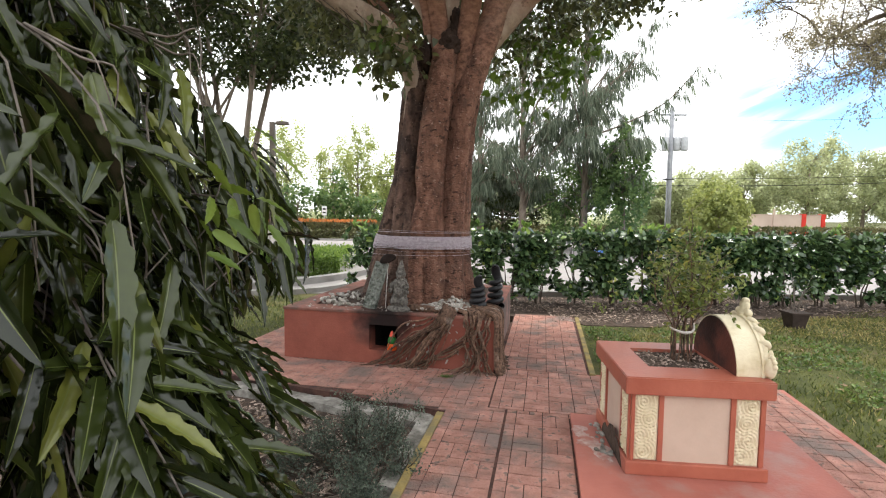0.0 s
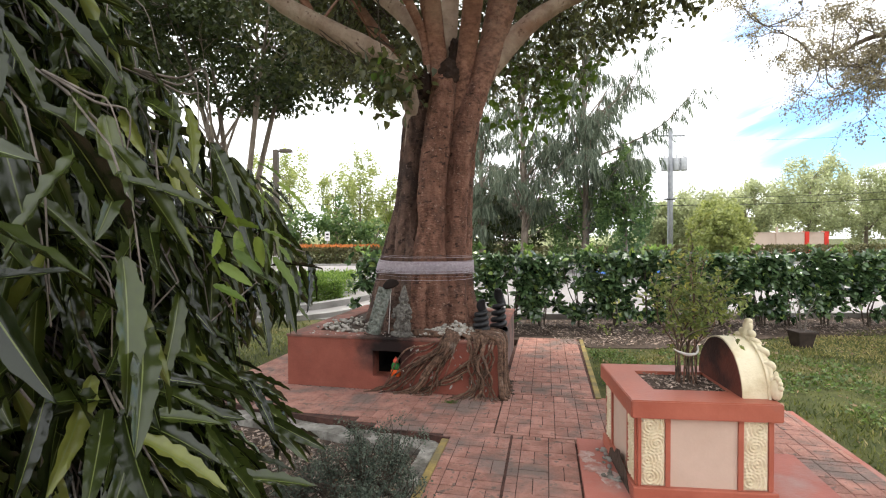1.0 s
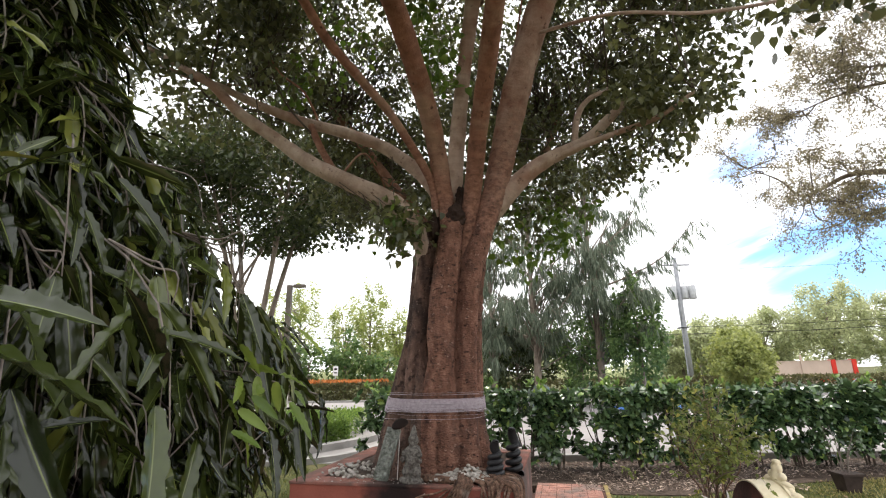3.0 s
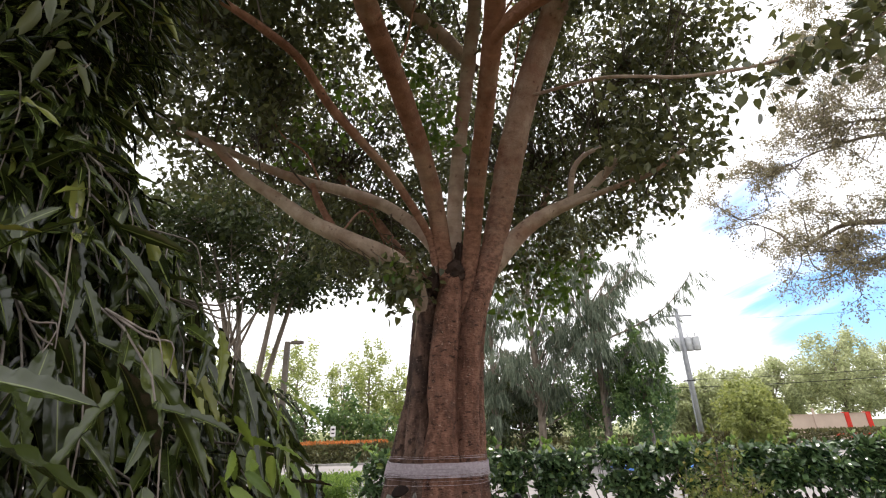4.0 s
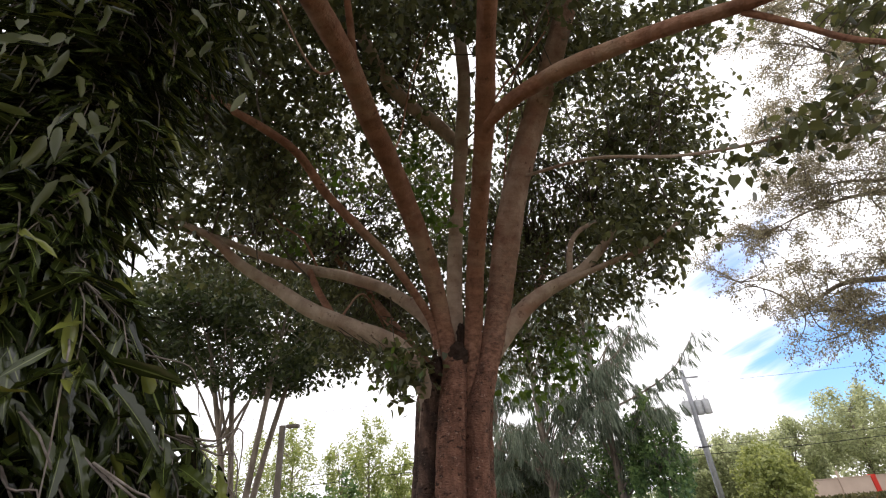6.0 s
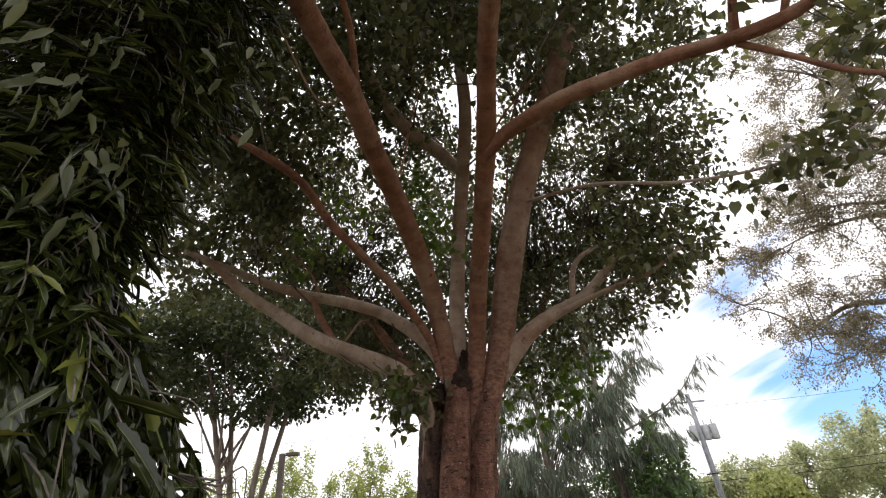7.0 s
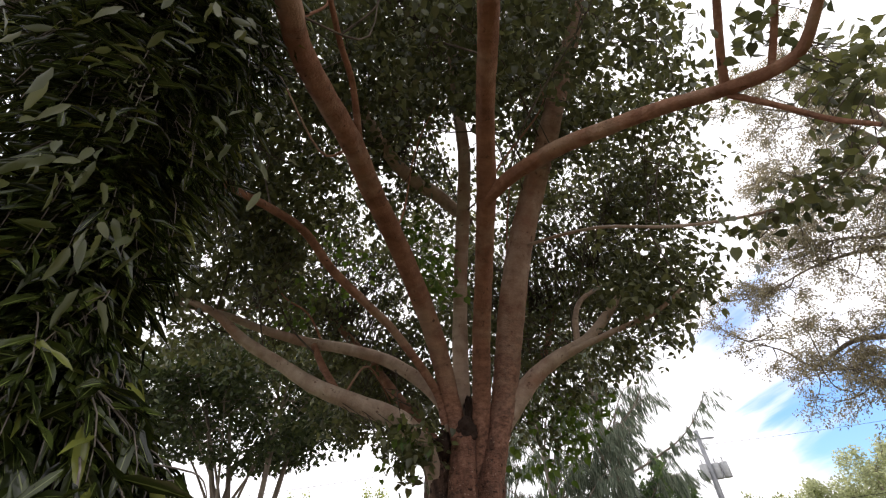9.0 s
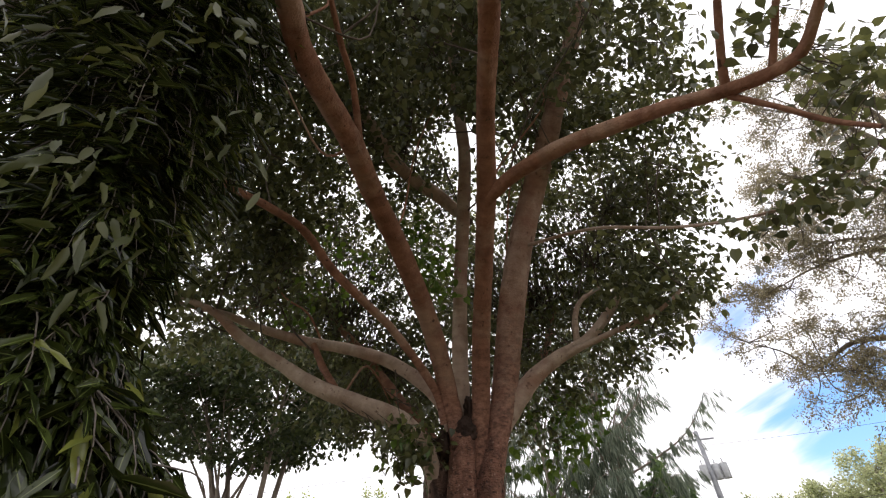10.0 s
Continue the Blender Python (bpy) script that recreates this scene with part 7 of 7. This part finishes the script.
SP.append([(10.2, 7.9, 4.4), (8.95, 7.89, 4.86), (8.12, 8.78, 4.67), (7.74, 9.0, 5.04)])
SP.append([(10.0, 7.3, 6.4), (9.0, 7.0, 7.6), (8.2, 7.2, 8.2), (7.5, 7.4, 8.8)])
SP.append([(9.9, 7.0, 7.4), (9.0, 6.6, 8.6), (8.3, 6.5, 9.3), (7.6, 6.6, 9.9)])
SP.append([(9.75, 6.8, 8.4), (9.2, 6.5, 9.6), (8.6, 6.4, 10.6), (8.0, 6.5, 11.4)])
ends = []
for r in SP:
    n = len(r)
    rr = [(x - 10.6, y - 8.2, z, 0.085 * (1 - k / (n - 1)) + 0.004) for k, (x, y, z) in enumerate(r)]
    tube("limb", rr, M_GREYBARK, sparse, "pale grey limb", 7, 6, 0.08, n)
    ends.append(smooth_path(rr, 8)[8:, :3])
tw, C, D = [], [], []
for path in ends:
    for k in range(29):
        p = path[rng.integers(0, len(path))]
        d = unit(1)[0] * np.array([1, 1, 0.7]) + np.array([-0.25, 0, -0.02])
        d /= np.linalg.norm(d)
        q = p + d * rng.uniform(0.5, 1.25)
        side = smooth_path([p, p + (q - p) * 0.4 + rng.normal(0, 0.09, 3), p + (q - p) * 0.75 + rng.normal(0, 0.10, 3), q], 4)
        tw.append(tube_data(side, np.linspace(0.014, 0.004, len(side)), 4))
        for _ in range(7):
            b = side[rng.integers(3, len(side))]
            e = unit(1)[0] * np.array([1, 1, 0.8]) + d * 0.5
            sub = smooth_path([b, b + e * 0.16 + rng.normal(0, 0.03, 3), b + e * rng.uniform(0.22, 0.48) + np.array([0, 0, -0.05])], 3)
            tw.append(tube_data(sub, np.linspace(0.005, 0.002, len(sub)), 3))
            for t_ in sub[1:]:
                C.append(t_ + rng.normal(0, 0.055, (9, 3)))
                f = rng.normal(0, 0.7, (9, 3)) + e * 0.6
                f[:, 2] -= 0.4
                D.append(f)
V, F = join(tw)
attach("branchwork", fast_mesh("branchwork", V, F, M_TWIG, True), sparse)["kind"] = "stuff"
C, D = np.vstack(C), np.vstack(D)
L = rng.uniform(0.035, 0.075, len(C))
V, F = leaves(C, D, L, L * 0.44, CARD)
attach("crown", fast_mesh("crown", V, F, M_PALELEAF), sparse, "sparse small olive leaves")["kind"] = "stuff"

# woods all round, far off, their haze carried by the pale leaf colour
ang = rng.uniform(0, 6.28, 1700)
rad = rng.uniform(70, 85, 1700)
c = np.column_stack([rad * np.cos(ang), rad * np.sin(ang), rng.uniform(0.5, 1, 1700) * (4.0 + 2.2 * np.sin(ang * 9) + 1.2 * np.sin(ang * 23))])
C, D = clump_leaves(c, (2.0, 2.0, 1.3), 24, 0.2)
C[:, 2] = np.maximum(C[:, 2], 0.0)
V, F = leaves(C, D, rng.uniform(0.5, 1.1, len(C)), 0.5, CARD)
woods = attach("far_woods", fast_mesh("far_woods", V, F, M_HAZEDOLIVE))
tagged(woods, "belt of hazy green woods in the distance", "woods", kind="stuff")

# potted plant at the lawn's edge
pot = thing("plant_pot", "dark square plastic pot with bare thin stems on the lawn", "plant pot", (5.45, 7.25, -0.03))
bm = bmesh.new()
for z0, z1, w0, w1 in ((0, 0.22, 0.095, 0.13), (0.22, 0.25, 0.155, 0.155)):
    vs = [[bm.verts.new((x * w, y * w, z)) for x, y in ((-1, -1), (1, -1), (1, 1), (-1, 1))] for z, w in ((z0, w0), (z1, w1))]
    bm.faces.new(vs[0][::-1])
    bm.faces.new(vs[1])
    for k in range(4):
        bm.faces.new((vs[0][k], vs[0][(k + 1) % 4], vs[1][(k + 1) % 4], vs[1][k]))
part("pot", bm, M_POT, pot)
C = []
for k in range(7):
    a = g.uniform(0, 6.28)
    tube("stem", [(0.03 * math.cos(a), 0.03 * math.sin(a), 0.2, 0.008), (0.08 * math.cos(a), 0.08 * math.sin(a), 0.5, 0.005), (0.2 * math.cos(a), 0.2 * math.sin(a), g.uniform(0.6, 0.9), 0.002)], M_TWIG, pot, "", 5, 4)
    C += [(0.2 * math.cos(a) + g.uniform(-0.08, 0.08), 0.2 * math.sin(a) + g.uniform(-0.08, 0.08), g.uniform(0.5, 0.9)) for _ in range(12)]
V, F = leaves(C, unit(len(C)), 0.06, 0.03, OVAL)
attach("foliage", fast_mesh("foliage", V, F, M_HEDGE), pot)["kind"] = "stuff"
sap = thing("sapling", "thin yellow-green sapling growing from the mulch", "sapling", (2.75, 7.3, -0.03))
C = []
for k, (dx, h) in enumerate(((-0.12, 0.75), (0.25, 0.5), (-0.35, 0.35))):
    tube("stem", [(0, 0, 0, 0.008), (dx * 0.5, 0, h * 0.4, 0.006), (dx, 0.03, h, 0.002)], M_TWIG, sap, "", 5, 5)
    C += [(dx * t + g.uniform(-0.06, 0.06), g.uniform(-0.06, 0.06), h * t) for t in np.linspace(0.5, 1, 14)]
V, F = leaves(C, unit(len(C)), 0.08, 0.04, OVAL)
attach("foliage", fast_mesh("foliage", V, F, M_OLIVE), sap)["kind"] = "stuff"

# ---- weeping trees close by ----
T_, F_ = CRIMPED
LEAF = mark_ribs(fast_mesh("leaf", T_ * np.array([0.175, 1, 1]), F_, M_ASHOKA1, True), 5)


def mast_tree(label, at, turn, seed, low, fans, high, near_leaves):
    """Columnar weeping tree: a wide skirt of hanging sprays, a waist, a broad dark head."""
    g = np.random.default_rng(seed)
    t = thing("weeping_tree", label, "tree", at, turn)
    tube("trunk", [(0, 0, -0.05, 0.10), (0.02, 0.02, 2.5, 0.085), (-0.02, 0, 6.5, 0.06), (0, 0, 12.5, 0.02)], M_DARKBARK, t, "", 12, 8, 0.05, 5)
    C, D, L, tw, dead = [], [], [], [], []
    total = low + high + fans
    for k in range(total):
        fan, up = k >= low + high, low <= k < low + high
        f = (k - low) / max(1, high)
        z = g.uniform(1.60, 2.0) if fan else g.uniform(0.9, 3.2) if not up else (2.9 + 3.6 * f / 0.75 if f < 0.75 else 6.5 + 6.0 * (f - 0.75) / 0.25) + g.uniform(-0.25, 0.25)
        a = radians(g.uniform(35, 95)) if fan else g.uniform(0, 6.28)
        full = np.interp(z, [0, 0.8, 1.4, 1.8, 2.1, 2.4, 2.8, 3.2, 3.7, 4.2, 4.8, 5.6, 7.0, 9.0, 12.5], [0.9, 1.1, 1.5, 1.48, 1.25, 1.00, 0.66, 0.44, 0.40, 0.46, 0.60, 0.78, 0.85, 0.7, 0.25])
        r = g.uniform(1.05, 1.42) if fan else full * g.uniform(0.40, 1.05) * (1 + 0.30 * noise.noise((2 * math.cos(a), 2 * math.sin(a), z * 1.3)))
        drop = g.uniform(0.30, 0.75) if up else g.uniform(0.2, 0.45) if fan else g.uniform(0.35, 0.95)
        ca, sa = math.cos(a), math.sin(a)
        b = a + g.uniform(-0.4, 0.4) * (0.4 if fan else 1)
        S = smooth_path([(0, 0, z), (r * 0.5 * ca, r * 0.5 * sa, z + 0.08), (r * 0.9 * math.cos(b), r * 0.9 * math.sin(b), z - drop * 0.35), (r * math.cos(b), r * math.sin(b), max(0.12, z - drop))], 5)
        if not fan and not up:
            lim = np.interp(S[:, 2], [0, 0.6, 1.0, 1.3, 1.55, 1.8, 2.0, 2.2, 2.6, 3.0, 3.4], [0.85, 1.0, 0.92, 1.02, 1.32, 1.42, 1.28, 1.08, 0.78, 0.50, 0.44]) * g.uniform(0.70, 1.05)
            S[:, :2] *= np.minimum(1, lim / np.maximum(np.hypot(S[:, 0], S[:, 1]), 1e-6))[:, None]
        if near_leaves and (np.hypot(S[:, 0] - 1.85, S[:, 1] + 1.5) + 0.12 * np.maximum(S[:, 2] - 2.4, 0)).min() < 1.02:      # clear of the path
            continue
        tw.append(tube_data(S[::2], np.linspace(0.006, 0.0022, len(S[::2])), 3))
        if near_leaves and z < 4.8 and g.uniform() < (0.12 if up else 0.20):          # a bare forked twig that has lost its leaves
            e = S[9] * np.array([1.06, 1.06, 1])
            for _ in range(3):
                q = e + g.normal(0, 0.05, 3)
                dead.append(tube_data(smooth_path([S[7], (S[8] + q) / 2 + g.normal(0, 0.02, 3), q, q + np.array([*g.normal(0, 0.05, 2), -g.uniform(0.1, 0.3)])], 4), np.linspace(0.0048, 0.0014, 13), 4))
        for p in S[4 if not up else 3:]:
            for s in (-1, 1):
                if g.uniform() > 0.72:
                    continue
                C.append(p + g.normal(0, 0.02, 3))
                if up:
                    D.append((0.8 * math.cos(b + s * 0.8) + g.uniform(-0.35, 0.35), 0.8 * math.sin(b + s * 0.8) + g.uniform(-0.35, 0.35), -0.50 + g.uniform(-0.45, 0.35)))
                else:
                    D.append((0.5 * math.cos(b + s * 0.9) + g.uniform(-0.4, 0.4), 0.5 * math.sin(b + s * 0.9) + g.uniform(-0.4, 0.4), -1.0 + g.uniform(-0.3, 0.75 if g.uniform() < 0.8 else 1.2)))
                L.append(g.uniform(0.16, 0.27))
    for k in range(18 if near_leaves else 0):      # low sprays that reach out over the soil bed
        a, r, e = radians(g.uniform(-17, 7)), g.uniform(0.95, 1.34), g.uniform(0.78, 1.32)
        b = a + g.uniform(-0.15, 0.15)
        S = smooth_path([(0.3 * math.cos(a), 0.3 * math.sin(a), e + 0.62), (r * 0.6 * math.cos(a), r * 0.6 * math.sin(a), e + 0.50), (r * 0.88 * math.cos(b), r * 0.88 * math.sin(b), e + 0.22), (r * math.cos(b), r * math.sin(b), e)], 5)
        tw.append(tube_data(S[::2], np.linspace(0.007, 0.0022, len(S[::2])), 4))
        for p in S[6:]:
            for s in (-1, 1):
                if g.uniform() < 0.75:
                    C.append(p + g.normal(0, 0.015, 3))
                    D.append((0.75 * math.cos(b + s * 0.7) + g.uniform(-0.2, 0.2), 0.75 * math.sin(b + s * 0.7) + g.uniform(-0.2, 0.2), -0.55 + g.uniform(-0.4, 0.5)))
                    L.append(g.uniform(0.19, 0.27))
    C, D, L = np.array(C), np.array(D), np.array(L)
    if near_leaves:
        L *= np.interp(np.hypot(C[:, 0] - 1.85, C[:, 1] + 1.5), [1.0, 1.9], [1.5, 1.0])
    sp = g.uniform(-1.1, 1.1, len(C)) * np.interp(C[:, 2], [2.4, 3.2], [0.95, 0.8])
    V, F = join(tw)
    attach("branchwork", fast_mesh("branchwork", V, F, M_TWIG, True), t, "thin grey weeping twigs")["kind"] = "stuff"
    if dead:
        V, F = join(dead)
        attach("deadwood", fast_mesh("deadwood", V, F, M_TWIG, True), t, "bare grey-brown twigs")["kind"] = "stuff"
    side = (C[:, 0] * 0.95 - C[:, 1] * 0.3) - 0.25 * np.abs(C[:, 2] - 1.6)
    order = np.argsort(-side)
    single, near, rest = order[:300 * (near_leaves > 0)], order[300 * (near_leaves > 0):near_leaves], order[near_leaves:]
    L = L * np.interp(C[:, 2], [2.6, 3.4], [1, 0.92])
    wide = L * g.uniform(0.155, 0.21, len(L)) * np.interp(C[:, 2], [2.6, 3.4], [1, 0.8])
    for lot, form, cols in ((near, CRIMPED, 5), (rest[C[rest, 2] < 3.2], WAVY, 3), (rest[C[rest, 2] >= 3.2], WAVY_FAR, 3)):
        if len(lot):
            V, F = leaves(C[lot], D[lot], L[lot], wide[lot], form, sp[lot])
            attach("foliage", mark_ribs(fast_mesh("foliage", V, F, M_ASHOKA, True), cols), t, "long wavy-edged dark green leaves")["kind"] = "stuff"
    # on the side of the path, chest to head height, the leaves are single parts
    for i in single:
        d = Vector(D[i]).normalized()
        x = d.cross(Vector((0.03, 0.02, 1))).normalized()
        zz = x.cross(d)
        cs, sn = math.cos(sp[i]), math.sin(sp[i])
        x, zz = cs * x + sn * zz, -sn * x + cs * zz
        attach("leaf", LEAF, t, "", Matrix.Translation(C[i]) @ Matrix((x, d, zz)).transposed().to_4x4() @ Matrix.Diagonal((L[i], L[i], L[i], 1)))
    return t


ash = mast_tree("columnar tree with drooping long wavy dark green leaves", (-1.85, 1.50, -0.03), 0, 21, 600, 30, 920, 1350)
n = 24
Cy = np.array([1.20, -0.02, 1.68]) + rng.normal(0, (0.06, 0.08, 0.09), (n, 3))
Dy = np.column_stack([rng.uniform(-0.2, 1.0, n), rng.uniform(-0.6, 0.4, n), rng.uniform(-0.9, 0.1, n)])
V, F = leaves(Cy, Dy, rng.uniform(0.07, 0.15, n), 0.032, CRIMPED)
attach("young_leaves", fast_mesh("young_leaves", V, F, M_YOUNG, True), ash, "bright yellow-green young leaves")["kind"] = "stuff"
Cy = np.vstack([np.array(c) + rng.normal(0, (0.10, 0.10, 0.12), (14, 3)) for c in ((0.52, -0.35, 3.15), (0.50, -0.60, 3.9), (0.52, -0.42, 3.45), (0.4, -0.75, 3.5), (0.6, -0.85, 4.3), (0.85, -0.55, 4.5), (0.2, -0.9, 4.2), (0.9, -0.2, 4.0))])
n = len(Cy)
Dy = np.column_stack([rng.uniform(-0.5, 0.8, n), rng.uniform(-0.8, 0.2, n), rng.uniform(-1.2, -0.3, n)])
V, F = leaves(Cy, Dy, rng.uniform(0.10, 0.19, n), 0.034, WAVY)
attach("olive_leaves", fast_mesh("olive_leaves", V, F, M_OLIVEWAVY, True), ash, "yellowing olive leaves")["kind"] = "stuff"
mast_tree("neighbouring dark green columnar tree of drooping leaves", (-2.95, 1.25, -0.03), 140, 22, 120, 0, 300, 0)

# ---- pavers, last ----


def paver_mesh():
    bm = box(-0.5, 0.5, -0.5, 0.5, -0.004, 0.006)
    for v in bm.verts:
        if v.co.z > 0:
            v.co.x *= 0.985
            v.co.y *= 0.97
    me = bpy.data.meshes.new("paver")
    bmesh.ops.recalc_face_normals(bm, faces=bm.faces)
    bm.to_mesh(me)
    bm.free()
    me.materials.append(M_BRICK)
    return me


U, GAP = 0.21, 0.0055
PAV = paver_mesh()
# rectangles of paving in its own axes, each laid in basket weave and cut at its edges
LAID = [(-0.77, -0.28, -5.0, 3.93), (-0.265, 2.23, -5.0, 3.93), (-0.42, 2.23, 3.94, 5.0), (-0.44, 0.5, 5.01, 7.95), (-3.65, -0.43, 3.80, 4.84), (-3.65, -2.88, 4.845, 7.3)]
spots = []
for a0, a1, b0, b1 in LAID:
    for i in range(-1, int((a1 - a0) / U) + 1):
        for j in range(-1, int((b1 - b0) / U) + 1):
            a, b = a0 + i * U + 0.08, b0 + j * U + 0.05
            if (i + j) % 2:
                two = [(a, a + U, b, b + U / 2), (a, a + U, b + U / 2, b + U)]
            else:
                two = [(a, a + U / 2, b, b + U), (a + U / 2, a + U, b, b + U)]
            for p0, p1, q0, q1 in two:
                p0, p1, q0, q1 = max(p0, a0), min(p1, a1), max(q0, b0), min(q1, b1)
                if p1 - p0 < 0.03 or q1 - q0 < 0.03:
                    continue
                pc, qc = (p0 + p1) / 2, (q0 + q1) / 2
                if pc < -0.80 and qc < 3.84 + (-0.77 - pc) * 0.154:
                    continue
                if 0.245 < pc < 1.78 and 2.2 < qc < 3.88:
                    continue
                spots.append((pc, qc, p1 - p0 - GAP, q1 - q0 - GAP))
spots.sort(key=lambda s: abs(s[0] + 0.1) + abs(s[1] - 3.6))
vv = np.empty(len(PAV.vertices) * 3, np.float32)
PAV.vertices.foreach_get("co", vv)
vv = vv.reshape(-1, 3)
ff = np.array([tuple(p.vertices) for p in PAV.polygons])
joined = []
for rank, (pc, qc, w, d) in enumerate(spots):
    m = pose(*ab(pc, qc), g.uniform(-0.001, 0.001), g.uniform(-0.35, 0.35), g.uniform(-0.35, 0.35), TURN) @ Matrix.Diagonal((w, d, 1, 1))
    if rank < 300:
        attach("paver", PAV, paving, "", m)
    else:
        M4 = np.array(m)
        joined.append((vv @ M4[:3, :3].T + M4[:3, 3], ff))
V, F = join(joined)
attach("pavers", fast_mesh("pavers", V, F, M_BRICK), paving, "further red stamped pavers")["kind"] = "stuff"
